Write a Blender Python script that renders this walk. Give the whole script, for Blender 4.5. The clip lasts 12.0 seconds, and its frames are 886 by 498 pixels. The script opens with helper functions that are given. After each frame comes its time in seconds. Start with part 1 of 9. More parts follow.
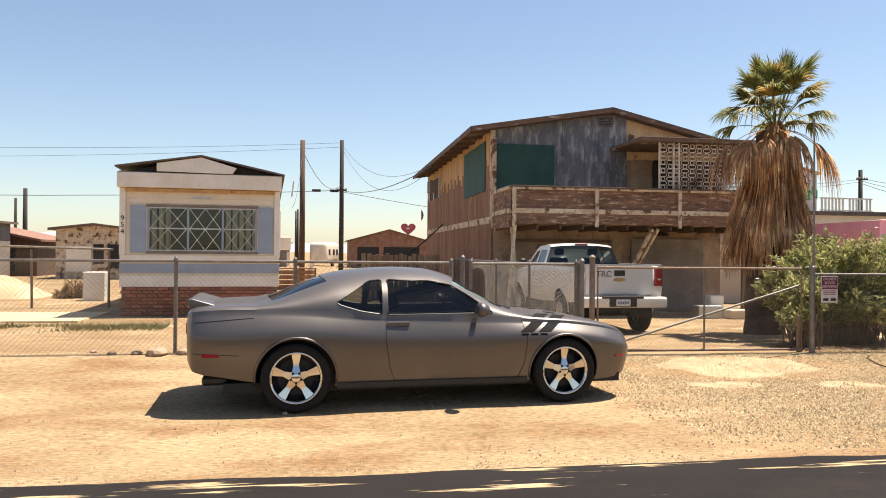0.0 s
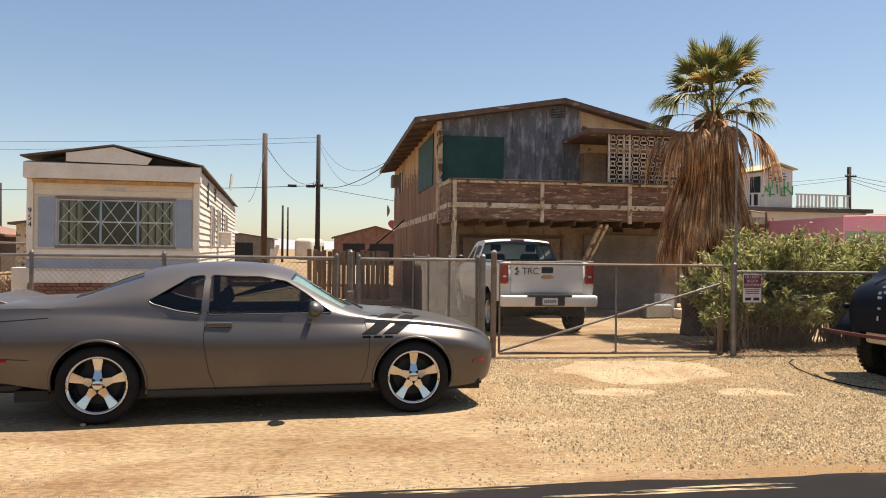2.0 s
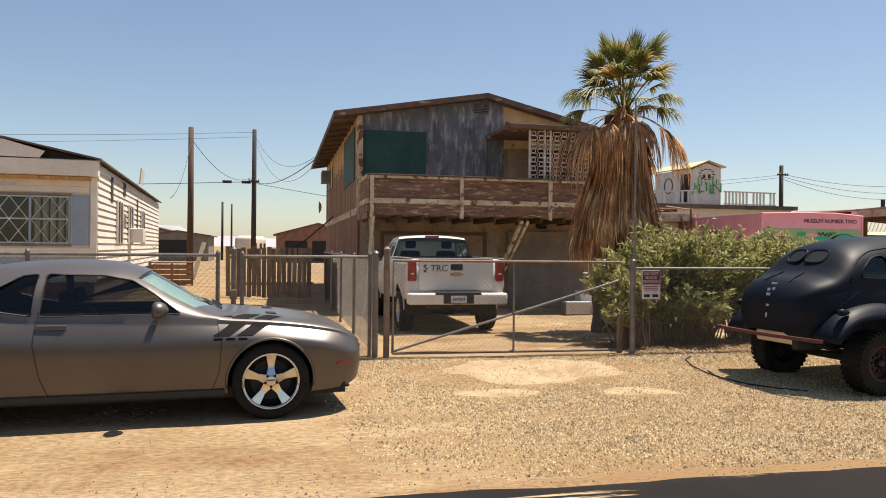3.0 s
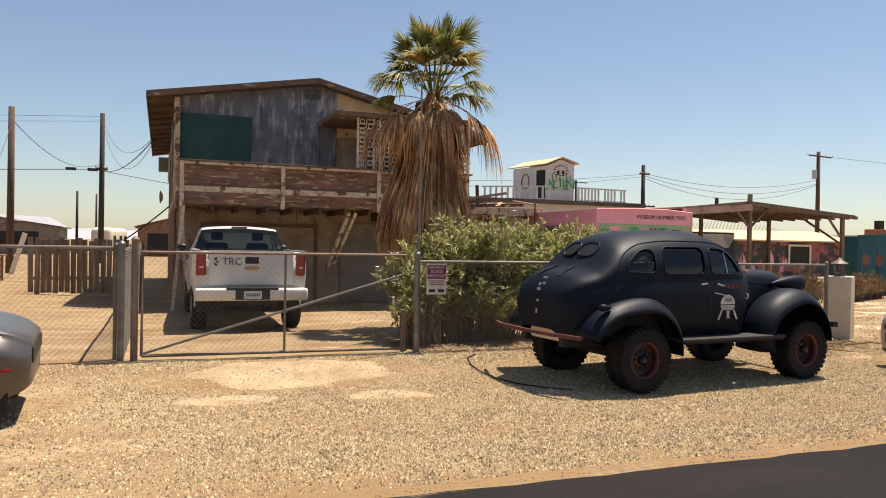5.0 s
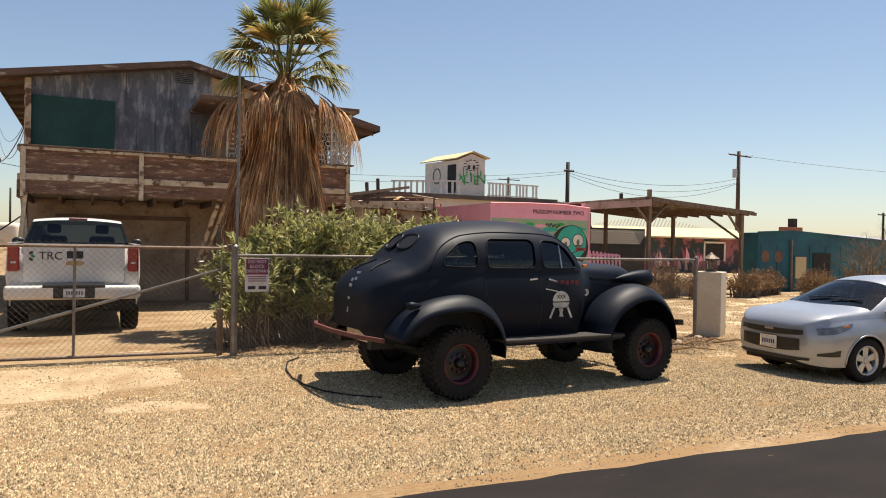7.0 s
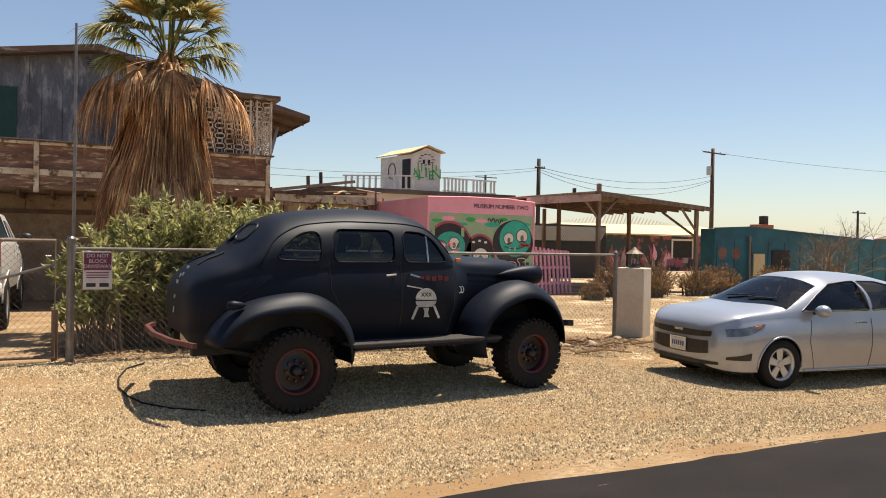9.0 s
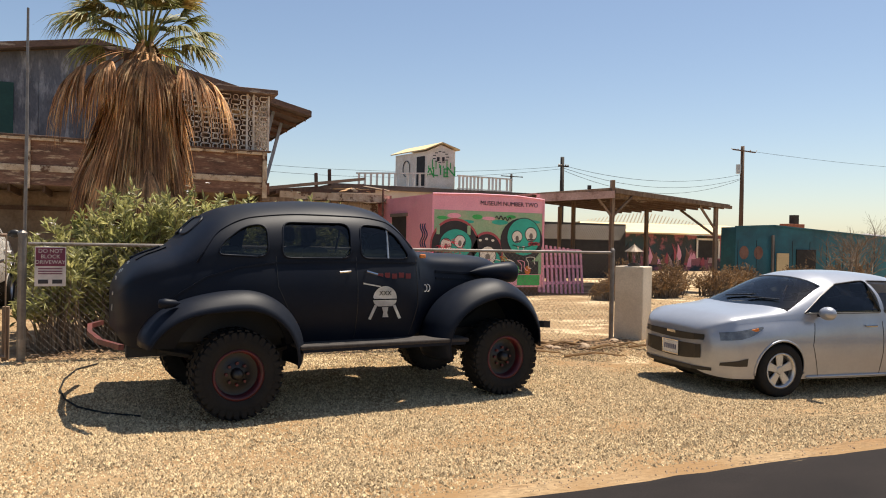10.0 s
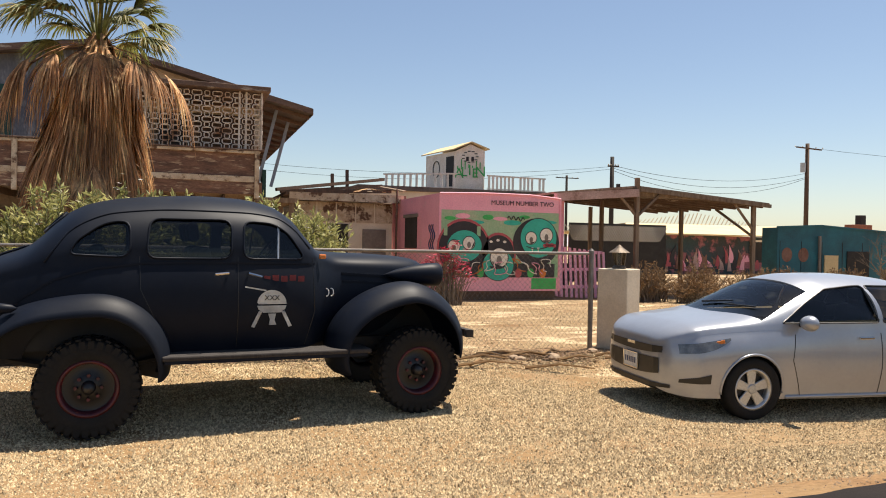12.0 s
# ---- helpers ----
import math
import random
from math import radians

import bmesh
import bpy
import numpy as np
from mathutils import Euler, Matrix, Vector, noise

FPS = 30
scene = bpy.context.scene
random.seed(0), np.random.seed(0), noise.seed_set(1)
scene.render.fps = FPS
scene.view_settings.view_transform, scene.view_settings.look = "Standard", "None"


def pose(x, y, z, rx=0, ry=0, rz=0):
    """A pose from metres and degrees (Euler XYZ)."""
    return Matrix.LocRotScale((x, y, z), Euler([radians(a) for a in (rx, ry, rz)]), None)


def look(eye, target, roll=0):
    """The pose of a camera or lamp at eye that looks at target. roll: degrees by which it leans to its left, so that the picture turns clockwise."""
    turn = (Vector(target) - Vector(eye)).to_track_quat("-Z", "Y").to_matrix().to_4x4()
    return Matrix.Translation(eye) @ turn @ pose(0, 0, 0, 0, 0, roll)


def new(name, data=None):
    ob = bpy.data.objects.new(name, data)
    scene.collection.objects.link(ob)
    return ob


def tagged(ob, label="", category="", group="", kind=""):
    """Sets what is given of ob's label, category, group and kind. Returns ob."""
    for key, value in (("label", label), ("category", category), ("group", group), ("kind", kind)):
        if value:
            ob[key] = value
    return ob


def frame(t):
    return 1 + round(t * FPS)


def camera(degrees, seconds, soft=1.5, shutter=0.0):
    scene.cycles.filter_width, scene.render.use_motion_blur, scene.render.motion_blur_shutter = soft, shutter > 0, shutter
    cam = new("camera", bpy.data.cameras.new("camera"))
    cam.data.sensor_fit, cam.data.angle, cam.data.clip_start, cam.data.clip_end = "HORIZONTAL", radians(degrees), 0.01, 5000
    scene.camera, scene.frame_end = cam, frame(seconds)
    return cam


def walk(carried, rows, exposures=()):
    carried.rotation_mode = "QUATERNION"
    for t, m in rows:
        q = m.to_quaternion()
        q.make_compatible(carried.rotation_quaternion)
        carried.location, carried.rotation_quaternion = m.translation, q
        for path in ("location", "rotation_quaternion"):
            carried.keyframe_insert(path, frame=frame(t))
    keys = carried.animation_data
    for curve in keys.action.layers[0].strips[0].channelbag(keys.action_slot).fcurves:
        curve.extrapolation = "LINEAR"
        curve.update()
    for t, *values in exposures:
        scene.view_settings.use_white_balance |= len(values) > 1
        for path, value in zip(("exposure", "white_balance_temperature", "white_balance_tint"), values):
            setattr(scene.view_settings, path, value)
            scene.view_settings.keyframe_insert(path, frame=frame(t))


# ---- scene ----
cam = camera(61.5, 12.0, soft=1.0)
PATH = [
    (0, (0.4, -0.196, 1.699), (0.71, 1.78, 1.71), 0.5),
    (0.5, (0.813, -0.051, 1.696), (1.043, 1.935, 1.71), 0.5),
    (1, (1.272, 0.077, 1.697), (1.467, 2.067, 1.71), 0.6),
    (1.5, (1.734, 0.232, 1.691), (1.948, 2.221, 1.7), 0.6),
    (2, (2.183, 0.373, 1.676), (2.487, 2.35, 1.68), 0.7),
    (2.5, (2.63, 0.504, 1.672), (2.982, 2.472, 1.671), 0.7),
    (3, (3.105, 0.591, 1.677), (3.535, 2.544, 1.675), 0.6),
    (3.2, (3.306, 0.642, 1.654), (3.766, 2.589, 1.653), 0.6),
    (4.8, (4.754, 0.895, 1.666), (5.436, 2.775, 1.654), 0.8),
    (5, (4.933, 0.926, 1.649), (5.642, 2.796, 1.638), 1.0),
    (5.5, (5.394, 1.033, 1.636), (6.19, 2.868, 1.624), 1.0),
    (6, (5.839, 1.092, 1.628), (6.674, 2.909, 1.613), 1.0),
    (6.5, (6.295, 1.183, 1.627), (7.141, 2.996, 1.612), 1.0),
    (7, (6.726, 1.193, 1.609), (7.577, 3.002, 1.594), 1.1),
    (7.2, (6.914, 1.23, 1.619), (7.765, 3.039, 1.6), 1.1),
    (9, (8.442, 1.493, 1.557), (9.328, 3.287, 1.539), 1.1),
    (9.5, (8.87, 1.558, 1.536), (9.745, 3.357, 1.517), 1.1),
    (10, (9.3, 1.701, 1.52), (10.113, 3.528, 1.5), 1.2),
    (10.5, (9.724, 1.767, 1.506), (10.495, 3.612, 1.489), 1.2),
    (11, (10.166, 1.845, 1.51), (10.877, 3.713, 1.492), 1.2),
    (11.5, (10.606, 1.938, 1.504), (11.286, 3.818, 1.485), 1.2),
    (12, (11.022, 1.957, 1.507), (11.676, 3.847, 1.492), 1.1),
]
walk(cam, [(t, look(eye, target, roll)) for t, eye, target, roll in PATH],
     exposures=[(0.0, 1.08, 6750, 12), (1.0, 1.00, 6750, 12), (1.6, 0.90, 6750, 12), (2.5, 0.74, 6750, 12), (5.0, 0.70, 6750, 12), (9.0, 0.74, 6750, 12), (12.0, 0.76, 6750, 12)])

# ---- world, sun, exposure ----
SUN_DIR = Vector((0.33, 0.13, 1.0)).normalized()
world = bpy.data.worlds.new("sky")
scene.world = world
world.use_nodes = True
wn = world.node_tree
sky = wn.nodes.new("ShaderNodeTexSky")
sky.sky_type = "NISHITA"
sky.sun_disc = False
sky.sun_elevation = math.asin(SUN_DIR.z)
sky.sun_rotation = math.atan2(SUN_DIR.x, SUN_DIR.y)
sky.air_density, sky.dust_density, sky.ozone_density = 1.0, 0.55, 0.9
wn.links.new(sky.outputs[0], wn.nodes["Background"].inputs[0])
wn.nodes["Background"].inputs[1].default_value = 0.075
sun = new("sun", bpy.data.lights.new("sun", "SUN"))
sun.data.energy, sun.data.angle, sun.data.color = 5.0, radians(0.55), (1.0, 0.93, 0.81)
sun.matrix_basis = look(SUN_DIR * 60, (0, 0, 0))


# ---- helpers ----
def thing(name, loc=(0, 0, 0), rz=0.0, label="", category="", group="", kind=""):
    """An Empty at the thing's base."""
    ob = new(name)
    ob.empty_display_size = 0.2
    ob.matrix_basis = pose(loc[0], loc[1], loc[2], 0, 0, rz)
    return tagged(ob, label, category, group, kind)


def world_of(ob):
    m = ob.matrix_basis.copy()
    while ob.parent:
        ob = ob.parent
        m = ob.matrix_basis @ m
    return m


def part(name, bm, material, parent, label="", smooth=False, kind="", placed=False):
    """Links a bmesh as one mesh under a thing or part. placed: its coordinates are the world's."""
    if placed and parent:
        bm.transform(world_of(parent).inverted())
    me = bpy.data.meshes.new(name)
    bm.to_mesh(me)
    bm.free()
    if smooth:
        me.polygons.foreach_set("use_smooth", [True] * len(me.polygons))
    me.materials.append(material)
    ob = new(name, me)
    ob.parent = parent
    return tagged(ob, label, kind=kind)


def whole(name, bm, material, label, category, group="", kind="", loc=(0, 0, 0), rz=0, smooth=False):
    """A thing that is one mesh; bm in its own coordinates."""
    ob = part(name, bm, material, None, label, smooth, kind)
    ob.matrix_basis = pose(loc[0], loc[1], loc[2], 0, 0, rz)
    return tagged(ob, label, category, group, kind)


def box(bm, x0, y0, z0, x1, y1, z1, m=None):
    vs = [bm.verts.new(p) for p in ((x0, y0, z0), (x1, y0, z0), (x1, y1, z0), (x0, y1, z0), (x0, y0, z1), (x1, y0, z1), (x1, y1, z1), (x0, y1, z1))]
    for f in ((3, 2, 1, 0), (4, 5, 6, 7), (0, 1, 5, 4), (1, 2, 6, 5), (2, 3, 7, 6), (3, 0, 4, 7)):
        bm.faces.new([vs[i] for i in f])
    if m is not None:
        bmesh.ops.transform(bm, matrix=m, verts=vs)
    return vs


def bx(x0, y0, z0, x1, y1, z1, bevel=0.0, m=None, seg=2):
    bm = bmesh.new()
    box(bm, x0, y0, z0, x1, y1, z1, m)
    if bevel:
        bmesh.ops.bevel(bm, geom=bm.edges[:], offset=bevel, segments=seg, profile=0.5, affect="EDGES", clamp_overlap=True)
    return bm


def tube(bm, pts, r, n=8, caps=True):
    """A tube along points; r is one radius or a list."""
    pts = [Vector(p) for p in pts]
    rs = r if isinstance(r, (list, tuple)) else [r] * len(pts)
    rings, side = [], None
    for i, p in enumerate(pts):
        d = (pts[min(i + 1, len(pts) - 1)] - pts[max(i - 1, 0)]).normalized()
        if side is None:
            side = d.orthogonal().normalized()
        side = (side - d * side.dot(d)).normalized()
        up = d.cross(side)
        rings.append([bm.verts.new(p + (side * math.cos(a) + up * math.sin(a)) * rs[i]) for a in (2 * math.pi * k / n for k in range(n))])
    for a, b in zip(rings, rings[1:]):
        for k in range(n):
            bm.faces.new((a[k], a[(k + 1) % n], b[(k + 1) % n], b[k]))
    if caps and n > 2:
        bm.faces.new(rings[0][::-1])
        bm.faces.new(rings[-1])
    return bm


def tb(pts, r, n=8):
    return tube(bmesh.new(), pts, r, n)


def lathe(bm, profile, n=32, axis="y", m=None, closed=False):
    """Turns (radius, along) pairs about the axis."""
    rings = []
    for r, h in profile:
        ring = []
        for k in range(n):
            a = 2 * math.pi * k / n
            c, s = r * math.cos(a), r * math.sin(a)
            p = Vector((c, h, s)) if axis == "y" else Vector((c, s, h))
            ring.append(bm.verts.new(m @ p if m is not None else p))
        rings.append(ring)
    pairs = list(zip(rings, rings[1:])) + ([(rings[-1], rings[0])] if closed else [])
    for a, b in pairs:
        for k in range(n):
            bm.faces.new((a[k], b[k], b[(k + 1) % n], a[(k + 1) % n]))
    bmesh.ops.recalc_face_normals(bm, faces=bm.faces[:])
    return bm


def plate(bm, pts, offset):
    """A flat polygon given thickness by offset."""
    a = [bm.verts.new(p) for p in pts]
    b = [bm.verts.new(Vector(p) + Vector(offset)) for p in pts]
    bm.faces.new(a)
    bm.faces.new(b[::-1])
    n = len(a)
    for i in range(n):
        bm.faces.new((a[i], b[i], b[(i + 1) % n], a[(i + 1) % n]))
    bmesh.ops.recalc_face_normals(bm, faces=bm.faces[:])
    return bm


def from_arrays(verts, faces):
    me = bpy.data.meshes.new("raw")
    me.from_pydata([tuple(v) for v in verts], [], [tuple(f) for f in faces])
    bm = bmesh.new()
    bm.from_mesh(me)
    bpy.data.meshes.remove(me)
    return bm


def lettering(text, size, material, parent, m, label="", depth=0.002, spacing=1.0):
    cu = bpy.data.curves.new("letters", "FONT")
    cu.body, cu.size, cu.extrude, cu.align_x, cu.align_y, cu.space_character = text, size, depth, "CENTER", "CENTER", spacing
    ob = bpy.data.objects.new("letters", cu)
    scene.collection.objects.link(ob)
    me = bpy.data.meshes.new_from_object(ob.evaluated_get(bpy.context.evaluated_depsgraph_get()))
    bpy.data.objects.remove(ob)
    me.materials.clear()
    me.materials.append(material)
    out = new("lettering", me)
    out.parent = parent
    out.matrix_basis = m
    return tagged(out, label)


def ground_z(x, y):
    """Lie of the land: a low bank along the fence, higher at the trailer, a dip under the old sedan."""
    def step(a, b, v):
        t = min(max((v - a) / (b - a), 0.0), 1.0)
        return t * t * (3 - 2 * t)
    h = 0.22 * step(8.8, 11.0, y) * (1 - step(-1.0, 4.5, x))
    h += 0.09 * step(9.0, 11.0, y) * (1 - step(13.0, 15.5, y)) * step(-1.0, 4.5, x) * (1 - step(10.0, 14.0, x))
    h += 0.045 * step(6.2, 7.6, y) * (1 - step(8.8, 11.0, y)) * (1 - step(3.6, 5.2, x))
    h -= (0.09 * step(7.0, 10.5, x) + 0.13 * step(14.2, 16.6, x)) * (1 - step(22.0, 27.0, x)) * step(6.0, 7.3, y) * (1 - step(9.9, 11.2, y))
    return h


# ---- materials ----
def mat(name, col, col2=None, rough=0.7, metal=0.0, scale=3.0, fine=40.0, bump=0.15, stretch=(1, 1, 1), mix=(0.35, 0.65), grain=0.25, coat=0.0, col3=None, mix3=(0.55, 0.7), scale3=1.3, per_piece=0.0, spec=0.5, dist=0.01):
    m = bpy.data.materials.new(name)
    m.use_nodes = True
    nt = m.node_tree
    n, l = nt.nodes, nt.links
    bsdf = n["Principled BSDF"]
    bsdf.inputs["Roughness"].default_value, bsdf.inputs["Metallic"].default_value = rough, metal
    bsdf.inputs["Coat Weight"].default_value = coat
    bsdf.inputs["Coat Roughness"].default_value = 0.06
    bsdf.inputs["Specular IOR Level"].default_value = spec
    col2 = col2 or tuple(c * 0.72 for c in col)
    tc, mp = n.new("ShaderNodeTexCoord"), n.new("ShaderNodeMapping")
    mp.inputs["Scale"].default_value = stretch
    l.new(tc.outputs["Object"], mp.inputs["Vector"])

    def noise_tex(s, detail, rot=0.0):
        t = n.new("ShaderNodeTexNoise")
        t.inputs["Scale"].default_value, t.inputs["Detail"].default_value, t.inputs["Roughness"].default_value = s, detail, 0.6
        l.new(mp.outputs[0], t.inputs["Vector"])
        return t

    def ramp(src, a, b):
        r = n.new("ShaderNodeMapRange")
        r.inputs["From Min"].default_value, r.inputs["From Max"].default_value = a, b
        l.new(src, r.inputs["Value"])
        return r.outputs[0]

    def blend(fac, a, b, kind="MIX"):
        x = n.new("ShaderNodeMix")
        x.data_type, x.blend_type = "RGBA", kind
        for sock, v in ((x.inputs[0], fac), (x.inputs[6], a), (x.inputs[7], b)):
            if isinstance(v, (tuple, list)):
                sock.default_value = (*v[:3], 1)
            elif isinstance(v, (int, float)):
                sock.default_value = v
            else:
                l.new(v, sock)
        return x.outputs[2]

    big, small = noise_tex(scale, 4), noise_tex(fine, 3)
    c = blend(ramp(big.outputs[0], *mix), col, col2)
    if col3:
        third = noise_tex(scale3, 6)
        c = blend(ramp(third.outputs[0], *mix3), c, col3)
    g = ramp(small.outputs[0], 0.25, 0.75)
    shade = n.new("ShaderNodeMapRange")
    shade.inputs["To Min"].default_value, shade.inputs["To Max"].default_value = 1 - grain, 1 + grain * 0.5
    l.new(g, shade.inputs["Value"])
    c = blend(1.0, c, shade.outputs[0], "MULTIPLY")
    if per_piece:
        info, pr = n.new("ShaderNodeObjectInfo"), n.new("ShaderNodeMapRange")
        pr.inputs["To Min"].default_value, pr.inputs["To Max"].default_value = 1 - per_piece, 1 + per_piece
        l.new(info.outputs["Random"], pr.inputs["Value"])
        c = blend(1.0, c, pr.outputs[0], "MULTIPLY")
    l.new(c, bsdf.inputs["Base Color"])
    if bump:
        b = n.new("ShaderNodeBump")
        b.inputs["Strength"].default_value, b.inputs["Distance"].default_value = bump, dist
        l.new(small.outputs[0], b.inputs["Height"])
        l.new(b.outputs[0], bsdf.inputs["Normal"])
    rr = n.new("ShaderNodeMapRange")
    rr.inputs["To Min"].default_value, rr.inputs["To Max"].default_value = max(rough - 0.08, 0.02), min(rough + 0.08, 1)
    l.new(big.outputs[0], rr.inputs["Value"])
    l.new(rr.outputs[0], bsdf.inputs["Roughness"])
    return m


def glass_mat(name, tint, rough=0.02):
    """A pane: mirror by Fresnel over a tinted see-through."""
    m = bpy.data.materials.new(name)
    m.use_nodes = True
    n, l = m.node_tree.nodes, m.node_tree.links
    n.remove(n["Principled BSDF"])
    t, g, x, f = n.new("ShaderNodeBsdfTransparent"), n.new("ShaderNodeBsdfGlossy"), n.new("ShaderNodeMixShader"), n.new("ShaderNodeFresnel")
    t.inputs[0].default_value = (*tint, 1)
    g.inputs["Roughness"].default_value = rough
    f.inputs[0].default_value = 1.5
    l.new(f.outputs[0], x.inputs[0])
    l.new(t.outputs[0], x.inputs[1])
    l.new(g.outputs[0], x.inputs[2])
    l.new(x.outputs[0], n["Material Output"].inputs[0])
    return m


def vary_islands(m, lo=0.6, hi=1.35):
    """Each loose piece of a joined mesh gets a shade of its own."""
    n, l = m.node_tree.nodes, m.node_tree.links
    bsdf = n["Principled BSDF"]
    src = bsdf.inputs["Base Color"].links[0].from_socket
    g, r, x = n.new("ShaderNodeNewGeometry"), n.new("ShaderNodeMapRange"), n.new("ShaderNodeMix")
    r.inputs["To Min"].default_value, r.inputs["To Max"].default_value = lo, hi
    l.new(g.outputs["Random Per Island"], r.inputs["Value"])
    x.data_type, x.blend_type = "RGBA", "MULTIPLY"
    x.inputs[0].default_value = 1.0
    l.new(src, x.inputs[6])
    l.new(r.outputs[0], x.inputs[7])
    l.new(x.outputs[2], bsdf.inputs["Base Color"])
    return m


def see_light(m, share=0.35):
    """Leaves that let some light through."""
    n, l = m.node_tree.nodes, m.node_tree.links
    bsdf = n["Principled BSDF"]
    src = bsdf.inputs["Base Color"].links[0].from_socket
    t, x = n.new("ShaderNodeBsdfTranslucent"), n.new("ShaderNodeMixShader")
    x.inputs[0].default_value = share
    l.new(src, t.inputs[0])
    l.new(bsdf.outputs[0], x.inputs[1])
    l.new(t.outputs[0], x.inputs[2])
    l.new(x.outputs[0], n["Material Output"].inputs[0])
    return m


M = {}
M["sand"] = mat("sand", (0.39, 0.28, 0.162), (0.285, 0.193, 0.103), rough=0.95, scale=0.7, fine=26, bump=0.8, grain=0.5, col3=(0.235, 0.13, 0.062), mix3=(0.47, 0.70), scale3=1.1, stretch=(0.55, 1.2, 1), spec=0.15, dist=0.02)
M["pale_dust"] = mat("pale_dust", (0.60, 0.475, 0.305), (0.50, 0.38, 0.23), rough=0.95, scale=1.5, fine=25, bump=0.2, grain=0.15, spec=0.15)
M["worn_pad"] = mat("worn_pad", (0.45, 0.345, 0.215), (0.355, 0.255, 0.15), rough=0.95, scale=2.2, fine=34, bump=0.4, grain=0.3, col3=(0.30, 0.19, 0.10), mix3=(0.56, 0.74), scale3=2.6, spec=0.15)
M["pebble"] = mat("pebble", (0.57, 0.445, 0.27), (0.42, 0.31, 0.18), rough=0.9, scale=9, fine=60, bump=0.1, grain=0.3, mix=(0.3, 0.7), spec=0.2)
M["asphalt"] = mat("asphalt", (0.024, 0.0195, 0.018), (0.017, 0.0145, 0.014), rough=0.95, scale=0.9, fine=150, bump=0.4, grain=0.35, stretch=(0.6, 1, 1), col3=(0.036, 0.028, 0.024), mix3=(0.55, 0.75), scale3=0.5, spec=0.12, dist=0.004)



def add_streaks(m, col, stretch, cut, y0, y1, x0, x1):
    """Sand blown over a surface in long streaks, thicker towards y1 and for smaller x."""
    n, l = m.node_tree.nodes, m.node_tree.links
    bsdf = n["Principled BSDF"]
    src = bsdf.inputs["Base Color"].links[0].from_socket
    tc, mp, t, sep = n.new("ShaderNodeTexCoord"), n.new("ShaderNodeMapping"), n.new("ShaderNodeTexNoise"), n.new("ShaderNodeSeparateXYZ")
    mp.inputs["Scale"].default_value = stretch
    t.inputs["Scale"].default_value, t.inputs["Detail"].default_value, t.inputs["Roughness"].default_value = 1.0, 6, 0.65
    l.new(tc.outputs["Object"], mp.inputs["Vector"])
    l.new(mp.outputs[0], t.inputs["Vector"])
    l.new(tc.outputs["Object"], sep.inputs[0])
    my, mx, ms = n.new("ShaderNodeMapRange"), n.new("ShaderNodeMapRange"), n.new("ShaderNodeMapRange")
    my.inputs["From Min"].default_value, my.inputs["From Max"].default_value = y0, y1
    mx.inputs["From Min"].default_value, mx.inputs["From Max"].default_value = x1, x0
    my.inputs["To Max"].default_value, mx.inputs["To Max"].default_value = 0.18, 0.12
    l.new(sep.outputs[1], my.inputs["Value"])
    l.new(sep.outputs[0], mx.inputs["Value"])
    a, b = n.new("ShaderNodeMath"), n.new("ShaderNodeMath")
    l.new(t.outputs[0], a.inputs[0])
    l.new(my.outputs[0], a.inputs[1])
    l.new(a.outputs[0], b.inputs[0])
    l.new(mx.outputs[0], b.inputs[1])
    ms.inputs["From Min"].default_value, ms.inputs["From Max"].default_value = cut, cut + 0.05
    l.new(b.outputs[0], ms.inputs["Value"])
    x = n.new("ShaderNodeMix")
    x.data_type = "RGBA"
    l.new(ms.outputs[0], x.inputs[0])
    l.new(src, x.inputs[6])
    x.inputs[7].default_value = (*col, 1)
    l.new(x.outputs[2], bsdf.inputs["Base Color"])
    return m


add_streaks(M["asphalt"], (0.48, 0.35, 0.20), (0.45, 5.0, 1.0), 0.84, 3.6, 5.4, 2.0, 9.5)
def add_bed(m, col, x0, x1, y0, y1):
    """Darker dirt that carries the gravel of the verge."""
    n, l = m.node_tree.nodes, m.node_tree.links
    bsdf = n["Principled BSDF"]
    src = bsdf.inputs["Base Color"].links[0].from_socket
    tc, t, sep = n.new("ShaderNodeTexCoord"), n.new("ShaderNodeTexNoise"), n.new("ShaderNodeSeparateXYZ")
    t.inputs["Scale"].default_value, t.inputs["Detail"].default_value = 0.9, 5
    l.new(tc.outputs["Object"], t.inputs["Vector"])
    l.new(tc.outputs["Object"], sep.inputs[0])
    mul = None
    for sock, lo, hi in ((sep.outputs[0], x0, x1), (sep.outputs[1], y1, y0), (t.outputs[0], 0.36, 0.56)):
        r = n.new("ShaderNodeMapRange")
        r.inputs["From Min"].default_value, r.inputs["From Max"].default_value = lo, hi
        l.new(sock, r.inputs["Value"])
        if mul is None:
            mul = r.outputs[0]
        else:
            k = n.new("ShaderNodeMath")
            k.operation = "MULTIPLY"
            l.new(mul, k.inputs[0])
            l.new(r.outputs[0], k.inputs[1])
            mul = k.outputs[0]
    x = n.new("ShaderNodeMix")
    x.data_type = "RGBA"
    l.new(mul, x.inputs[0])
    l.new(src, x.inputs[6])
    x.inputs[7].default_value = (*col, 1)
    l.new(x.outputs[2], bsdf.inputs["Base Color"])


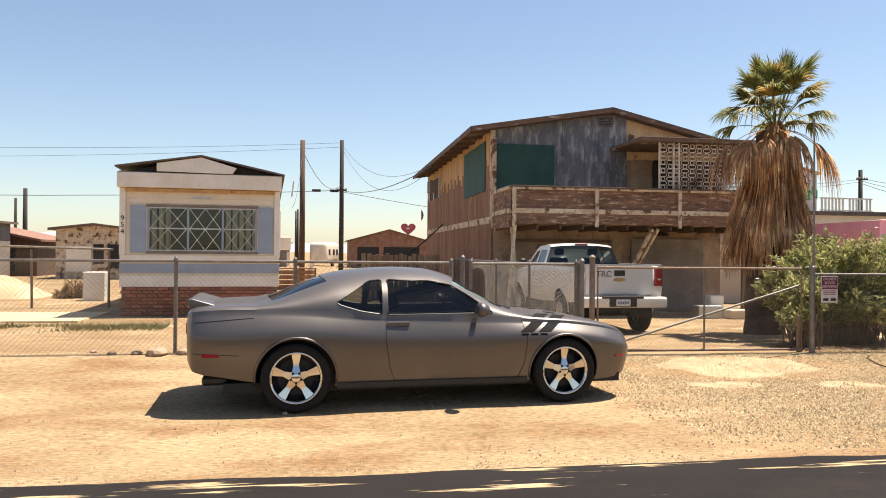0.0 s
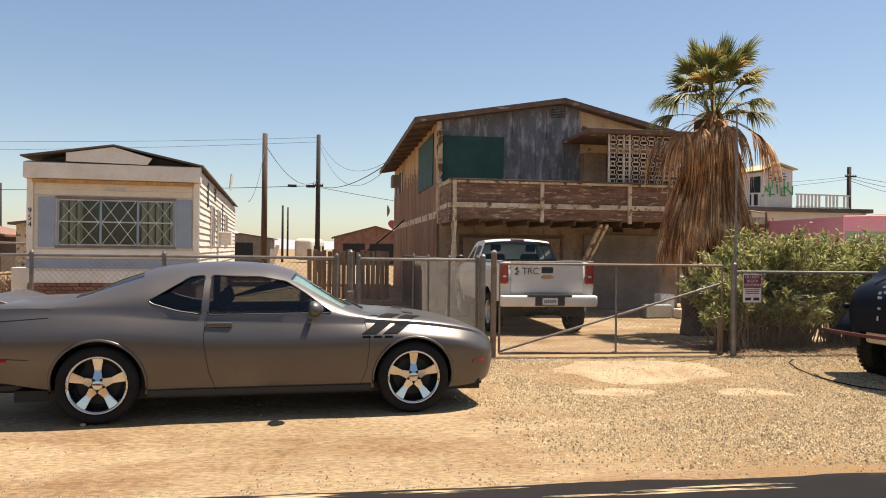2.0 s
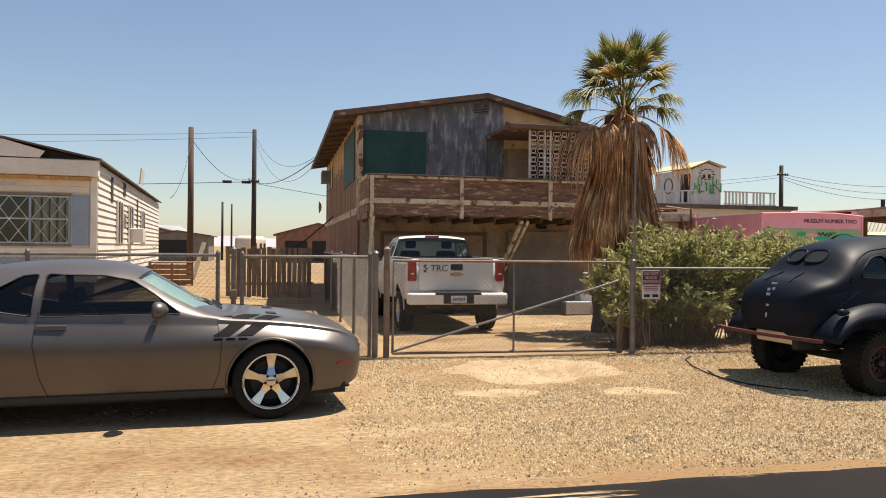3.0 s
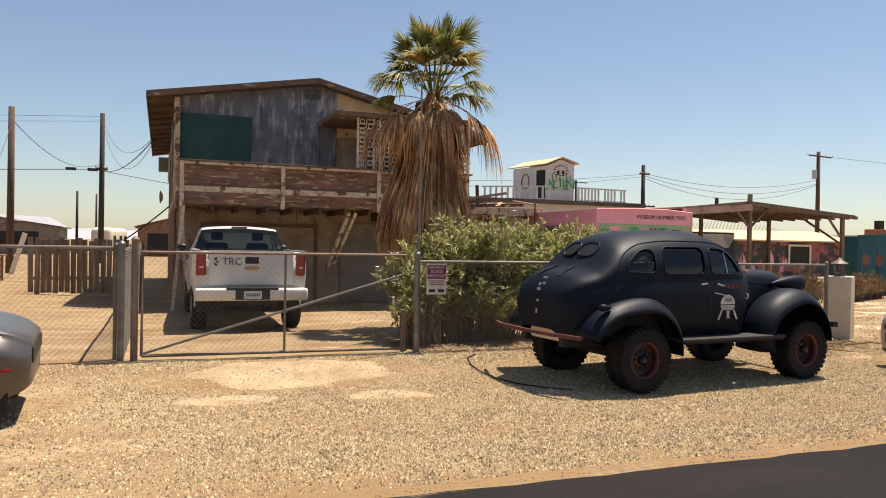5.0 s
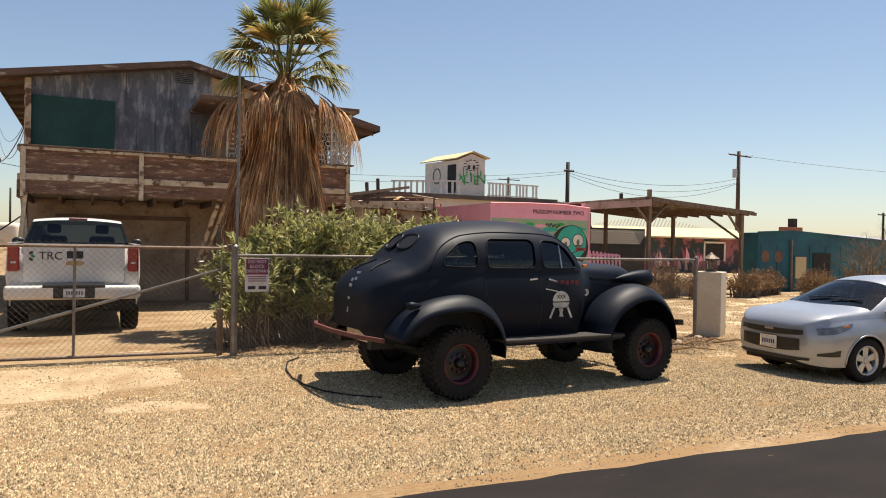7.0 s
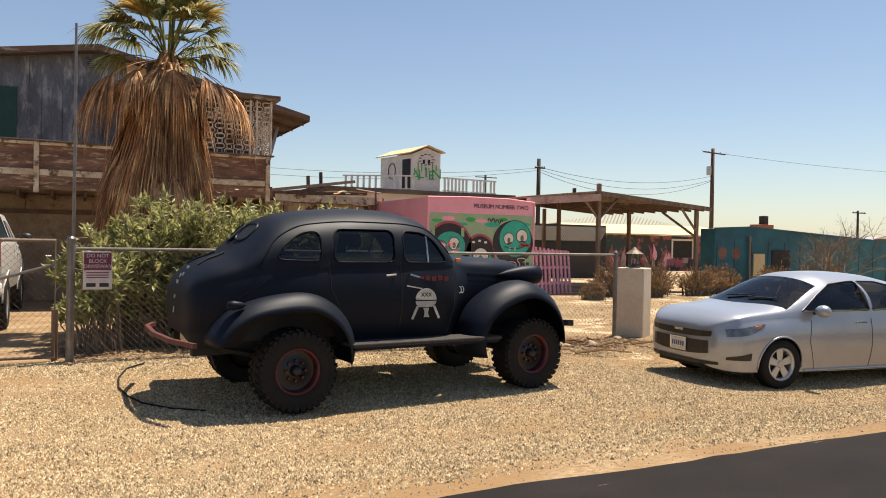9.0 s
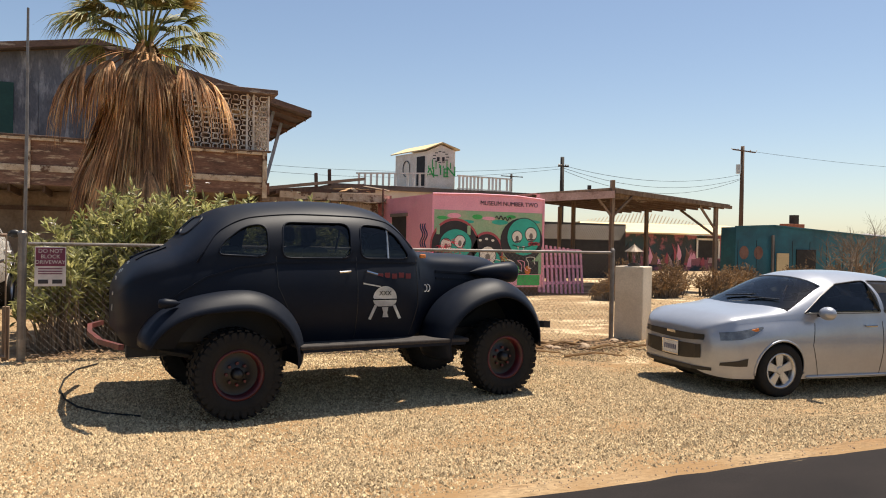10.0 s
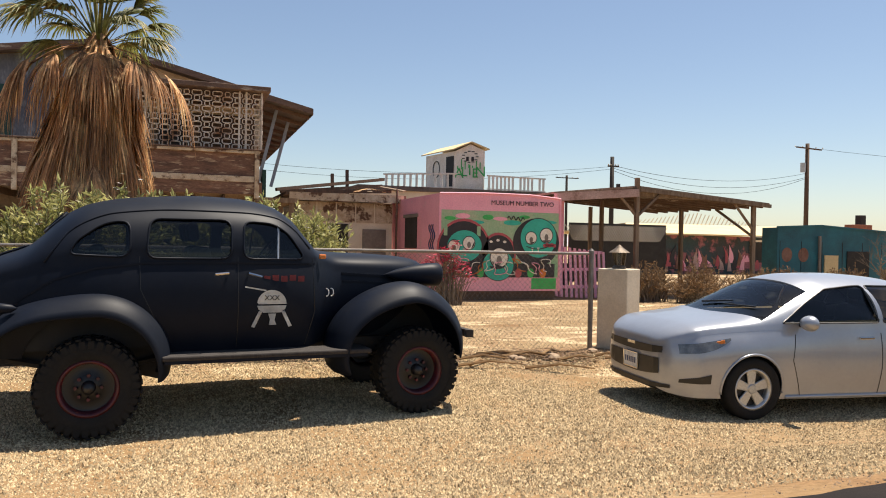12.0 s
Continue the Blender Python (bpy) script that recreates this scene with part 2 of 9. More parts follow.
add_bed(M["sand"], (0.25, 0.155, 0.075), 3.4, 6.4, 10.6, 11.6)
add_streaks(M["sand"], (0.52, 0.40, 0.25), (0.55, 0.9, 1.0), 0.81, 6.5, 10.5, 26.0, 4.5)
M["steel"] = mat("steel", (0.27, 0.245, 0.22), (0.18, 0.155, 0.135), rough=0.5, metal=0.7, scale=6, fine=60, bump=0.05, grain=0.15, col3=(0.22, 0.12, 0.07), mix3=(0.62, 0.75), scale3=5)
M["wire"] = mat("wire", (0.15, 0.13, 0.11), (0.085, 0.072, 0.06), rough=0.6, metal=0.2, scale=4, fine=20, bump=0, grain=0.1)
M["rusty_pipe"] = mat("rusty_pipe", (0.22, 0.13, 0.08), (0.30, 0.24, 0.19), rough=0.7, metal=0.3, scale=5, fine=50, bump=0.1)
M["old_wood"] = mat("old_wood", (0.30, 0.22, 0.15), (0.17, 0.11, 0.07), rough=0.9, scale=3, fine=25, bump=0.4, stretch=(4, 4, 0.4), grain=0.4, per_piece=0.25)
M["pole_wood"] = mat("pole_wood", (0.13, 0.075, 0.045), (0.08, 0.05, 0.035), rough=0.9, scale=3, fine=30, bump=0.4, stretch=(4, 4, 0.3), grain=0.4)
M["pole_dark"] = mat("pole_dark", (0.045, 0.038, 0.034), rough=0.9, scale=3, fine=30, bump=0.4, stretch=(4, 4, 0.3), grain=0.4)
M["ply_brown"] = mat("ply_brown", (0.26, 0.135, 0.085), (0.12, 0.065, 0.045), rough=0.85, scale=2.2, fine=22, bump=0.3, stretch=(0.6, 1, 3.0), grain=0.45, col3=(0.52, 0.38, 0.25), mix3=(0.55, 0.66), scale3=5.0)
M["board_brown"] = mat("board_brown", (0.31, 0.165, 0.095), (0.20, 0.10, 0.06), rough=0.9, scale=2.2, fine=22, bump=0.4, stretch=(4, 4, 0.5), grain=0.4, col3=(0.36, 0.22, 0.12), mix3=(0.56, 0.7), scale3=1.2, per_piece=0.22)
M["board_gold"] = mat("board_gold", (0.60, 0.39, 0.19), (0.46, 0.27, 0.13), rough=0.9, scale=2.2, fine=22, bump=0.4, stretch=(4, 4, 0.5), grain=0.3, col3=(0.2, 0.1, 0.05), mix3=(0.58, 0.7), scale3=1.6, per_piece=0.15)
M["peel_cream"] = mat("peel_cream", (0.68, 0.57, 0.42), (0.48, 0.35, 0.23), rough=0.85, scale=5, fine=40, bump=0.3, grain=0.3, col3=(0.14, 0.075, 0.045), mix3=(0.53, 0.6), scale3=3.5)
M["peel_wood"] = mat("peel_wood", (0.17, 0.09, 0.055), (0.28, 0.17, 0.10), rough=0.85, scale=3, fine=30, bump=0.3, grain=0.4, col3=(0.60, 0.52, 0.40), mix3=(0.56, 0.62), scale3=3.0, stretch=(0.7, 1, 2.2))
M["grey_ply"] = mat("grey_ply", (0.17, 0.18, 0.205), (0.11, 0.117, 0.135), rough=0.85, scale=1.4, fine=18, bump=0.25, stretch=(2, 2, 0.6), grain=0.3, col3=(0.36, 0.365, 0.375), mix3=(0.50, 0.66), scale3=2.6, per_piece=0.14)
M["green_board"] = mat("green_board", (0.016, 0.075, 0.062), (0.012, 0.055, 0.05), rough=0.75, scale=1.5, fine=20, bump=0.1, grain=0.2)
M["tan_ply"] = mat("tan_ply", (0.66, 0.50, 0.32), (0.54, 0.38, 0.22), rough=0.85, scale=1.5, fine=20, bump=0.2, grain=0.2, col3=(0.14, 0.08, 0.05), mix3=(0.6, 0.68), scale3=2.4)
M["garage_tan"] = mat("garage_tan", (0.40, 0.30, 0.21), (0.25, 0.17, 0.11), rough=0.85, scale=1.2, fine=18, bump=0.2, grain=0.25, col3=(0.10, 0.055, 0.035), mix3=(0.55, 0.72), scale3=1.6)
M["garage_grey"] = mat("garage_grey", (0.25, 0.215, 0.18), (0.18, 0.15, 0.125), rough=0.85, scale=1.5, fine=20, bump=0.15, grain=0.2)
M["roof_felt"] = mat("roof_felt", (0.16, 0.13, 0.11), (0.10, 0.08, 0.07), rough=0.95, scale=2, fine=40, bump=0.3, grain=0.3)
M["fascia"] = mat("fascia", (0.125, 0.075, 0.053), (0.19, 0.12, 0.085), rough=0.85, scale=3, fine=25, bump=0.3, stretch=(1, 1, 3), grain=0.4, col3=(0.42, 0.35, 0.28), mix3=(0.6, 0.68), scale3=2)
M["iron_white"] = mat("iron_white", (0.74, 0.66, 0.56), (0.58, 0.48, 0.38), rough=0.7, scale=3, fine=40, bump=0.1, grain=0.3, col3=(0.30, 0.15, 0.08), mix3=(0.54, 0.68), scale3=1.5)
M["cream_siding"] = mat("cream_siding", (0.76, 0.68, 0.54), (0.68, 0.58, 0.44), rough=0.6, scale=1.2, fine=30, bump=0.08, grain=0.12, col3=(0.60, 0.44, 0.28), mix3=(0.64, 0.78), scale3=2.0)
M["white_trim"] = mat("white_trim", (0.80, 0.76, 0.69), (0.70, 0.63, 0.54), rough=0.6, scale=2, fine=30, bump=0.06, grain=0.12)
M["blue_trim"] = mat("blue_trim", (0.30, 0.36, 0.46), (0.26, 0.31, 0.39), rough=0.6, scale=2, fine=40, bump=0.05, grain=0.15)
M["brick"] = mat("brick", (0.34, 0.13, 0.07), (0.24, 0.085, 0.05), rough=0.9, scale=6, fine=60, bump=0.3, grain=0.3, per_piece=0.3)
M["mortar"] = mat("mortar", (0.30, 0.20, 0.15), rough=0.95, scale=6, fine=60, bump=0.3)
M["dark"] = mat("dark", (0.012, 0.012, 0.013), rough=0.7, scale=3, fine=30, bump=0.05)
M["dark_room"] = mat("dark_room", (0.04, 0.036, 0.032), rough=0.9, scale=3, fine=30, bump=0.05)
M["curtain"] = mat("curtain", (0.74, 0.62, 0.46), (0.60, 0.48, 0.33), rough=0.9, scale=3, fine=50, bump=0.1, stretch=(4, 4, 0.3))
M["alum"] = mat("alum", (0.55, 0.55, 0.55), (0.45, 0.45, 0.44), rough=0.4, metal=0.8, scale=4, fine=50, bump=0.03)
M["concrete"] = mat("concrete", (0.68, 0.58, 0.44), (0.56, 0.46, 0.33), rough=0.9, scale=1.5, fine=40, bump=0.2, grain=0.15)
M["pink"] = mat("pink", (0.90, 0.42, 0.50), (0.83, 0.36, 0.44), rough=0.75, scale=1.2, fine=24, bump=0.1, grain=0.15, col3=(0.72, 0.45, 0.44), mix3=(0.62, 0.75), scale3=2)
M["teal_wall"] = mat("teal_wall", (0.018, 0.15, 0.19), (0.02, 0.09, 0.115), rough=0.7, scale=1.2, fine=24, bump=0.15, grain=0.25)
M["glass"] = glass_mat("glass", (0.76, 0.79, 0.76))
M["glass_dark"] = glass_mat("glass_dark", (0.16, 0.18, 0.18))

# ---- ground: one sheet to the horizon ----
def axis_lines(lo, hi, step):
    n = round((hi - lo) / step)
    near = [lo + step * i for i in range(n + 1)]
    return [-4000, -1500, -600, -250, -120, -70] + near + [90, 140, 260, 600, 1500, 4000]


gx, gy = axis_lines(-30, 60, 0.4), axis_lines(-24, 60, 0.4)
verts, faces = [], []
for y in gy:
    for x in gx:
        z = ground_z(x, y)
        if -29 < x < 59 and -23 < y < 59:
            rough_bit = 0.018 * noise.noise(Vector((x * 0.9, y * 0.9, 0))) + 0.008 * noise.noise(Vector((x * 3.1, y * 3.1, 4)))
            z += rough_bit * (0.0 if -2.6 < y < 5.5 else 1.0)
        if -2.6 < y < 5.4:
            z = -0.03
        verts.append((x, y, z))
for j in range(len(gy) - 1):
    for i in range(len(gx) - 1):
        a = j * len(gx) + i
        faces.append((a, a + 1, a + 1 + len(gx), a + len(gx)))
ground = part("ground", from_arrays(verts, faces), M["sand"], None, "pale tan desert sand and packed dirt", True, "structure")
tagged(ground, "pale tan desert sand and packed dirt", "ground", kind="structure")

# pale packed pads worn through the gravel before the gate
def dust_pad(x0, y0, rx, ry, seed, label):
    pv, pf = [(0.0, 0.0, 0.0)], []
    rings, n = 9, 48
    def lie(x, y):
        return ground_z(x, y) + 0.018 * noise.noise(Vector((x * 0.9, y * 0.9, 0))) + 0.008 * noise.noise(Vector((x * 3.1, y * 3.1, 4)))
    for r in range(1, rings + 1):
        for k in range(n):
            a = 2 * math.pi * k / n
            wob = 1 + 0.30 * noise.noise(Vector((math.cos(a) * 1.6 + seed, math.sin(a) * 1.6, 3))) + 0.14 * noise.noise(Vector((math.cos(a) * 6 + seed, math.sin(a) * 6, 9)))
            pv.append((rx * math.cos(a) * wob * r / rings, ry * math.sin(a) * wob * r / rings, 0.0))
    pv = [(x, y, lie(x0 + x, y0 + y) + (0.006 if i < 1 + n * (rings - 1) else -0.012)) for i, (x, y, z) in enumerate(pv)]
    pf += [(0, 1 + k, 1 + (k + 1) % n) for k in range(n)]
    for r in range(rings - 1):
        for k in range(n):
            a, b = 1 + r * n + k, 1 + r * n + (k + 1) % n
            pf.append((a, a + n, b + n, b))
    ob = part("dust_pad", from_arrays(pv, pf), M["worn_pad"], None, label, True, "structure")
    ob.matrix_basis = Matrix.Translation((x0, y0, 0))
    tagged(ob, label, "ground", kind="structure")


dust_pad(6.45, 10.15, 1.35, 0.75, 1.0, "pale packed dust before the driveway gate")
dust_pad(7.3, 8.75, 0.5, 0.26, 5.0, "small pale worn patch in the gravel")
dust_pad(5.6, 8.9, 0.55, 0.28, 8.0, "small pale worn patch in the gravel")

# asphalt with a ragged edge
rx = [-400, -120, -50] + [-30 + 0.25 * i for i in range(361)] + [100, 200, 500]
verts, faces = [], []
for x in rx:
    e = 5.62 + 0.10 * noise.noise(Vector((x * 0.6, 0, 7))) + 0.05 * noise.noise(Vector((x * 2.7, 0, 3)))
    verts += [(x, -2.4, 0.0), (x, 1.5, 0.012), (x, e - 0.12, 0.008), (x, e, -0.012), (x, e + 0.05, -0.06)]
for i in range(len(rx) - 1):
    for k in range(4):
        a = i * 5 + k
        faces.append((a, a + 5, a + 6, a + 1))
road = part("road", from_arrays(verts, faces), M["asphalt"], None, "dark worn asphalt road with a ragged edge", True)
tagged(road, "dark worn asphalt road with a ragged edge", "road", kind="structure")

# ---- two-storey house ----
def boards_along(n, lo, hi, gap=0.012):
    w = (hi - lo) / n
    return [(lo + i * w + gap / 2, lo + (i + 1) * w - gap / 2) for i in range(n)]


HX0, HX1, HY0, HY1 = 5.26, 12.65, 21.5, 35.6
RIDGE_X, RIDGE_Z, EAVE_L, EAVE_R = 8.9, 6.02, (4.56, 5.30), (14.05, 4.78)


def roof_z(x):
    a, b = (EAVE_L, (RIDGE_X, RIDGE_Z)) if x < RIDGE_X else ((RIDGE_X, RIDGE_Z), EAVE_R)
    return a[1] + (b[1] - a[1]) * (x - a[0]) / (b[0] - a[0])


def build_house():
    h = thing("house", (9.0, 21.5, 0.0), 0, "weathered two-storey wooden house with peeling paint and a boarded balcony", "house")
    P = lambda name, bm, m, label="", parent=h, **k: part(name, bm, M[m] if isinstance(m, str) else m, parent, label, placed=True, **k)
    # wall cores
    bm = bmesh.new()
    pts = [(HX0 + 0.03, HY0 + 0.05, -0.1), (HX1 - 0.03, HY0 + 0.05, -0.1), (HX1 - 0.03, HY0 + 0.05, roof_z(HX1)), (RIDGE_X, HY0 + 0.05, RIDGE_Z), (HX0 + 0.03, HY0 + 0.05, roof_z(HX0))]
    plate(bm, pts, (0, HY1 - HY0 - 0.1, 0))
    P("wall", bm, "garage_tan", "stained plywood walls")
    # roof slabs
    for a, b in ((EAVE_L, (RIDGE_X, RIDGE_Z)), ((RIDGE_X, RIDGE_Z), EAVE_R)):
        bm = bmesh.new()
        plate(bm, [(a[0], HY0 - 0.35, a[1]), (b[0], HY0 - 0.35, b[1]), (b[0], HY0 - 0.35, b[1] + 0.11), (a[0], HY0 - 0.35, a[1] + 0.11)], (0, HY1 - HY0 + 0.6, 0))
        roof = P("roof", bm, "roof_felt", "dark felt roof slope with overhanging eaves")
        bm = bmesh.new()
        plate(bm, [(a[0], HY0 - 0.375, a[1] - 0.03), (b[0], HY0 - 0.375, b[1] - 0.03), (b[0], HY0 - 0.375, b[1] + 0.118), (a[0], HY0 - 0.375, a[1] + 0.118)], (0, 0.03, 0))
        P("fascia", bm, "fascia", "worn brown barge board", parent=roof)
        n = 12
        for i in range(n):
            y = HY0 + 0.1 + (HY1 - HY0) * i / n
            e = a if a[0] < 6 else b
            inner = HX0 if a[0] < 6 else HX1
            bm = bmesh.new()
            plate(bm, [(e[0] + (0.02 if a[0] < 6 else -0.02), y, roof_z(e[0]) - 0.10), (inner, y, roof_z(inner) - 0.10), (inner, y, roof_z(inner) - 0.004), (e[0] + (0.02 if a[0] < 6 else -0.02), y, roof_z(e[0]) - 0.004)], (0, 0.05, 0))
            P("rafter", bm, "fascia", parent=roof)
    for e, dx in ((EAVE_L, -0.026), (EAVE_R, 0.002)):
        P("eave_board", bx(e[0] + dx, HY0 - 0.34, e[1] - 0.04, e[0] + dx + 0.024, HY1 + 0.2, e[1] + 0.115), "fascia", "worn brown eave board")
    # left wall: vertical boards in two storeys with a pale band between them
    for i, (a, b) in enumerate(boards_along(44, HY0, HY1)):
        z1 = roof_z(HX0) - 0.02
        P("board", bx(HX0 - 0.028 - 0.006 * (i % 3 == 0), a, 2.78, HX0 + 0.02, b, 4.15 + 0.55 * ((i * 7) % 5) / 5, 0.004, seg=1), "board_brown")
        P("board", bx(HX0 - 0.022, a, 4.10, HX0 + 0.02, b, z1, 0.004, seg=1), "board_gold")
        P("board", bx(HX0 - 0.028 - 0.005 * (i % 4 == 1), a, 0.0, HX0 + 0.02, b, 2.60, 0.004, seg=1), "board_brown")
    P("band", bx(HX0 - 0.045, HY0 - 0.02, 2.6, HX0 + 0.02, HY1, 2.8, 0.006), "peel_cream", "peeling cream band board")
    P("side_hoarding", bx(HX0 - 0.06, HY0 + 0.75, 3.62, HX0 - 0.03, HY0 + 4.3, 5.16, 0.004), "green_board", "dark green board over a window")
    win = P("window", bx(HX0 - 0.05, 31.6, 4.15, HX0 - 0.03, 34.6, 5.0), "dark", "small window with an air conditioner in it")
    for a in (31.55, 33.1, 34.55):
        P("frame", bx(HX0 - 0.09, a, 4.1, HX0 - 0.051, a + 0.08, 5.05, 0.004), "white_trim", parent=win)
    P("air_conditioner", bx(HX0 - 0.45, 31.75, 4.35, HX0 - 0.052, 32.6, 4.85, 0.02), "garage_grey", "boxy grey air conditioner", parent=win)
    # front wall, upper storey: grey plywood sheets
    for a, b in boards_along(4, HX0 + 0.10, 9.5, 0.016):
        top = [(a, roof_z(a) - 0.03), (b, roof_z(b) - 0.03)]
        if a < RIDGE_X < b:
            top.insert(1, (RIDGE_X, RIDGE_Z - 0.03))
        bm = bmesh.new()
        plate(bm, [(a, HY0 + 0.045, 2.6), (b, HY0 + 0.045, 2.6)] + [(x, HY0 + 0.045, z) for x, z in top[::-1]], (0, -0.03, 0))
        P("panel", bm, "grey_ply")
    for a, b in boards_along(5, 7.25, 9.45, 0.014):
        P("batten_sheet", bx(a, HY0 - 0.004, 2.7, b, HY0 + 0.012, 5.02 + 0.06 * math.sin(a * 9), 0.003, seg=1), "grey_ply")
    P("front_hoarding", bx(5.36, HY0 - 0.03, 3.0, 7.18, HY0 + 0.005, 4.98, 0.004), "green_board", "dark green board over a window")
    bm = bmesh.new()
    plate(bm, [(9.5, HY0 + 0.045, 4.6), (HX1, HY0 + 0.045, 4.6), (HX1, HY0 + 0.045, roof_z(HX1) - 0.03), (9.5, HY0 + 0.045, roof_z(9.5) - 0.03)], (0, -0.03, 0))
    P("gable_panel", bm, "tan_ply", "sunlit tan plywood gable with flaked patches")
    for x in (10.2, 10.9, 11.6):
        P("batten", bx(x, HY0 - 0.004, 4.98, x + 0.04, HY0 + 0.013, roof_z(x) - 0.05), "tan_ply")
    P("corner_post", bx(HX0 - 0.05, HY0 - 0.06, 2.6, HX0 + 0.09, HY0 + 0.04, roof_z(HX0) - 0.05, 0.006), "peel_cream", "peeling cream corner post")
    vent = P("gable_vent", bx(8.62, HY0 - 0.012, 5.62, 9.02, HY0 + 0.012, 5.86), "dark", "louvred gable vent")
    for i in range(5):
        P("slat", bx(8.62, HY0 - 0.035, 5.63 + i * 0.047, 9.02, HY0 - 0.013, 5.655 + i * 0.047), "grey_ply", parent=vent)
    P("upper_door", bx(9.62, HY0 - 0.02, 2.66, 10.3, HY0 + 0.012, 4.62, 0.004), "garage_tan", "tan balcony door")
    P("upper_window", bx(10.36, HY0 - 0.02, 3.3, 11.0, HY0 + 0.012, 4.62), "dark_room", "dark upper window")
    # wall behind the screen, a darker brown than the rest of the front
    P("upper_wall_dark", bx(11.02, HY0 - 0.012, 2.66, HX1, HY0 + 0.012, 4.62), "pole_wood", "dark brown wall behind the screen")
    # balcony
    deck = P("balcony_deck", bx(5.30, 19.30, 2.52, 12.62, HY0 + 0.0, 2.64), "old_wood", "worn wooden balcony deck")
    for i in range(12):
        x = 5.4 + i * 0.64
        P("joist", bx(x, 19.34, 2.38, x + 0.05, HY0, 2.519), "pole_wood", parent=deck)
    P("beam", bx(5.28, 19.24, 2.52, 12.64, 19.299, 2.80, 0.006), "ply_brown", "dark brown balcony beam")
    posts = [5.37, 7.69, 10.10, 12.52]
    for i, (a, b) in enumerate(zip(posts, posts[1:])):
        P("balcony_panel", bx(a + 0.02, 19.27, 2.90, b - 0.02, 19.30, 3.46), "ply_brown", "weathered brown plywood balcony panel")
        P("bottom_rail", bx(a + 0.055, 19.225, 2.80, b - 0.055, 19.30, 2.93, 0.006), "peel_cream")
        P("top_rail", bx(a + 0.055, 19.20, 3.44, b - 0.055, 19.34, 3.50, 0.006), "peel_cream")
    P("cap_rail", bx(5.28, 19.17, 3.505, 12.66, 19.36, 3.54, 0.006), "fascia", "worn brown cap rail")
    for x in posts:
        P("post", bx(x - 0.05, 19.19, 2.44, x + 0.05, 19.262, 3.503, 0.008), "peel_cream")
    # return at the house's corner
    P("balcony_panel", bx(5.30, 19.36, 2.90, 5.33, HY0 - 0.1, 3.46), "ply_brown")
    P("side_rail", bx(5.25, 19.36, 2.80, 5.34, HY0 - 0.07, 2.93, 0.006), "peel_cream")
    P("side_rail", bx(5.24, 19.36, 3.44, 5.36, HY0 - 0.07, 3.54, 0.006), "peel_cream")
    P("side_beam", bx(5.25, 19.30, 2.42, 5.34, HY0 - 0.07, 2.79), "ply_brown")
    P("post", bx(5.24, HY0 - 0.17, 2.45, 5.36, HY0 - 0.065, 5.1, 0.006), "peel_cream")
    P("balcony_panel", bx(12.55, 19.36, 2.90, 12.58, HY0, 3.46), "ply_brown")
    # porch roof over the screened part
    P("porch_roof", bx(8.95, 19.22, 4.86, 12.80, HY0 - 0.02, 4.97, 0.01), "fascia", "sagging flat porch roof")
    # iron screen of interlocked loops
    screen = thing("screen", (0, 0, 0), 0)
    screen.parent = h
    screen.matrix_basis = pose(9.58 - 9.0, 19.42 - 21.5, 3.54)
    tagged(screen, "rusty cream ornamental iron screen")

    def loops(cols, width, z0, z1):
        bm = bmesh.new()
        pitch = width / cols
        rows = 11
        dz = (z1 - z0) / rows
        for c in range(cols):
            for r in range(rows):
                cx, cz = pitch * (c + 0.5), z0 + dz * (r + 0.5)
                w, hh, t, k = pitch * (0.47 if (r + c) % 2 else 0.25), dz * 0.43, 0.013, 0.022
                ring = [(-w, -hh + k), (-w + k, -hh), (w - k, -hh), (w, -hh + k), (w, hh - k), (w - k, hh), (-w + k, hh), (-w, hh - k)]
                tube(bm, [(cx + u, 0, cz + v) for u, v in ring + ring[:1]], t, 4, False)
                if r < rows - 1:
                    tube(bm, [(cx, 0, cz + hh), (cx, 0, cz + dz - hh)], 0.02, 4, False)
        return bm
    part("lattice", loops(14, 3.05, 0.0, 1.28), M["iron_white"], screen)
    lat2 = part("lattice", loops(9, 1.95, 0.0, 1.28), M["iron_white"], screen)
    lat2.matrix_basis = pose(3.06, 0.03, 0, 0, 0, 90)
    for x in (0.0, 0.42, 0.58, 2.55, 2.70, 3.04):
        part("post", bx(x - 0.022, -0.03, 0.0, x + 0.022, 0.03, 1.31, 0.004), M["iron_white"], screen)
    # lower front: garage doors and stained sheets
    for a, b in boards_along(4, HX0 + 0.05, 9.45, 0.02):
        P("panel", bx(a, HY0 + 0.01, 0.0, b, HY0 + 0.045, 2.5), "garage_tan")
    g = P("garage_door", bx(6.0, HY0 - 0.03, 0.0, 8.9, HY0 + 0.008, 2.05, 0.005), "garage_tan", "stained tan garage door")
    for args in ((5.9, 2.05, 9.0, 2.15), (5.9, 0.0, 5.99, 2.05), (8.91, 0.0, 9.0, 2.05)):
        P("door_frame", bx(args[0], HY0 - 0.05, args[1], args[2], HY0 + 0.007, args[3], 0.004), "fascia", parent=g)
    g = P("garage_door", bx(9.65, HY0 - 0.03, 0.0, 12.0, HY0 + 0.045, 2.2, 0.005), "garage_grey", "grey-brown garage door")
    for i in range(4):
        P("rail", bx(9.66, HY0 - 0.04, 0.5 + i * 0.5, 11.99, HY0 - 0.031, 0.53 + i * 0.5), "garage_grey", parent=g)
    for i in range(3):
        bar = bx(10.55 + 0.11 * i, HY0 - 0.05, 2.28, 10.62 + 0.11 * i, HY0 + 0.03, 2.38)
        P("house_number", bar, "dark", "small unreadable house number")
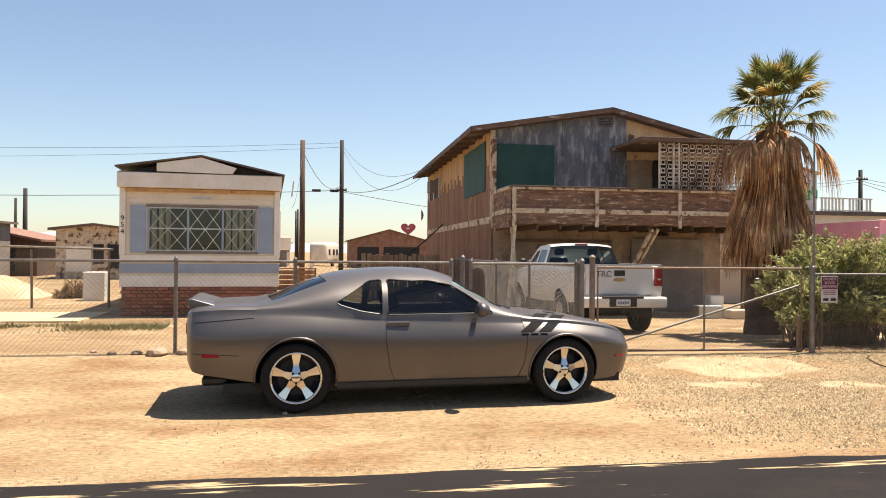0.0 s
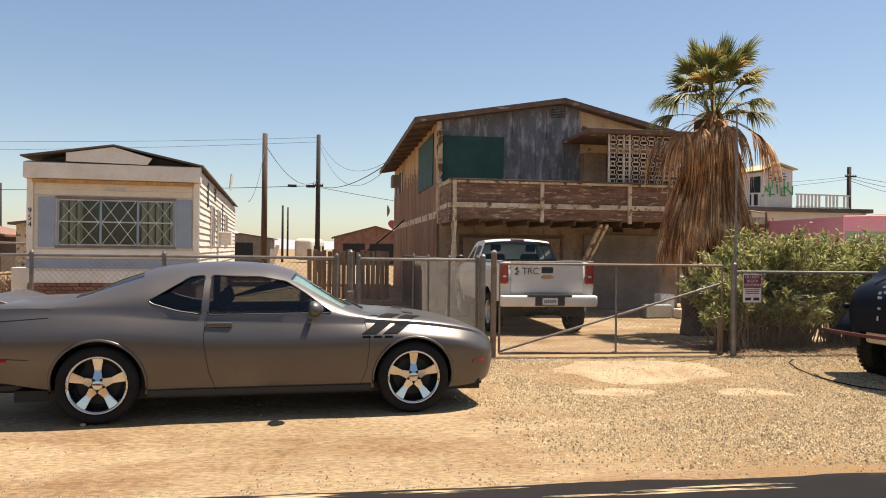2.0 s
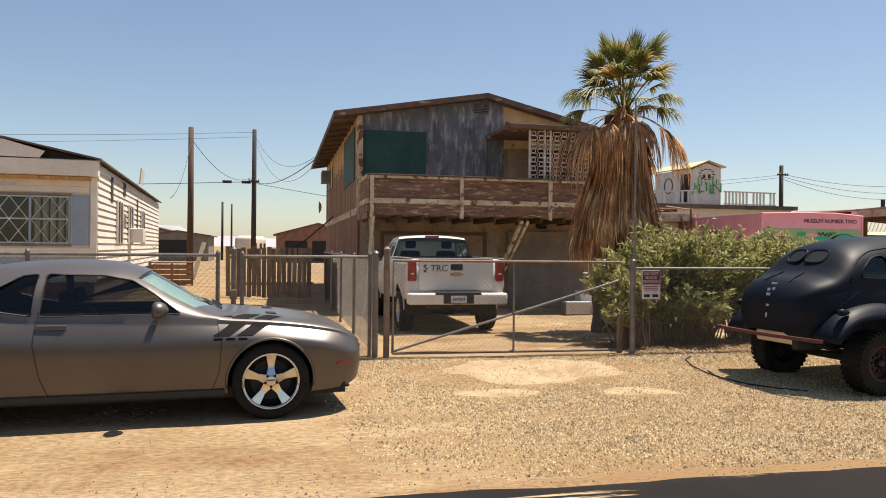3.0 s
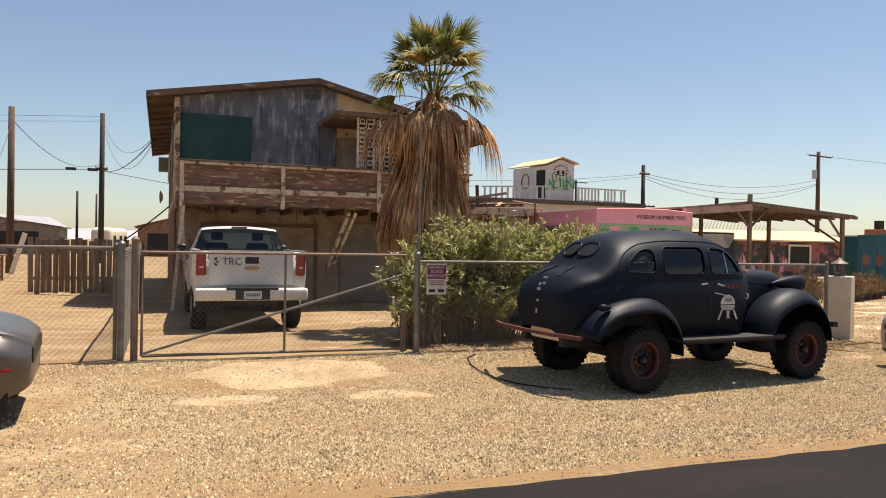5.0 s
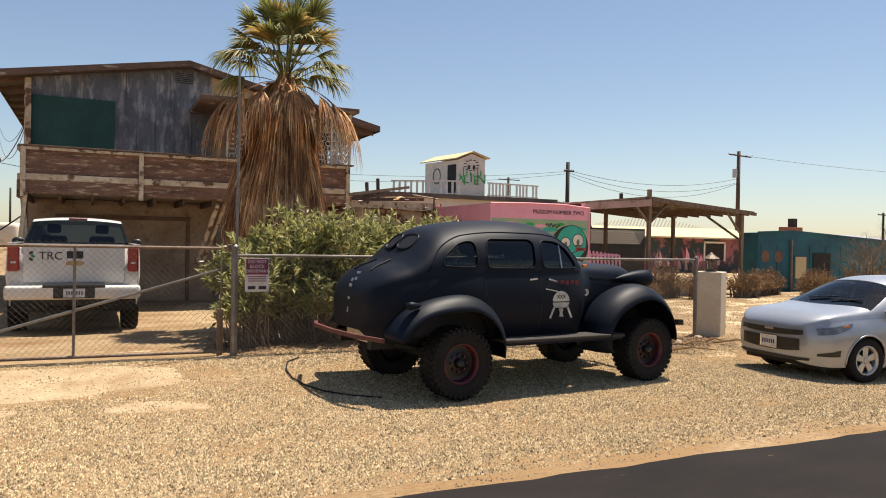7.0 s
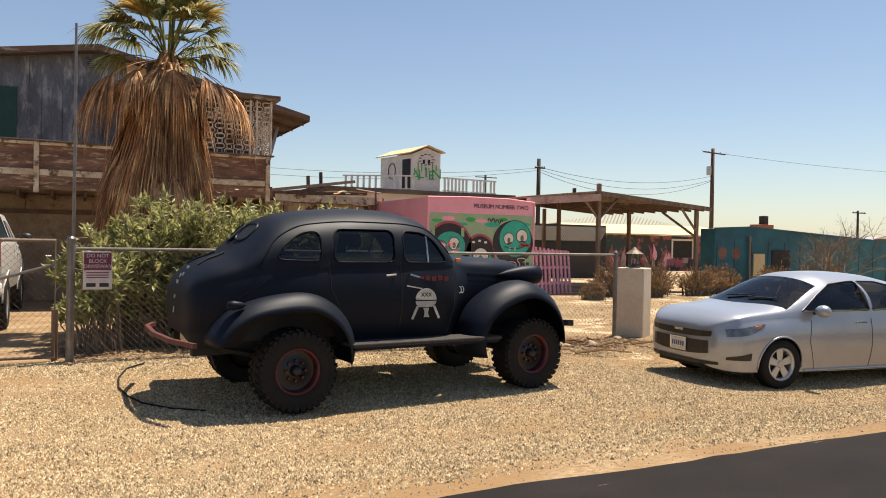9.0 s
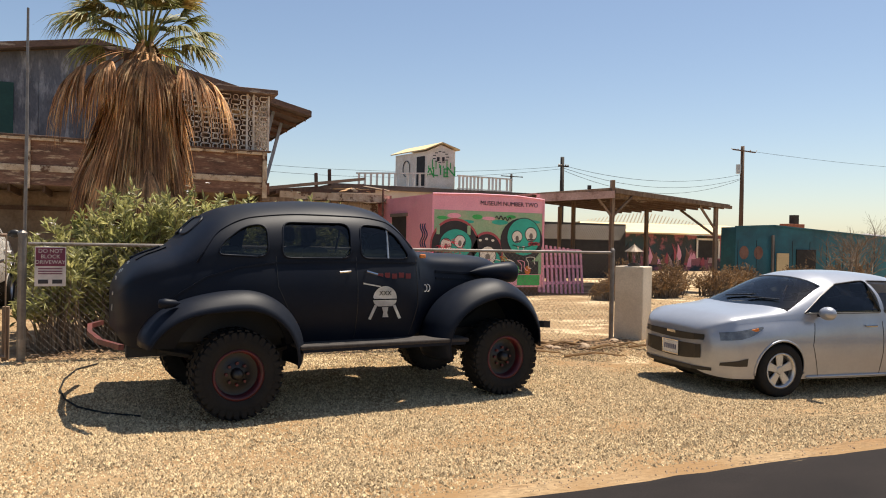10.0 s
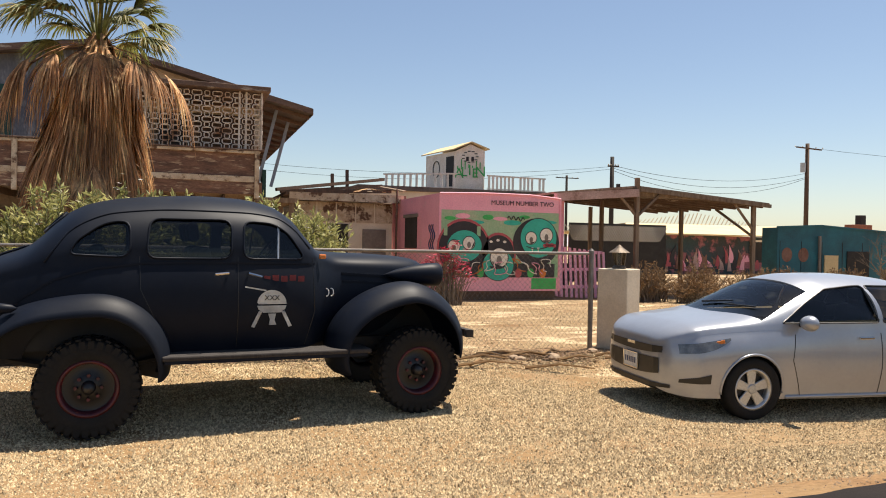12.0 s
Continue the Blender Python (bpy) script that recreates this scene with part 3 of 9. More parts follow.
    for pts, w in ((((5.55, 19.4, 0.0), (5.35, 19.4, 2.5)), 0.06), (((5.2, 19.25, 0.0), (5.42, 19.3, 2.55)), 0.055), (((9.05, 20.4, 1.0), (9.38, 19.4, 2.42)), 0.06), (((9.22, 20.4, 1.1), (9.55, 19.4, 2.42)), 0.05), (((12.55, 20.6, 1.4), (12.1, 19.5, 2.4)), 0.06)):
        P("brace", tb(pts, w, 4), "peel_cream", "pale weathered timber brace")
    # open stair landing at the far corner, under the wide eave
    for x, y in ((13.15, 22.1), (13.6, 23.2)):
        P("eave_post", tb([(x - 0.35, y, 3.0), (x + 0.1, y, roof_z(x + 0.1) - 0.02)], 0.06, 4), "blue_trim", "leaning grey-blue eave post")
    P("landing", bx(12.68, 21.8, 2.5, 13.8, 24.5, 2.62), "old_wood", "wooden landing")
    P("landing_board", bx(12.9, 22.0, 2.63, 13.0, 22.5, 3.35, 0.005), "green_board", "dark green upright board")
    P("leg", bx(13.6, 24.2, -0.05, 13.72, 24.32, 2.5), "old_wood")
    P("leg", bx(13.6, 21.9, -0.05, 13.72, 22.02, 2.5), "old_wood")
    # flue on the roof, drain of peeled edge
    P("dish", lathe(bmesh.new(), [(0.005, 0.0), (0.15, 0.03), (0.28, 0.11)], 20, "y", pose(5.0, 35.2, 3.5, 0, 0, 80)), "white_trim", "small satellite dish")


build_house()


# ---- trailer home ----
def build_trailer():
    x0, x1, y0, y1, zb = -4.17, -0.70, 17.66, 33.6, 0.90
    t = thing("trailer_home", (-2.43, 17.6, 0.2), 0, "old cream trailer home with blue trim on a brick skirt", "trailer home")
    P = lambda name, bm, m, label="", parent=t, **k: part(name, bm, M[m], parent, label, placed=True, **k)
    wx0, wx1, wz0, wz1 = -3.60, -1.20, 1.68, 2.70
    # front wall in four pieces round the window
    front = P("front_wall", bx(x0, y0, wz1, x1, y0 + 0.08, 3.30), "cream_siding", "cream horizontal siding")
    P("wall_piece", bx(x0, y0, zb, x1, y0 + 0.08, wz0), "cream_siding", parent=front)
    P("wall_piece", bx(x0, y0, wz0, wx0, y0 + 0.08, wz1), "cream_siding", parent=front)
    P("wall_piece", bx(wx1, y0, wz0, x1, y0 + 0.08, wz1), "cream_siding", parent=front)
    for i in range(13):
        z = 1.62 + i * 0.128
        for a, b in (((x0 + 0.14, wx0 - 0.02), (wx1 + 0.02, x1 - 0.14)) if wz0 - 0.1 < z < wz1 else ((x0 + 0.14, x1 - 0.14),)):
            bm = bmesh.new()
            plate(bm, [(a, y0 - 0.001, z), (a, y0 - 0.022, z), (a, y0 - 0.004, z + 0.122), (a, y0 - 0.001, z + 0.122)], (b - a, 0, 0))
            P("siding_board", bm, "cream_siding", parent=front)
    P("band", bx(x0 - 0.015, y0 - 0.03, 1.19, x1 + 0.015, y0 - 0.001, 1.40, 0.006), "blue_trim", "faded blue-grey band")
    P("band", bx(x0 - 0.01, y0 - 0.022, 1.43, x1 + 0.01, y0 - 0.001, 1.6, 0.006), "white_trim", "white band")
    P("band", bx(x0 - 0.01, y0 - 0.026, 0.88, x1 + 0.01, y0 - 0.001, 1.14, 0.006), "white_trim", "white band")
    for a in (x0 - 0.02, x1 - 0.11):
        P("corner_trim", bx(a, y0 - 0.04, 1.6, a + 0.13, y0 - 0.001, 3.1, 0.006), "white_trim", "white corner trim")
    # hood above the window and open gable
    bm = bmesh.new()
    plate(bm, [(x0 - 0.05, y0 - 0.20, 3.12), (x0 - 0.05, y0 - 0.20, 3.44), (x0 - 0.05, y0 + 0.1, 3.50), (x0 - 0.05, y0 + 0.1, 3.10)], (x1 - x0 + 0.1, 0, 0))
    P("hood", bm, "white_trim", "deep white hood over the front")
    P("hood_strip", bx(x0 + 0.1, y0 - 0.1, 3.03, x1 - 0.1, y0 - 0.001, 3.10), "board_gold", "weathered orange strip")
    mid, top = (x0 + x1) / 2, 3.84
    for a, b in (((x0 - 0.09, 3.55), (mid, top)), ((mid, top), (x1 + 0.12, 3.45))):
        bm = bmesh.new()
        plate(bm, [(a[0], y0 - 0.26, a[1]), (b[0], y0 - 0.26, b[1]), (b[0], y0 - 0.26, b[1] + 0.035), (a[0], y0 - 0.26, a[1] + 0.035)], (0, y1 - y0 + 0.5, 0))
        P("roof", bm, "roof_felt", "low sagging roof")
    bm = bmesh.new()
    plate(bm, [(mid - 0.95, y0 - 0.22, 3.48), (mid + 0.68, y0 - 0.22, 3.46), (mid + 0.78, y0 - 0.22, 3.60), (mid, y0 - 0.22, top - 0.02), (mid - 0.95, y0 - 0.22, 3.66)], (0, 0.03, 0))
    P("gable_board", bm, "white_trim", "pale gable board with dark gaps beside it")
    bm = bmesh.new()
    plate(bm, [(x0 + 0.02, y0 - 0.02, 3.46), (x1 - 0.02, y0 - 0.02, 3.46), (mid, y0 - 0.02, top - 0.03)], (0, 0.02, 0))
    P("gable_gap", bm, "pole_dark", "dark inside of the gable")
    # window: room behind, curtains, frames, crossed bars
    win = P("window", bx(wx0, y0 + 0.9, wz0 - 0.2, wx1, y0 + 0.92, wz1 + 0.1), "dark_room", "wide three-part window with crossed bars")
    for k, (a, b) in enumerate(((wx0 + 0.04, wx0 + 0.84), (wx0 + 0.90, wx0 + 1.60), (wx0 + 1.66, wx1 - 0.04))):
        pane = P("pane", bx(a, y0 + 0.030, wz0 + 0.04, b, y0 + 0.036, wz1 - 0.04), "glass", parent=win)
        pane.visible_shadow = False
        for z in (wz0 + 0.01, (wz0 + wz1) / 2, wz1 - 0.04):
            P("bar", bx(a, y0 + 0.01, z, b, y0 + 0.028, z + 0.03), "alum", parent=win)
        bm = bmesh.new()
        w, hgt = b - a, wz1 - wz0 - 0.06
        for i in range(-2, 3):
            for s in (1, -1):
                p = [(a + w * (i / 2 + u * 0.5 * 2), wz0 + 0.03 + hgt * (u if s > 0 else 1 - u)) for u in (0, 1)]
                u0, u1 = max(0, (a - p[0][0]) / w), min(1, (b - p[0][0]) / w)
                if u1 > u0:
                    q = [(p[0][0] + (p[1][0] - p[0][0]) * u, y0 - 0.012, p[0][1] + (p[1][1] - p[0][1]) * u) for u in (u0, u1)]
                    P("security_bar", tb(q, 0.0065, 4), "white_trim", "thin white crossed bar", parent=win)
        if k != 1:
            for i in range(5):
                x = a + 0.04 + i * 0.15
                if k == 0 and i > 2:
                    continue
                P("curtain", tb([(x + 0.05, y0 + 0.12 + 0.03 * (i % 2), wz0 - 0.02), (x + 0.05, y0 + 0.12, wz1 + 0.02)], 0.06, 6), "curtain", "hanging faded curtain strip", parent=win)
        else:
            P("leaning_board", tb([(a + 0.1, y0 + 0.3, wz0 + 0.35), (b - 0.1, y0 + 0.5, wz0 + 0.1)], 0.09, 5), "dark", "dark heap inside", parent=win)
    for x in (wx0, wx0 + 0.85, wx0 + 1.61, wx1 - 0.04):
        P("mullion", bx(x, y0 - 0.01, wz0, x + 0.045, y0 + 0.05, wz1, 0.004), "blue_trim", parent=win)
    for z in (wz0 - 0.05, wz1):
        P("frame", bx(wx0 - 0.03, y0 - 0.03, z, wx1 + 0.03, y0 + 0.05, z + 0.05, 0.004), "garage_grey", parent=win)
    for a in (wx0 - 0.36, wx1 + 0.03):
        P("shutter", bx(a, y0 - 0.05, wz0 - 0.03, a + 0.33, y0 - 0.024, wz1 + 0.02, 0.005), "blue_trim", "flat blue-grey shutter")
    for i, ch in enumerate("954"):
        lettering(ch, 0.16, M["dark"], t, t.matrix_basis.inverted() @ pose(x0 + 0.05, y0 - 0.046, 2.42 - i * 0.15, 90, 0, 0))
    P("emblem", bx(mid - 0.2, y0 - 0.032, 2.89, mid + 0.22, y0 - 0.024, 2.93), "alum", "small metal script emblem")
    # sides
    for x, s in ((x1, 1), (x0, -1)):
        side = P("side_wall", bx(min(x, x - s * 0.08), y0 + 0.081, zb, max(x, x - s * 0.08), y1, 3.42), "cream_siding", "white dented metal siding")
        for i in range(16):
            z = 0.95 + i * 0.152
            for a, b in ((y0 + 0.09, y0 + 4.4), (y0 + 4.44, y0 + 8.7), (y0 + 8.74, y1)):
                bm = bmesh.new()
                plate(bm, [(x, a, z), (x + s * 0.03, a, z), (x + s * 0.006, a, z + 0.146), (x, a, z + 0.146)], (0, b - a, 0))
                P("siding_board", bm, "white_trim", parent=side)
    for y in (20.6, 23.0, 26.4):
        w = P("side_window", bx(x1 + 0.026, y, 1.75, x1 + 0.05, y + 0.9, 2.75), "dark", "broken side window")
        for a in (y - 0.06, y + 0.42, y + 0.9):
            P("frame", bx(x1 + 0.03, a, 1.7, x1 + 0.075, a + 0.06, 2.8, 0.004), "white_trim", parent=w)
    P("air_conditioner", bx(x1 + 0.052, 23.1, 1.75, x1 + 0.42, 23.8, 2.15, 0.02), "white_trim", "white window air conditioner")
    for y, z, w, hh in ((19.6, 2.7, 0.35, 0.6), (21.9, 3.0, 0.5, 0.35), (25.2, 2.2, 0.3, 0.9)):
        P("torn_gap", bx(x1 + 0.031, y, z, x1 + 0.036, y + w, z + hh), "dark_room", "dark gap in torn siding")
    P("loose_sheet", bx(x1 + 0.05, 22.0, 3.3, x1 + 0.08, 22.8, 3.72, 0, pose(0, 0, 0, 0, 6, 0)), "white_trim", "loose bent sheet at the eave")
    P("back_wall", bx(x0, y1, zb, x1, y1 + 0.08, 3.4), "cream_siding")
    # brick skirt
    skirt = P("skirt", bx(x0 + 0.03, y0 + 0.03, 0.0, x1 - 0.03, y1, zb), "mortar", "red brick skirt")
    shared = None
    for r in range(8):
        for c in range(15):
            x = x0 + 0.02 + c * 0.228 + (0.114 if r % 2 else 0)
            if x + 0.215 > x1:
                continue
            if shared is None:
                ob = part("brick", bx(0, 0, 0, 0.216, 0.05, 0.068, 0.004, seg=1), M["brick"], skirt)
                shared = ob.data
            else:
                ob = new("brick", shared)
                ob.parent = skirt
            ob.matrix_basis = Matrix.Translation((x + 2.43, 0.02 - 0.008 * ((r * 5 + c * 3) % 4) / 4, 0.24 + r * 0.081 - 0.2))
    # the whole home stands a little askew
    t.matrix_basis = pose(x1, y0, 0, 0, 0, 4.1) @ pose(-x1, -y0, 0) @ t.matrix_basis
    whole("utility_box", bx(-0.30, -0.30, 0, 0.30, 0.30, 0.86, 0.02), M["white_trim"], "white boxed block beside the trailer step", "utility box", loc=(-6.25, 23.0, 0.2))


build_trailer()

# ---- vehicles ----
def paint(name, col, rough, metal=0.0, coat=0.0, grain=0.04, col2=None, bump=0.0):
    return mat(name, col, col2 or tuple(c * 0.88 for c in col), rough=rough, metal=metal, coat=coat, scale=1.6, fine=30, bump=bump, grain=grain)


M["grey_metal"] = paint("grey_metal", (0.130, 0.114, 0.106), 0.38, 0.55, 0.2)
M["flat_black"] = paint("flat_black", (0.0055, 0.0085, 0.017), 0.48, 0.0, 0.0, 0.12, (0.010, 0.0125, 0.019))
M["silver"] = paint("silver", (0.35, 0.37, 0.41), 0.32, 0.45, 0.5)
M["truck_white"] = paint("truck_white", (0.68, 0.66, 0.62), 0.35, 0.0, 0.4)
M["chrome"] = paint("chrome", (0.62, 0.61, 0.60), 0.08, 1.0, grain=0.02)
M["rubber"] = mat("rubber", (0.011, 0.011, 0.011), (0.018, 0.017, 0.016), rough=0.8, scale=5, fine=60, bump=0.1)
M["trim_black"] = mat("trim_black", (0.012, 0.012, 0.013), rough=0.45, scale=5, fine=60, bump=0.05)
M["seat"] = mat("seat", (0.03, 0.03, 0.032), rough=0.8, scale=5, fine=80, bump=0.1)
M["dash_grey"] = mat("dash_grey", (0.16, 0.16, 0.15), rough=0.8, scale=5, fine=80, bump=0.1)
M["stripe"] = mat("stripe", (0.020, 0.019, 0.019), spec=0.08, rough=0.8, scale=5, fine=60, bump=0.0)
M["red_lens"] = mat("red_lens", (0.36, 0.012, 0.018), (0.24, 0.010, 0.014), rough=0.15, scale=8, fine=60, bump=0.02, coat=0.6)
M["amber_lens"] = mat("amber_lens", (0.75, 0.22, 0.04), rough=0.2, scale=8, fine=60, bump=0.02, coat=0.6)
M["lamp_clear"] = mat("lamp_clear", (0.10, 0.10, 0.095), (0.22, 0.22, 0.21), rough=0.12, metal=0.5, scale=12, fine=60, bump=0.03, coat=0.8)
M["plate_white"] = mat("plate_white", (0.72, 0.72, 0.70), rough=0.5, scale=8, fine=60, bump=0.02)
M["plate_blue"] = mat("plate_blue", (0.05, 0.07, 0.16), rough=0.5, scale=8, fine=60, bump=0.0)
M["rim_red"] = mat("rim_red", (0.085, 0.004, 0.010), (0.03, 0.003, 0.007), rough=0.5, scale=8, fine=60, bump=0.05)
M["bumper_rust"] = mat("bumper_rust", (0.13, 0.022, 0.018), (0.07, 0.02, 0.016), rough=0.55, scale=8, fine=60, bump=0.1)
M["sunshade"] = mat("sunshade", (0.55, 0.70, 0.68), (0.42, 0.58, 0.58), rough=0.35, metal=0.5, scale=4, fine=30, bump=0.3)
M["glass_mid"] = glass_mat("glass_mid", (0.40, 0.43, 0.42))
M["glass_clear"] = glass_mat("glass_clear", (0.80, 0.83, 0.80))
M["glass_dusty"] = glass_mat("glass_dusty", (0.30, 0.32, 0.33), 0.08)
M["decal_white"] = mat("decal_white", (0.86, 0.85, 0.80), rough=0.6, scale=8, fine=60, bump=0.0, grain=0.08)
M["decal_red"] = mat("decal_red", (0.16, 0.015, 0.02), rough=0.6, scale=8, fine=60, bump=0.0)
M["logo_black"] = mat("logo_black", (0.03, 0.03, 0.04), rough=0.5, scale=8, fine=60, bump=0.0)
M["logo_green"] = mat("logo_green", (0.05, 0.30, 0.12), rough=0.5, scale=8, fine=60, bump=0.0)
M["gold"] = mat("gold", (0.55, 0.36, 0.16), rough=0.4, metal=0.5, scale=8, fine=60, bump=0.0)


M["flat_black"].node_tree.nodes["Principled BSDF"].inputs["Specular IOR Level"].default_value = 0.13
M["rubber"].node_tree.nodes["Principled BSDF"].inputs["Specular IOR Level"].default_value = 0.2


def curve_fn(keys):
    """Smooth value through (x, v) keys, without overshoot."""
    xs = np.array([k[0] for k in keys], float)
    vs = np.array([k[1] for k in keys], float)
    h, d = np.diff(xs), np.diff(vs) / np.diff(xs)
    m = np.zeros(len(xs))
    for i in range(1, len(xs) - 1):
        if d[i - 1] * d[i] > 0:
            w1, w2 = 2 * h[i] + h[i - 1], h[i] + 2 * h[i - 1]
            m[i] = (w1 + w2) / (w1 / d[i - 1] + w2 / d[i])
    m[0], m[-1] = d[0], d[-1]

    def f(x):
        x = min(max(x, xs[0]), xs[-1])
        i = min(int(np.searchsorted(xs, x, "right")) - 1, len(xs) - 2)
        t = (x - xs[i]) / h[i]
        return ((1 + 2 * t) * (1 - t) ** 2 * vs[i] + t * (1 - t) ** 2 * h[i] * m[i] + t * t * (3 - 2 * t) * vs[i + 1] + t * t * (t - 1) * h[i] * m[i + 1])
    return f


class Shell:
    """A car's lower body as sections along x: rows of x, bottom z and half width, widest z and half width, shoulder z and half width, top z."""
    def __init__(self, rows, power=3.0, lean=2.0):
        self.f = [curve_fn([(r[0], r[k]) for r in rows]) for k in range(1, 8)]
        self.x0, self.x1, self.lean = rows[0][0], rows[-1][0], lean
        self.power = curve_fn([(r[0], r[8] if len(r) > 8 else power) for r in rows])

    def section(self, x):
        zb, wb, zm, wm, zs, ws, zt = [f(x) for f in self.f]
        pts = []
        for i in range(9):
            t = i / 9
            pts.append((wb + (wm - wb) * math.sin(t * math.pi / 2), zb + (zm - zb) * t))
        for i in range(6):
            t = i / 6
            pts.append((wm + (ws - wm) * t ** self.lean, zm + (zs - zm) * t))
        p = self.power(x)
        for i in range(15):
            y = ws * math.cos(i / 14 * math.pi / 2)
            pts.append((y, zs + (zt - zs) * max(0.0, 1 - (y / ws) ** p) ** (1 / p)))
        return pts

    def side(self, x, z):
        """Half width at a height."""
        pts = self.section(x)
        return float(np.interp(z, [q[1] for q in pts], [q[0] for q in pts]))

    def top(self, x, y):
        pts = self.section(x)[15:][::-1]
        return float(np.interp(abs(y), [q[0] for q in pts], [q[1] for q in pts]))

    def mesh(self, step=0.045, arches=(), hole=None):
        n = round((self.x1 - self.x0) / step)
        xs = [self.x0 + (self.x1 - self.x0) * (0.5 - 0.5 * math.cos(math.pi * i / n)) * 0.25 + (self.x1 - self.x0) * i / n * 0.75 for i in range(n + 1)]
        bm = bmesh.new()
        grid = []
        for x in xs:
            s = self.section(x)
            full = [(-y, z) for y, z in s] + [(y, z) for y, z in s[-2::-1]]
            grid.append([bm.verts.new((x, y, z)) for y, z in full])
        for a, b in zip(grid, grid[1:]):
            for k in range(len(a) - 1):
                bm.faces.new((a[k], b[k], b[k + 1], a[k + 1]))
        bm.faces.new(grid[0])
        bm.faces.new(grid[-1][::-1])
        for cx, cz, r in arches:
            gone = [f for f in bm.faces if math.hypot(f.calc_center_median().x - cx, f.calc_center_median().z - cz) < r and abs(f.calc_center_median().y) > 0.45]
            rim = set()
            for f in gone:
                rim.update(f.verts)
            bmesh.ops.delete(bm, geom=gone, context="FACES_ONLY")
            loose = [v for v in rim if v.is_valid and not v.link_faces]
            for v in rim:
                if v.is_valid and v.link_faces and v.co.z > 0:
                    d = Vector((v.co.x - cx, 0, v.co.z - cz))
                    if d.length > 1e-4 and v.co.z > self.f[0](v.co.x) + 0.01:
                        d = d.normalized() * r
                        v.co.x, v.co.z = cx + d.x, cz + d.z
            bmesh.ops.delete(bm, geom=loose, context="VERTS")
        if hole:
            x0, x1, w = hole
            gone = [f for f in bm.faces if x0 < f.calc_center_median().x < x1 and abs(f.calc_center_median().y) < w and f.normal.z > 0.2 or (len(f.verts) == 4 and x0 < f.calc_center_median().x < x1 and abs(f.calc_center_median().y) < w and f.calc_center_median().z > self.f[4](f.calc_center_median().x))]
            bmesh.ops.delete(bm, geom=gone, context="FACES")
        bmesh.ops.recalc_face_normals(bm, faces=bm.faces[:])
        return bm

    def strip(self, pts, w, side=-1, out=0.003):
        """A thin raised strip along (x, z) points on a flank."""
        bm = bmesh.new()
        q = []
        for (xa, za), (xb, zb) in zip(pts, pts[1:]):
            for i in range(8):
                q.append((xa + (xb - xa) * i / 8, za + (zb - za) * i / 8))
        q.append(pts[-1])
        tube(bm, [(x, side * (self.side(x, z) + out * 0.2), z) for x, z in q], w, 4)
        return bm


def prism(poly, lo, hi, axis="y"):
    """A closed prism over a polygon in (x, z), or in (x, y) for axis z."""
    bm = bmesh.new()
    put = (lambda p, h: (p[0], h, p[1])) if axis == "y" else (lambda p, h: (p[0], p[1], h))
    a, b = [bm.verts.new(put(p, lo)) for p in poly], [bm.verts.new(put(p, hi)) for p in poly]
    bm.faces.new(a)
    bm.faces.new(b[::-1])
    for i in range(len(a)):
        j = (i + 1) % len(a)
        bm.faces.new((a[i], b[i], b[j], a[j]))
    bmesh.ops.recalc_face_normals(bm, faces=bm.faces[:])
    return bm


def screen_plan(xb, xt, wb, wt, bow_b, bow_t):
    """Plan outline of a windscreen: base and top edges that bow forward in the middle."""
    ts = [k / 5 - 1 for k in range(11)]
    return [(xb + bow_b * (1 - t * t), t * wb) for t in ts] + [(xt + bow_t * (1 - t * t), -t * wt) for t in ts]


def screen_glass(sh, xb, xt, wb, wt, bow_b, bow_t, drop=0.012):
    """Glass that follows the body's skin under a windscreen's opening."""
    bm = bmesh.new()
    rows = []
    for i in range(13):
        u = -0.06 + 1.12 * i / 12
        row = []
        for k in range(17):
            t = k / 8 - 1
            x = (xb + bow_b * (1 - t * t)) * (1 - u) + (xt + bow_t * (1 - t * t)) * u
            y = t * (wb + (wt - wb) * u) * 1.04
            row.append(bm.verts.new((x, y, sh.top(x, y) - drop)))
        rows.append(row)
    for a, b in zip(rows, rows[1:]):
        for k in range(16):
            bm.faces.new((a[k], a[k + 1], b[k + 1], b[k]))
    bmesh.ops.recalc_face_normals(bm, faces=bm.faces[:])
    return bm


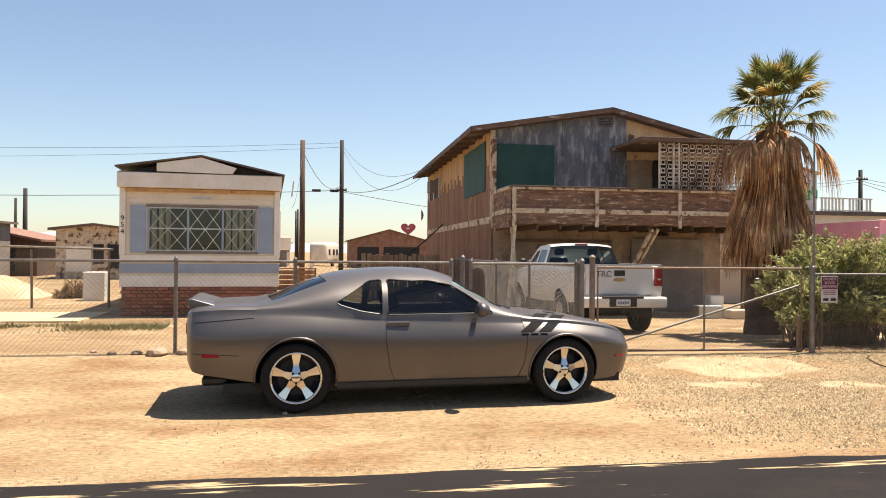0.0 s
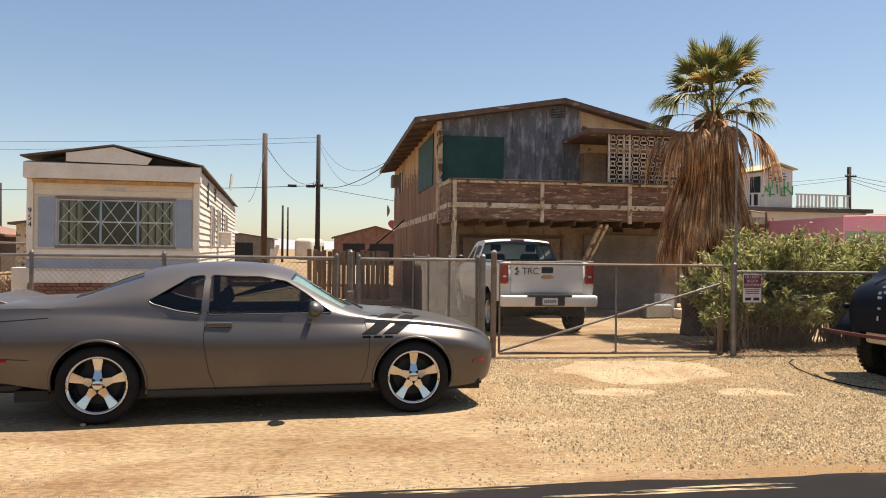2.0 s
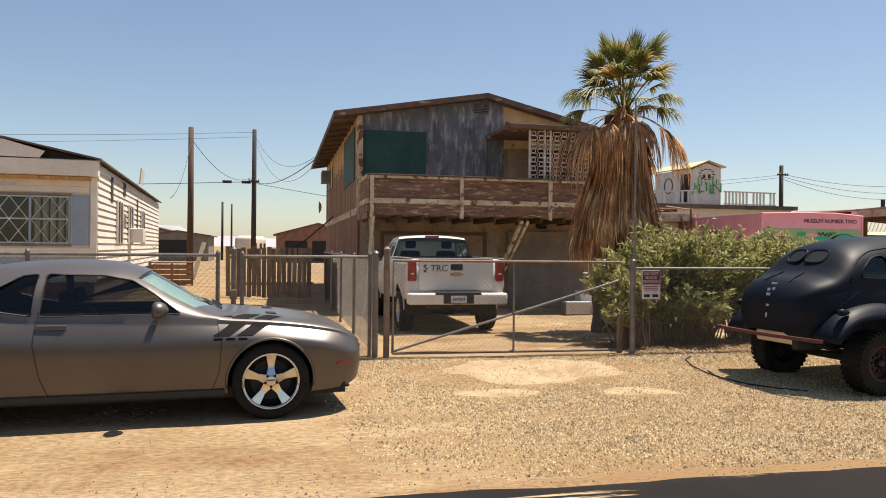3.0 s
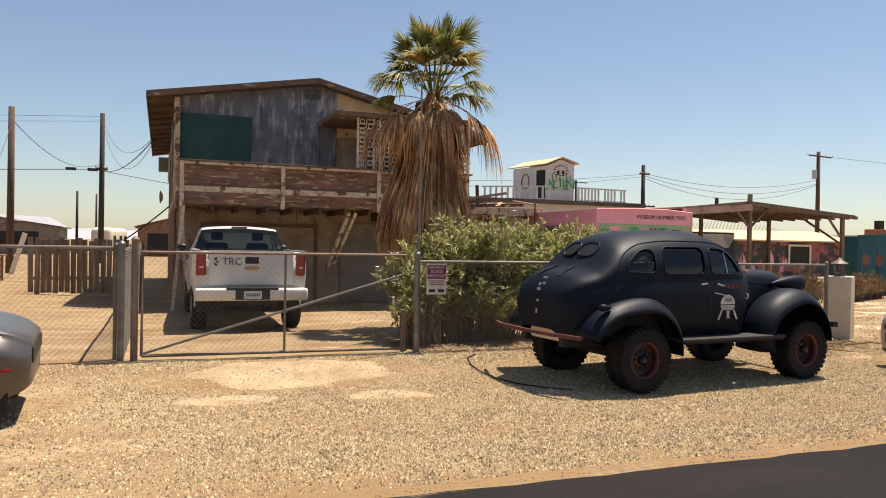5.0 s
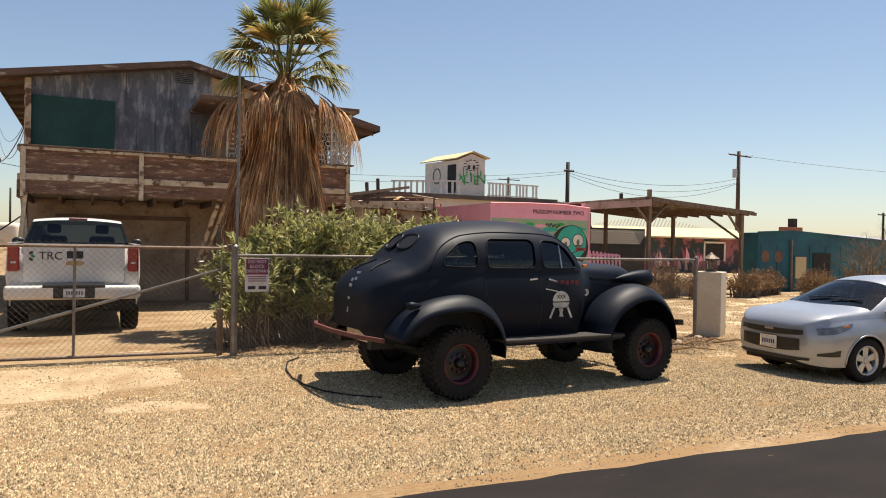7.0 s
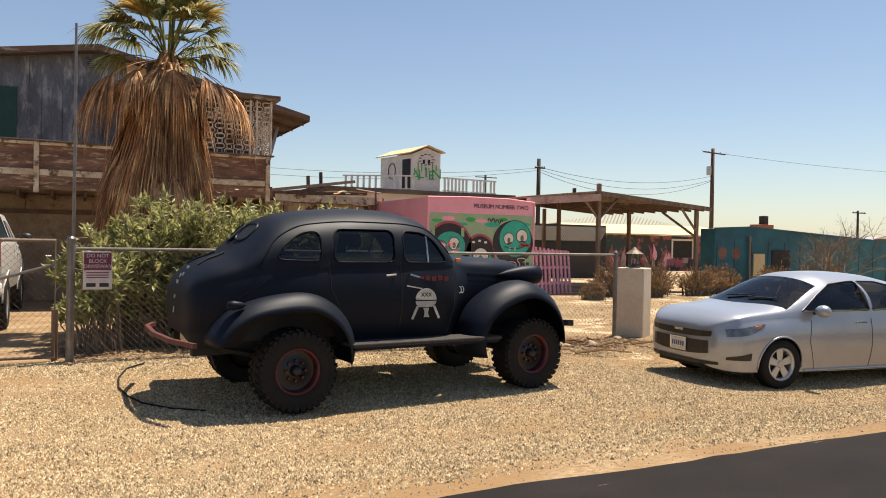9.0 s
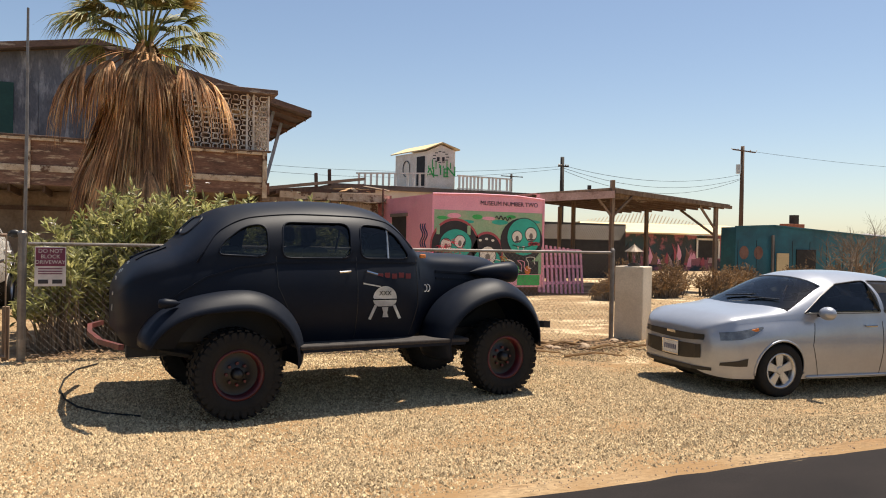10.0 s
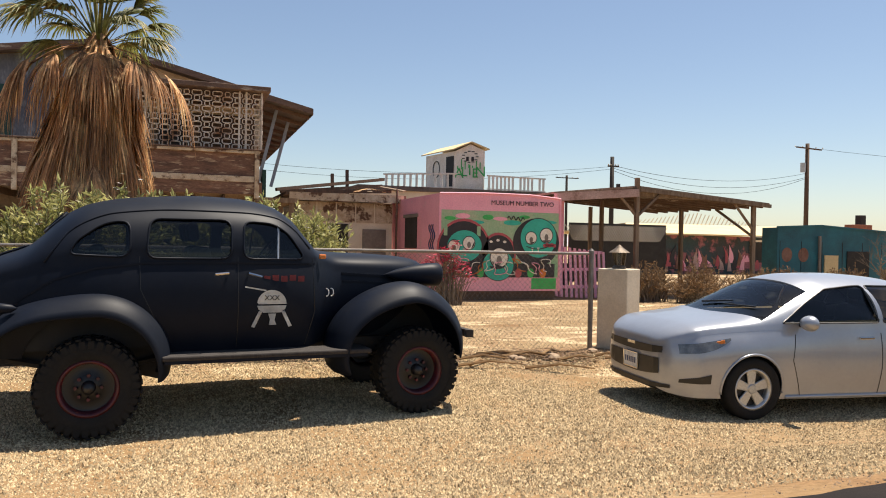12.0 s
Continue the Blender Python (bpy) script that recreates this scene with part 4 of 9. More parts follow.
def car_body(name, sh, groups, material, parent, label, step=0.036, thick=0.02):
    """The body's skin as one shell with thickness; each group of prisms is cut out of it."""
    me = bpy.data.meshes.new(name)
    bm = sh.mesh(step)
    bm.to_mesh(me)
    bm.free()
    ob = bpy.data.objects.new(name, me)
    scene.collection.objects.link(ob)
    sol = ob.modifiers.new("thickness", "SOLIDIFY")
    sol.thickness, sol.offset = thick, -1
    cutters = []
    for prisms in groups:
        cm = bpy.data.meshes.new("cutter")
        joined = bmesh.new()
        for pm in prisms:
            tmp = bpy.data.meshes.new("t")
            pm.to_mesh(tmp)
            pm.free()
            joined.from_mesh(tmp)
            bpy.data.meshes.remove(tmp)
        joined.to_mesh(cm)
        joined.free()
        co = bpy.data.objects.new("cutter", cm)
        scene.collection.objects.link(co)
        cutters.append(co)
        b = ob.modifiers.new("cut", "BOOLEAN")
        b.operation, b.solver, b.object = "DIFFERENCE", "EXACT", co
    done = bpy.data.meshes.new_from_object(ob.evaluated_get(bpy.context.evaluated_depsgraph_get()))
    for o in [ob] + cutters:
        old = o.data
        bpy.data.objects.remove(o)
        bpy.data.meshes.remove(old)
    done.polygons.foreach_set("use_smooth", [True] * len(done.polygons))
    done.set_sharp_from_angle(angle=radians(34))
    done.materials.clear()
    done.materials.append(material)
    out = new(name, done)
    out.parent = parent
    return tagged(out, label)


def both_sides(polys, y0, y1):
    return [prism(p, s * y0, s * y1) for p in polys for s in (-1, 1)]


def arch_disc(x, z, r, y0, y1):
    pts = [(x + r * math.cos(2 * math.pi * k / 40), z + r * math.sin(2 * math.pi * k / 40)) for k in range(40)]
    return [prism(pts, s * y0, s * y1) for s in (-1, 1)]


def pane_mesh(poly, yfun, side, thick=0.0):
    """A polygon in (x, z) laid on the cabin's flank."""
    from mathutils.geometry import tessellate_polygon
    tris = tessellate_polygon([[Vector((x, z, 0)) for x, z in poly]])
    bm = bmesh.new()
    vs = [bm.verts.new((x, side * (yfun(x, z) - thick), z)) for x, z in poly]
    for t in tris:
        bm.faces.new([vs[i] for i in t])
    bmesh.ops.recalc_face_normals(bm, faces=bm.faces[:])
    return bm


def flank_mesh(outer, holes, yfun, side, thick=0.03):
    """A cabin flank with window holes, curved by yfun and given thickness."""
    from mathutils.geometry import tessellate_polygon
    loops = [[Vector((x, z, 0)) for x, z in lp] for lp in [outer] + holes]
    flat = [p for lp in loops for p in lp]
    bm = bmesh.new()
    a = [bm.verts.new((p.x, 0, p.y)) for p in flat]
    for t in tessellate_polygon(loops):
        bm.faces.new([a[i] for i in t])
    for _ in range(2):
        bmesh.ops.subdivide_edges(bm, edges=[e for e in bm.edges if e.calc_length() > 0.12], cuts=1, use_grid_fill=True)
        bmesh.ops.triangulate(bm, faces=bm.faces[:])
    for v in bm.verts:
        v.co.y = side * yfun(v.co.x, v.co.z)
    bmesh.ops.recalc_face_normals(bm, faces=bm.faces[:])
    if sum(f.normal.y * f.calc_area() for f in bm.faces) * side < 0:
        bmesh.ops.reverse_faces(bm, faces=bm.faces[:])
    bmesh.ops.solidify(bm, geom=bm.faces[:], thickness=thick * 0.6)
    return bm


def rounded(poly, r=0.06, n=4):
    """Rounds the corners of a polygon."""
    out = []
    m = len(poly)
    for i in range(m):
        p, a, b = Vector(poly[i]), Vector(poly[i - 1]), Vector(poly[(i + 1) % m])
        ra = min(r, (a - p).length * 0.45, (b - p).length * 0.45)
        s, e = p + (a - p).normalized() * ra, p + (b - p).normalized() * ra
        for k in range(n + 1):
            t = k / n
            q = s * (1 - t) ** 2 + p * 2 * t * (1 - t) + e * t * t
            out.append((q.x, q.y))
    return out


def canopy(rail, i0, i1, sub=5, thick=0.0):
    """A band of the cabin's top between rail points i0 and i1: rail rows are x, z, half width, crown, bow."""
    fs = [curve_fn([(i, r[k]) for i, r in enumerate(rail)]) for k in range(5)]
    bm = bmesh.new()
    rows = []
    n = (i1 - i0) * sub
    for j in range(n + 1):
        u = i0 + (i1 - i0) * j / n
        x, z, w, cr, bow = [f(u) for f in fs]
        rows.append([bm.verts.new((x + bow * (1 - t * t), t * w, z + cr * (1 - abs(t) ** 2.4) - thick)) for t in (k / 8 - 1 for k in range(17))])
    for a, b in zip(rows, rows[1:]):
        for k in range(16):
            bm.faces.new((a[k], a[k + 1], b[k + 1], b[k]))
    bmesh.ops.recalc_face_normals(bm, faces=bm.faces[:])
    return bm


def build_wheel(parent, name, x, y, r, width, rim_r, style, out):
    """A wheel whose outer face looks to out (+1 or -1 along y)."""
    w = thing(name, (0, 0, 0))
    w.parent = parent
    w.matrix_basis = pose(x, y, r, 0, 0, 0 if out < 0 else 180)
    h = width / 2
    tyre = [(rim_r, -h * 0.82), (rim_r + 0.02, -h * 0.95), (r * 0.90, -h), (r * 0.97, -h * 0.86), (r, -h * 0.6), (r, h * 0.6), (r * 0.97, h * 0.86), (r * 0.90, h), (rim_r + 0.02, h * 0.95), (rim_r, h * 0.82)]
    part("tyre", lathe(bmesh.new(), tyre, 48, "y", closed=True), M["rubber"], w, "black rubber tyre", True)
    if style == "lug":
        bm = bmesh.new()
        for k in range(34):
            for s in (-1, 1):
                a = 2 * math.pi * (k + 0.25 * s) / 34
                box(bm, -0.020, s * h * 0.35 - h * 0.3, 0, 0.020, s * h * 0.35 + h * 0.33, 0.016, pose(0, 0, 0, 0, -math.degrees(a), 0) @ pose(0, s * h * 0.3, r - 0.006, 0, 0, 14 * s))
                box(bm, -0.022, -0.012, -0.04, 0.022, 0.006, 0.02, pose(0, 0, 0, 0, -math.degrees(a), 0) @ pose(0, s * (h * 0.93), r - 0.03, 0, 0, 0))
        part("tread", bm, M["rubber"], w, "chunky tread lugs", kind="stuff")
    metal = {"chrome": "chrome", "lug": "rim_red", "cover": "alum", "plain": "alum"}[style]
    rim = [(rim_r + 0.004, -h * 0.84), (rim_r + 0.012, -h * 0.90), (rim_r - 0.012, -h * 0.88), (rim_r - 0.025, -h * 0.5), (rim_r - 0.03, h * 0.7)]
    part("rim", lathe(bmesh.new(), rim, 40, "y"), M[metal], w, "", True)
    part("brake", lathe(bmesh.new(), [(0.001, 0.0), (rim_r * 0.72, 0.0), (rim_r * 0.72, 0.03), (rim_r - 0.03, 0.05)], 32, "y"), M["dark"], w, "dark brake disc")
    face = -h * 0.62
    if style == "chrome":
        for k in range(5):
            bm = bmesh.new()
            prof = [(0.05, 0.042), (rim_r * 0.5, 0.027), (rim_r - 0.016, 0.047)]
            top = [bm.verts.new((s * ww, face - 0.012 + 0.02 * (i == 1), rr)) for i, (rr, ww) in enumerate(prof) for s in (-1, 1)]
            low = [bm.verts.new((s * ww * 1.15, face + 0.05, rr)) for rr, ww in prof for s in (-1, 1)]
            for i in (0, 2):
                bm.faces.new((top[i], top[i + 1], top[i + 3], top[i + 2]))
                bm.faces.new((top[i], top[i + 2], low[i + 2], low[i]))
                bm.faces.new((top[i + 1], low[i + 1], low[i + 3], top[i + 3]))
            bmesh.ops.recalc_face_normals(bm, faces=bm.faces[:])
            bmesh.ops.bevel(bm, geom=[e for e in bm.edges if not e.is_boundary], offset=0.006, segments=2, affect="EDGES")
            sp = part("spoke", bm, M["chrome"], w)
            sp.matrix_basis = pose(0, 0, 0, 0, 72 * k, 0)
        part("hub", lathe(bmesh.new(), [(0.001, face - 0.012), (0.035, face - 0.012), (0.075, face), (0.085, face + 0.05)], 24, "y"), M["chrome"], w, "", True)
        for k in range(5):
            a = 2 * math.pi * (k + 0.5) / 5
            part("lug_nut", lathe(bmesh.new(), [(0.001, face - 0.016), (0.013, face - 0.016), (0.013, face + 0.01)], 8, "y", Matrix.Translation((0.058 * math.sin(a), 0, 0.058 * math.cos(a)))), M["dark"], w)
    elif style == "lug":
        part("disc", lathe(bmesh.new(), [(0.001, face * 0.5), (rim_r * 0.45, face * 0.5), (rim_r * 0.55, face * 0.2), (rim_r - 0.02, face * 0.4)], 32, "y"), M["trim_black"], w, "black steel disc", True)
        part("hub", lathe(bmesh.new(), [(0.001, face * 0.5 - 0.09), (0.03, face * 0.5 - 0.085), (0.05, face * 0.5 - 0.06), (0.055, face * 0.5)], 16, "y"), M["trim_black"], w, "black hub cap", True)
        for k in range(8):
            a = 2 * math.pi * k / 8
            part("lug_nut", lathe(bmesh.new(), [(0.001, face * 0.5 - 0.03), (0.014, face * 0.5 - 0.03), (0.014, face * 0.5)], 6, "y", Matrix.Translation((0.095 * math.sin(a), 0, 0.095 * math.cos(a)))), M["rim_red"], w)
    else:
        k_n = 5 if style == "cover" else 6
        part("disc", lathe(bmesh.new(), [(0.001, face + 0.03), (rim_r * 0.9, face + 0.045)], 32, "y"), M["trim_black"], w)
        for k in range(k_n):
            bm = bmesh.new()
            ww = 0.045
            plate(bm, [(-ww * 0.8, face, 0.03), (ww * 0.8, face, 0.03), (ww * 1.25, face, rim_r * 0.97), (-ww * 1.25, face, rim_r * 0.97)], (0, 0.025, 0))
            bmesh.ops.bevel(bm, geom=bm.edges[:], offset=0.006, segments=1, affect="EDGES")
            sp = part("spoke", bm, M["alum"], w)
            sp.matrix_basis = pose(0, 0, 0, 0, 360 / k_n * k, 0)
        part("hub", lathe(bmesh.new(), [(0.001, face - 0.012), (0.04, face - 0.012), (0.06, face + 0.01)], 20, "y"), M["alum"], w)
    return w


def arch_lip(x, z, r, shell, side, m, parent, a0=-8, a1=188, w=0.014):
    pts = []
    for i in range(31):
        a = radians(a0 + (a1 - a0) * i / 30)
        px, pz = x + r * math.cos(a), z + r * math.sin(a)
        pts.append((px, side * (shell.side(px, max(pz, shell.f[0](px) + 0.005)) + 0.002), pz))
    part("arch_lip", tb(pts, w, 6), M[m], parent, smooth=True)
    bm = bmesh.new()
    rows = []
    for i in range(31):
        a = radians(-12 + 204 * i / 30)
        px, pz = x + (r + 0.02) * math.cos(a), z + (r + 0.02) * math.sin(a)
        rows.append((bm.verts.new((px, side * (shell.side(px, max(pz, 0.3)) - 0.012), pz)), bm.verts.new((px, side * 0.42, pz))))
    for p, q in zip(rows, rows[1:]):
        bm.faces.new((p[0], p[1], q[1], q[0]))
    bm.faces.new([v[1] for v in rows])
    part("wheel_well", bm, M["dark"], parent, "dark wheel well")


def seats(parent, rows, floor_z, y=0.36, scale=1.0):
    for x in rows:
        for s in (-1, 1):
            bm = bx(-0.25, -0.24, 0.0, 0.25, 0.24, 0.16, 0.05)
            box_b = bx(-0.08, -0.23, 0.0, 0.08, 0.23, 0.58 * scale, 0.06, pose(-0.27, 0, 0.1, 0, -14, 0))
            me = bpy.data.meshes.new("t")
            box_b.to_mesh(me)
            bm.from_mesh(me)
            box_b.free()
            hd = bx(-0.05, -0.12, 0.0, 0.05, 0.12, 0.17, 0.04, pose(-0.42, 0, 0.1 + 0.62 * scale, 0, -10, 0))
            hd.to_mesh(me)
            bm.from_mesh(me)
            hd.free()
            bpy.data.meshes.remove(me)
            o = part("seat", bm, M["seat"], parent, "dark car seat", True)
            o.matrix_basis = pose(x, s * y, floor_z)


def interior(parent, x0, x1, w, z0, z1):
    bm = bmesh.new()
    vs = box(bm, x0, -w, z0, x1, w, z1)
    bmesh.ops.delete(bm, geom=[f for f in bm.faces if f.calc_center_median().z > z1 - 0.001], context="FACES")
    part("cabin_floor", bm, M["dark"], parent, "dark cabin tub")


def mirror_part(parent, x, y, z, m, side):
    bm = bmesh.new()
    bmesh.ops.create_uvsphere(bm, u_segments=16, v_segments=10, radius=1.0)
    for v in bm.verts:
        v.co = Vector((v.co.x * 0.10 if v.co.x > 0 else v.co.x * 0.05, v.co.y * 0.11, v.co.z * 0.08))
    o = part("mirror", bm, M[m], parent, "rounded door mirror", True)
    o.matrix_basis = pose(x, y + side * 0.15, z)
    part("stalk", bx(-0.03, -0.02, -0.05, 0.03, 0.12, -0.02, 0.008), M["trim_black"], o).matrix_basis = pose(0, -side * 0.14, 0, 0, 0, 0 if side > 0 else 180) if side < 0 else pose(0, -0.14, 0)


def cut_strips(parent, sh, lines, side, name="seam", w=0.0045, m="trim_black"):
    for pts in lines:
        part(name, sh.strip(pts, w, side, 0.0), M[m], parent)


def build_coupe():
    c = thing("coupe", (1.505, 8.61, 0.045), 4.5, "dusty grey metallic muscle coupe parked on bare dirt", "car")
    sh = Shell([
        (-2.56, 0.52, 0.64, 0.76, 0.74, 0.97, 0.69, 1.03), (-2.50, 0.43, 0.76, 0.78, 0.85, 1.0, 0.78, 1.08), (-2.2, 0.37, 0.83, 0.79, 0.93, 1.02, 0.82, 1.11),
        (-1.92, 0.32, 0.84, 0.80, 0.955, 1.025, 0.83, 1.122, 3.4), (-1.75, 0.30, 0.85, 0.81, 0.965, 1.025, 0.84, 1.165, 2.7), (-1.35, 0.26, 0.85, 0.81, 0.97, 1.01, 0.85, 1.335, 2.15), (-1.0, 0.255, 0.85, 0.79, 0.96, 0.978, 0.86, 1.435, 2.15), (-0.7, 0.25, 0.84, 0.76, 0.95, 0.955, 0.862, 1.472, 2.2),
        (-0.35, 0.25, 0.84, 0.75, 0.943, 0.94, 0.865, 1.488, 2.25), (0.0, 0.25, 0.84, 0.74, 0.94, 0.928, 0.866, 1.472, 2.25), (0.28, 0.25, 0.84, 0.74, 0.943, 0.92, 0.866, 1.405, 2.2), (0.58, 0.25, 0.84, 0.745, 0.948, 0.915, 0.865, 1.235, 2.3), (0.84, 0.25, 0.84, 0.755, 0.953, 0.908, 0.86, 1.075, 2.8), (1.02, 0.25, 0.84, 0.76, 0.955, 0.90, 0.855, 0.998, 4.0),
        (1.5, 0.22, 0.85, 0.75, 0.96, 0.875, 0.84, 0.955), (1.95, 0.24, 0.83, 0.70, 0.93, 0.82, 0.80, 0.89), (2.17, 0.26, 0.77, 0.64, 0.86, 0.77, 0.75, 0.83), (2.31, 0.30, 0.66, 0.58, 0.75, 0.70, 0.66, 0.755), (2.36, 0.34, 0.58, 0.56, 0.68, 0.67, 0.60, 0.71)], 4.0, 1.35)
    R, RX = 0.36, 1.473
    door_win = rounded([(0.66, 1.00), (0.40, 1.19), (0.22, 1.30), (-0.02, 1.345), (-0.50, 1.36), (-0.52, 0.99)], 0.03, 3)
    quarter = rounded([(-0.58, 0.995), (-0.56, 1.357), (-0.70, 1.345), (-1.06, 1.125), (-1.02, 1.095), (-0.80, 1.03)], 0.03, 3)
    screen, back = (0.78, 0.26, 0.72, 0.55, 0.16, 0.08), (-1.72, -1.14, 0.66, 0.50, -0.05, -0.05)
    car_body("body", sh, [both_sides([door_win, quarter], 0.45, 1.2), arch_disc(-RX, R, 0.415, 0.5, 1.2) + arch_disc(RX, R, 0.405, 0.5, 1.2), [prism(screen_plan(*screen), 1.0, 2.0, "z"), prism(screen_plan(*back), 1.06, 2.0, "z")]], M["grey_metal"], c, "grey metallic body")
    yb = sh.side
    for s in (-1, 1):
        for poly in (door_win, quarter):
            part("side_window", pane_mesh(poly, yb, s, 0.012), M["glass_mid"], c, "dark tinted side window")
            part("window_trim", tb([(x, s * (yb(x, z) - 0.002), z) for x, z in poly + poly[:1]], 0.008, 5), M["trim_black"], c)
    part("windscreen", screen_glass(sh, *screen), M["glass"], c, "", True)
    part("rear_window", screen_glass(sh, *back), M["glass_dark"], c, "", True)
    part("sunshade", screen_glass(sh, *screen, drop=0.045), M["sunshade"], c, "silvery teal folding windscreen shade")
    part("rear_deck", bx(-1.75, -0.80, 1.02, -1.2, 0.80, 1.05), M["dark"], c)
    part("cowl", bx(0.72, -0.80, 0.93, 1.12, 0.80, 0.972, 0.01), M["trim_black"], c, "black cowl grille")
    interior(c, -1.6, 0.8, 0.80, 0.30, 0.93)
    seats(c, (0.05,), 0.42, 0.36, 0.82)
    seats(c, (-0.72,), 0.44, 0.36, 0.72)
    part("dashboard", bx(0.42, -0.78, 0.62, 0.80, 0.78, 0.92, 0.05), M["seat"], c)
    part("steering_wheel", lathe(bmesh.new(), [(0.19 + 0.015 * math.cos(a), 0.015 * math.sin(a)) for a in (k * math.pi / 3 for k in range(6))], 24, "y", pose(0.32, 0.38, 0.86, 0, 0, 90) @ pose(0, 0, 0, 25, 0, 0), closed=True), M["seat"], c)
    for s in (-1, 1):
        arch_lip(-RX, R, 0.415, sh, s, "grey_metal", c)
        arch_lip(RX, R, 0.405, sh, s, "grey_metal", c)
        cut_strips(c, sh, [[(-0.54, 0.93), (-0.55, 0.75), (-0.50, 0.45), (-0.42, 0.24)], [(0.98, 0.91), (1.02, 0.72), (1.0, 0.45), (0.92, 0.24)], [(-2.05, 0.60), (-2.5, 0.62)], [(-2.48, 0.93), (-1.9, 0.975)]], s)
        part("sill", sh.strip([(-1.05, 0.262), (1.05, 0.262)], 0.038, s), M["trim_black"], c, "black lower sill")
        part("door_handle", bx(-0.12, -0.012, -0.022, 0.12, 0.012, 0.022, 0.01), M["grey_metal"], c).matrix_basis = pose(-0.41, s * (sh.side(-0.41, 0.90) + 0.012), 0.90)
        part("handle_recess", bx(-0.10, -0.004, -0.03, 0.10, 0.004, 0.0, 0.003), M["trim_black"], c).matrix_basis = pose(-0.41, s * (sh.side(-0.41, 0.885) + 0.002), 0.885)
        part("side_marker", bx(-0.085, -0.008, -0.02, 0.085, 0.008, 0.02, 0.006), M["red_lens"], c, "red side marker").matrix_basis = pose(-2.32, s * (sh.side(-2.32, 0.60) + 0.001), 0.60, 0, 0, s * 6)
        part("side_marker", bx(-0.07, -0.008, -0.015, 0.07, 0.008, 0.015, 0.006), M["red_lens"], c, "dim red side marker").matrix_basis = pose(2.16, s * (sh.side(2.16, 0.50) + 0.001), 0.50, 0, 0, -s * 22)
        mirror_part(c, 0.46, s * 0.87, 1.05, "grey_metal", s)
        for x in (-RX, RX):
            build_wheel(c, "wheel", x, s * 0.825, R, 0.25, 0.262, "chrome", s)
        # twin slanted fender stripes
        for x in (0.98, 1.19):
            bm = bmesh.new()
            rows = []
            for i in range(13):
                t = i / 12
                z = 0.80 + 0.095 * min(t / 0.5, 1)
                yy = sh.side(x, z) if t < 0.5 else sh.side(x, z) - 0.42 * (t - 0.5)
                dx = 0.30 * t
                yv = s * (yy + 0.004)
                pts = []
                for u in (0.0, 0.15):
                    px = x - 0.04 + dx + u
                    if t < 0.5:
                        pts.append(bm.verts.new((px, s * (sh.side(px, z) + 0.006), z)))
                    else:
                        yq = sh.side(px, 0.895) - 0.45 * (t - 0.5)
                        pts.append(bm.verts.new((px, s * (yq + 0.002), sh.top(px, yq) + 0.007)))
                rows.append(pts)
            for p, q in zip(rows, rows[1:]):
                bm.faces.new((p[0], p[1], q[1], q[0]))
            part("stripe", bm, M["stripe"], c, "dark slanted fender stripe", True)
        for i in range(3):
            px = 0.99 + i * 0.11
            part("badge", bx(-0.04, -0.004, -0.012, 0.04, 0.004, 0.012, 0.003), M["stripe"], c).matrix_basis = pose(px, s * (sh.side(px, 0.77) + 0.003), 0.77)
    # tail, spoiler, nose
    bm = prism([(-2.26, 1.085), (-2.52, 1.16), (-2.57, 1.15), (-2.55, 1.06), (-2.26, 1.06)], -0.64, 0.64)
    bmesh.ops.bevel(bm, geom=bm.edges[:], offset=0.018, segments=3, profile=0.5, affect="EDGES", clamp_overlap=True)
    part("spoiler", bm, M["grey_metal"], c, "low boot spoiler", True)
    part("tail_light", bx(-2.575, -0.68, 0.80, -2.54, 0.68, 0.92, 0.01), M["red_lens"], c)
    part("grille", bx(2.32, -0.60, 0.52, 2.375, 0.60, 0.66, 0.01), M["trim_black"], c, "black grille")
    part("splitter", bx(1.95, -0.66, 0.225, 2.26, 0.66, 0.262, 0.012), M["trim_black"], c, "black chin splitter")
    part("rear_bumper_valance", bx(-2.42, -0.66, 0.26, -2.15, 0.66, 0.36, 0.03), M["trim_black"], c)
    for s in (-1, 1):
        part("bonnet_scoop", bx(-0.05, -0.075, -0.004, 0.05, 0.075, 0.010, 0.005), M["trim_black"], c, "small black bonnet inlet").matrix_basis = pose(1.50, s * 0.34, sh.top(1.50, 0.34), 0, 5, 0)
        part("wiper", tb([(1.02, s * 0.2 - 0.1, sh.top(1.02, s * 0.2 - 0.1) + 0.012), (0.93, s * 0.2 + 0.38, sh.top(0.93, s * 0.2 + 0.38) + 0.012)], 0.010, 5), M["trim_black"], c)
    part("underbody", bx(-2.2, -0.78, 0.2, 2.2, 0.78, 0.3), M["dark"], c)


build_coupe()


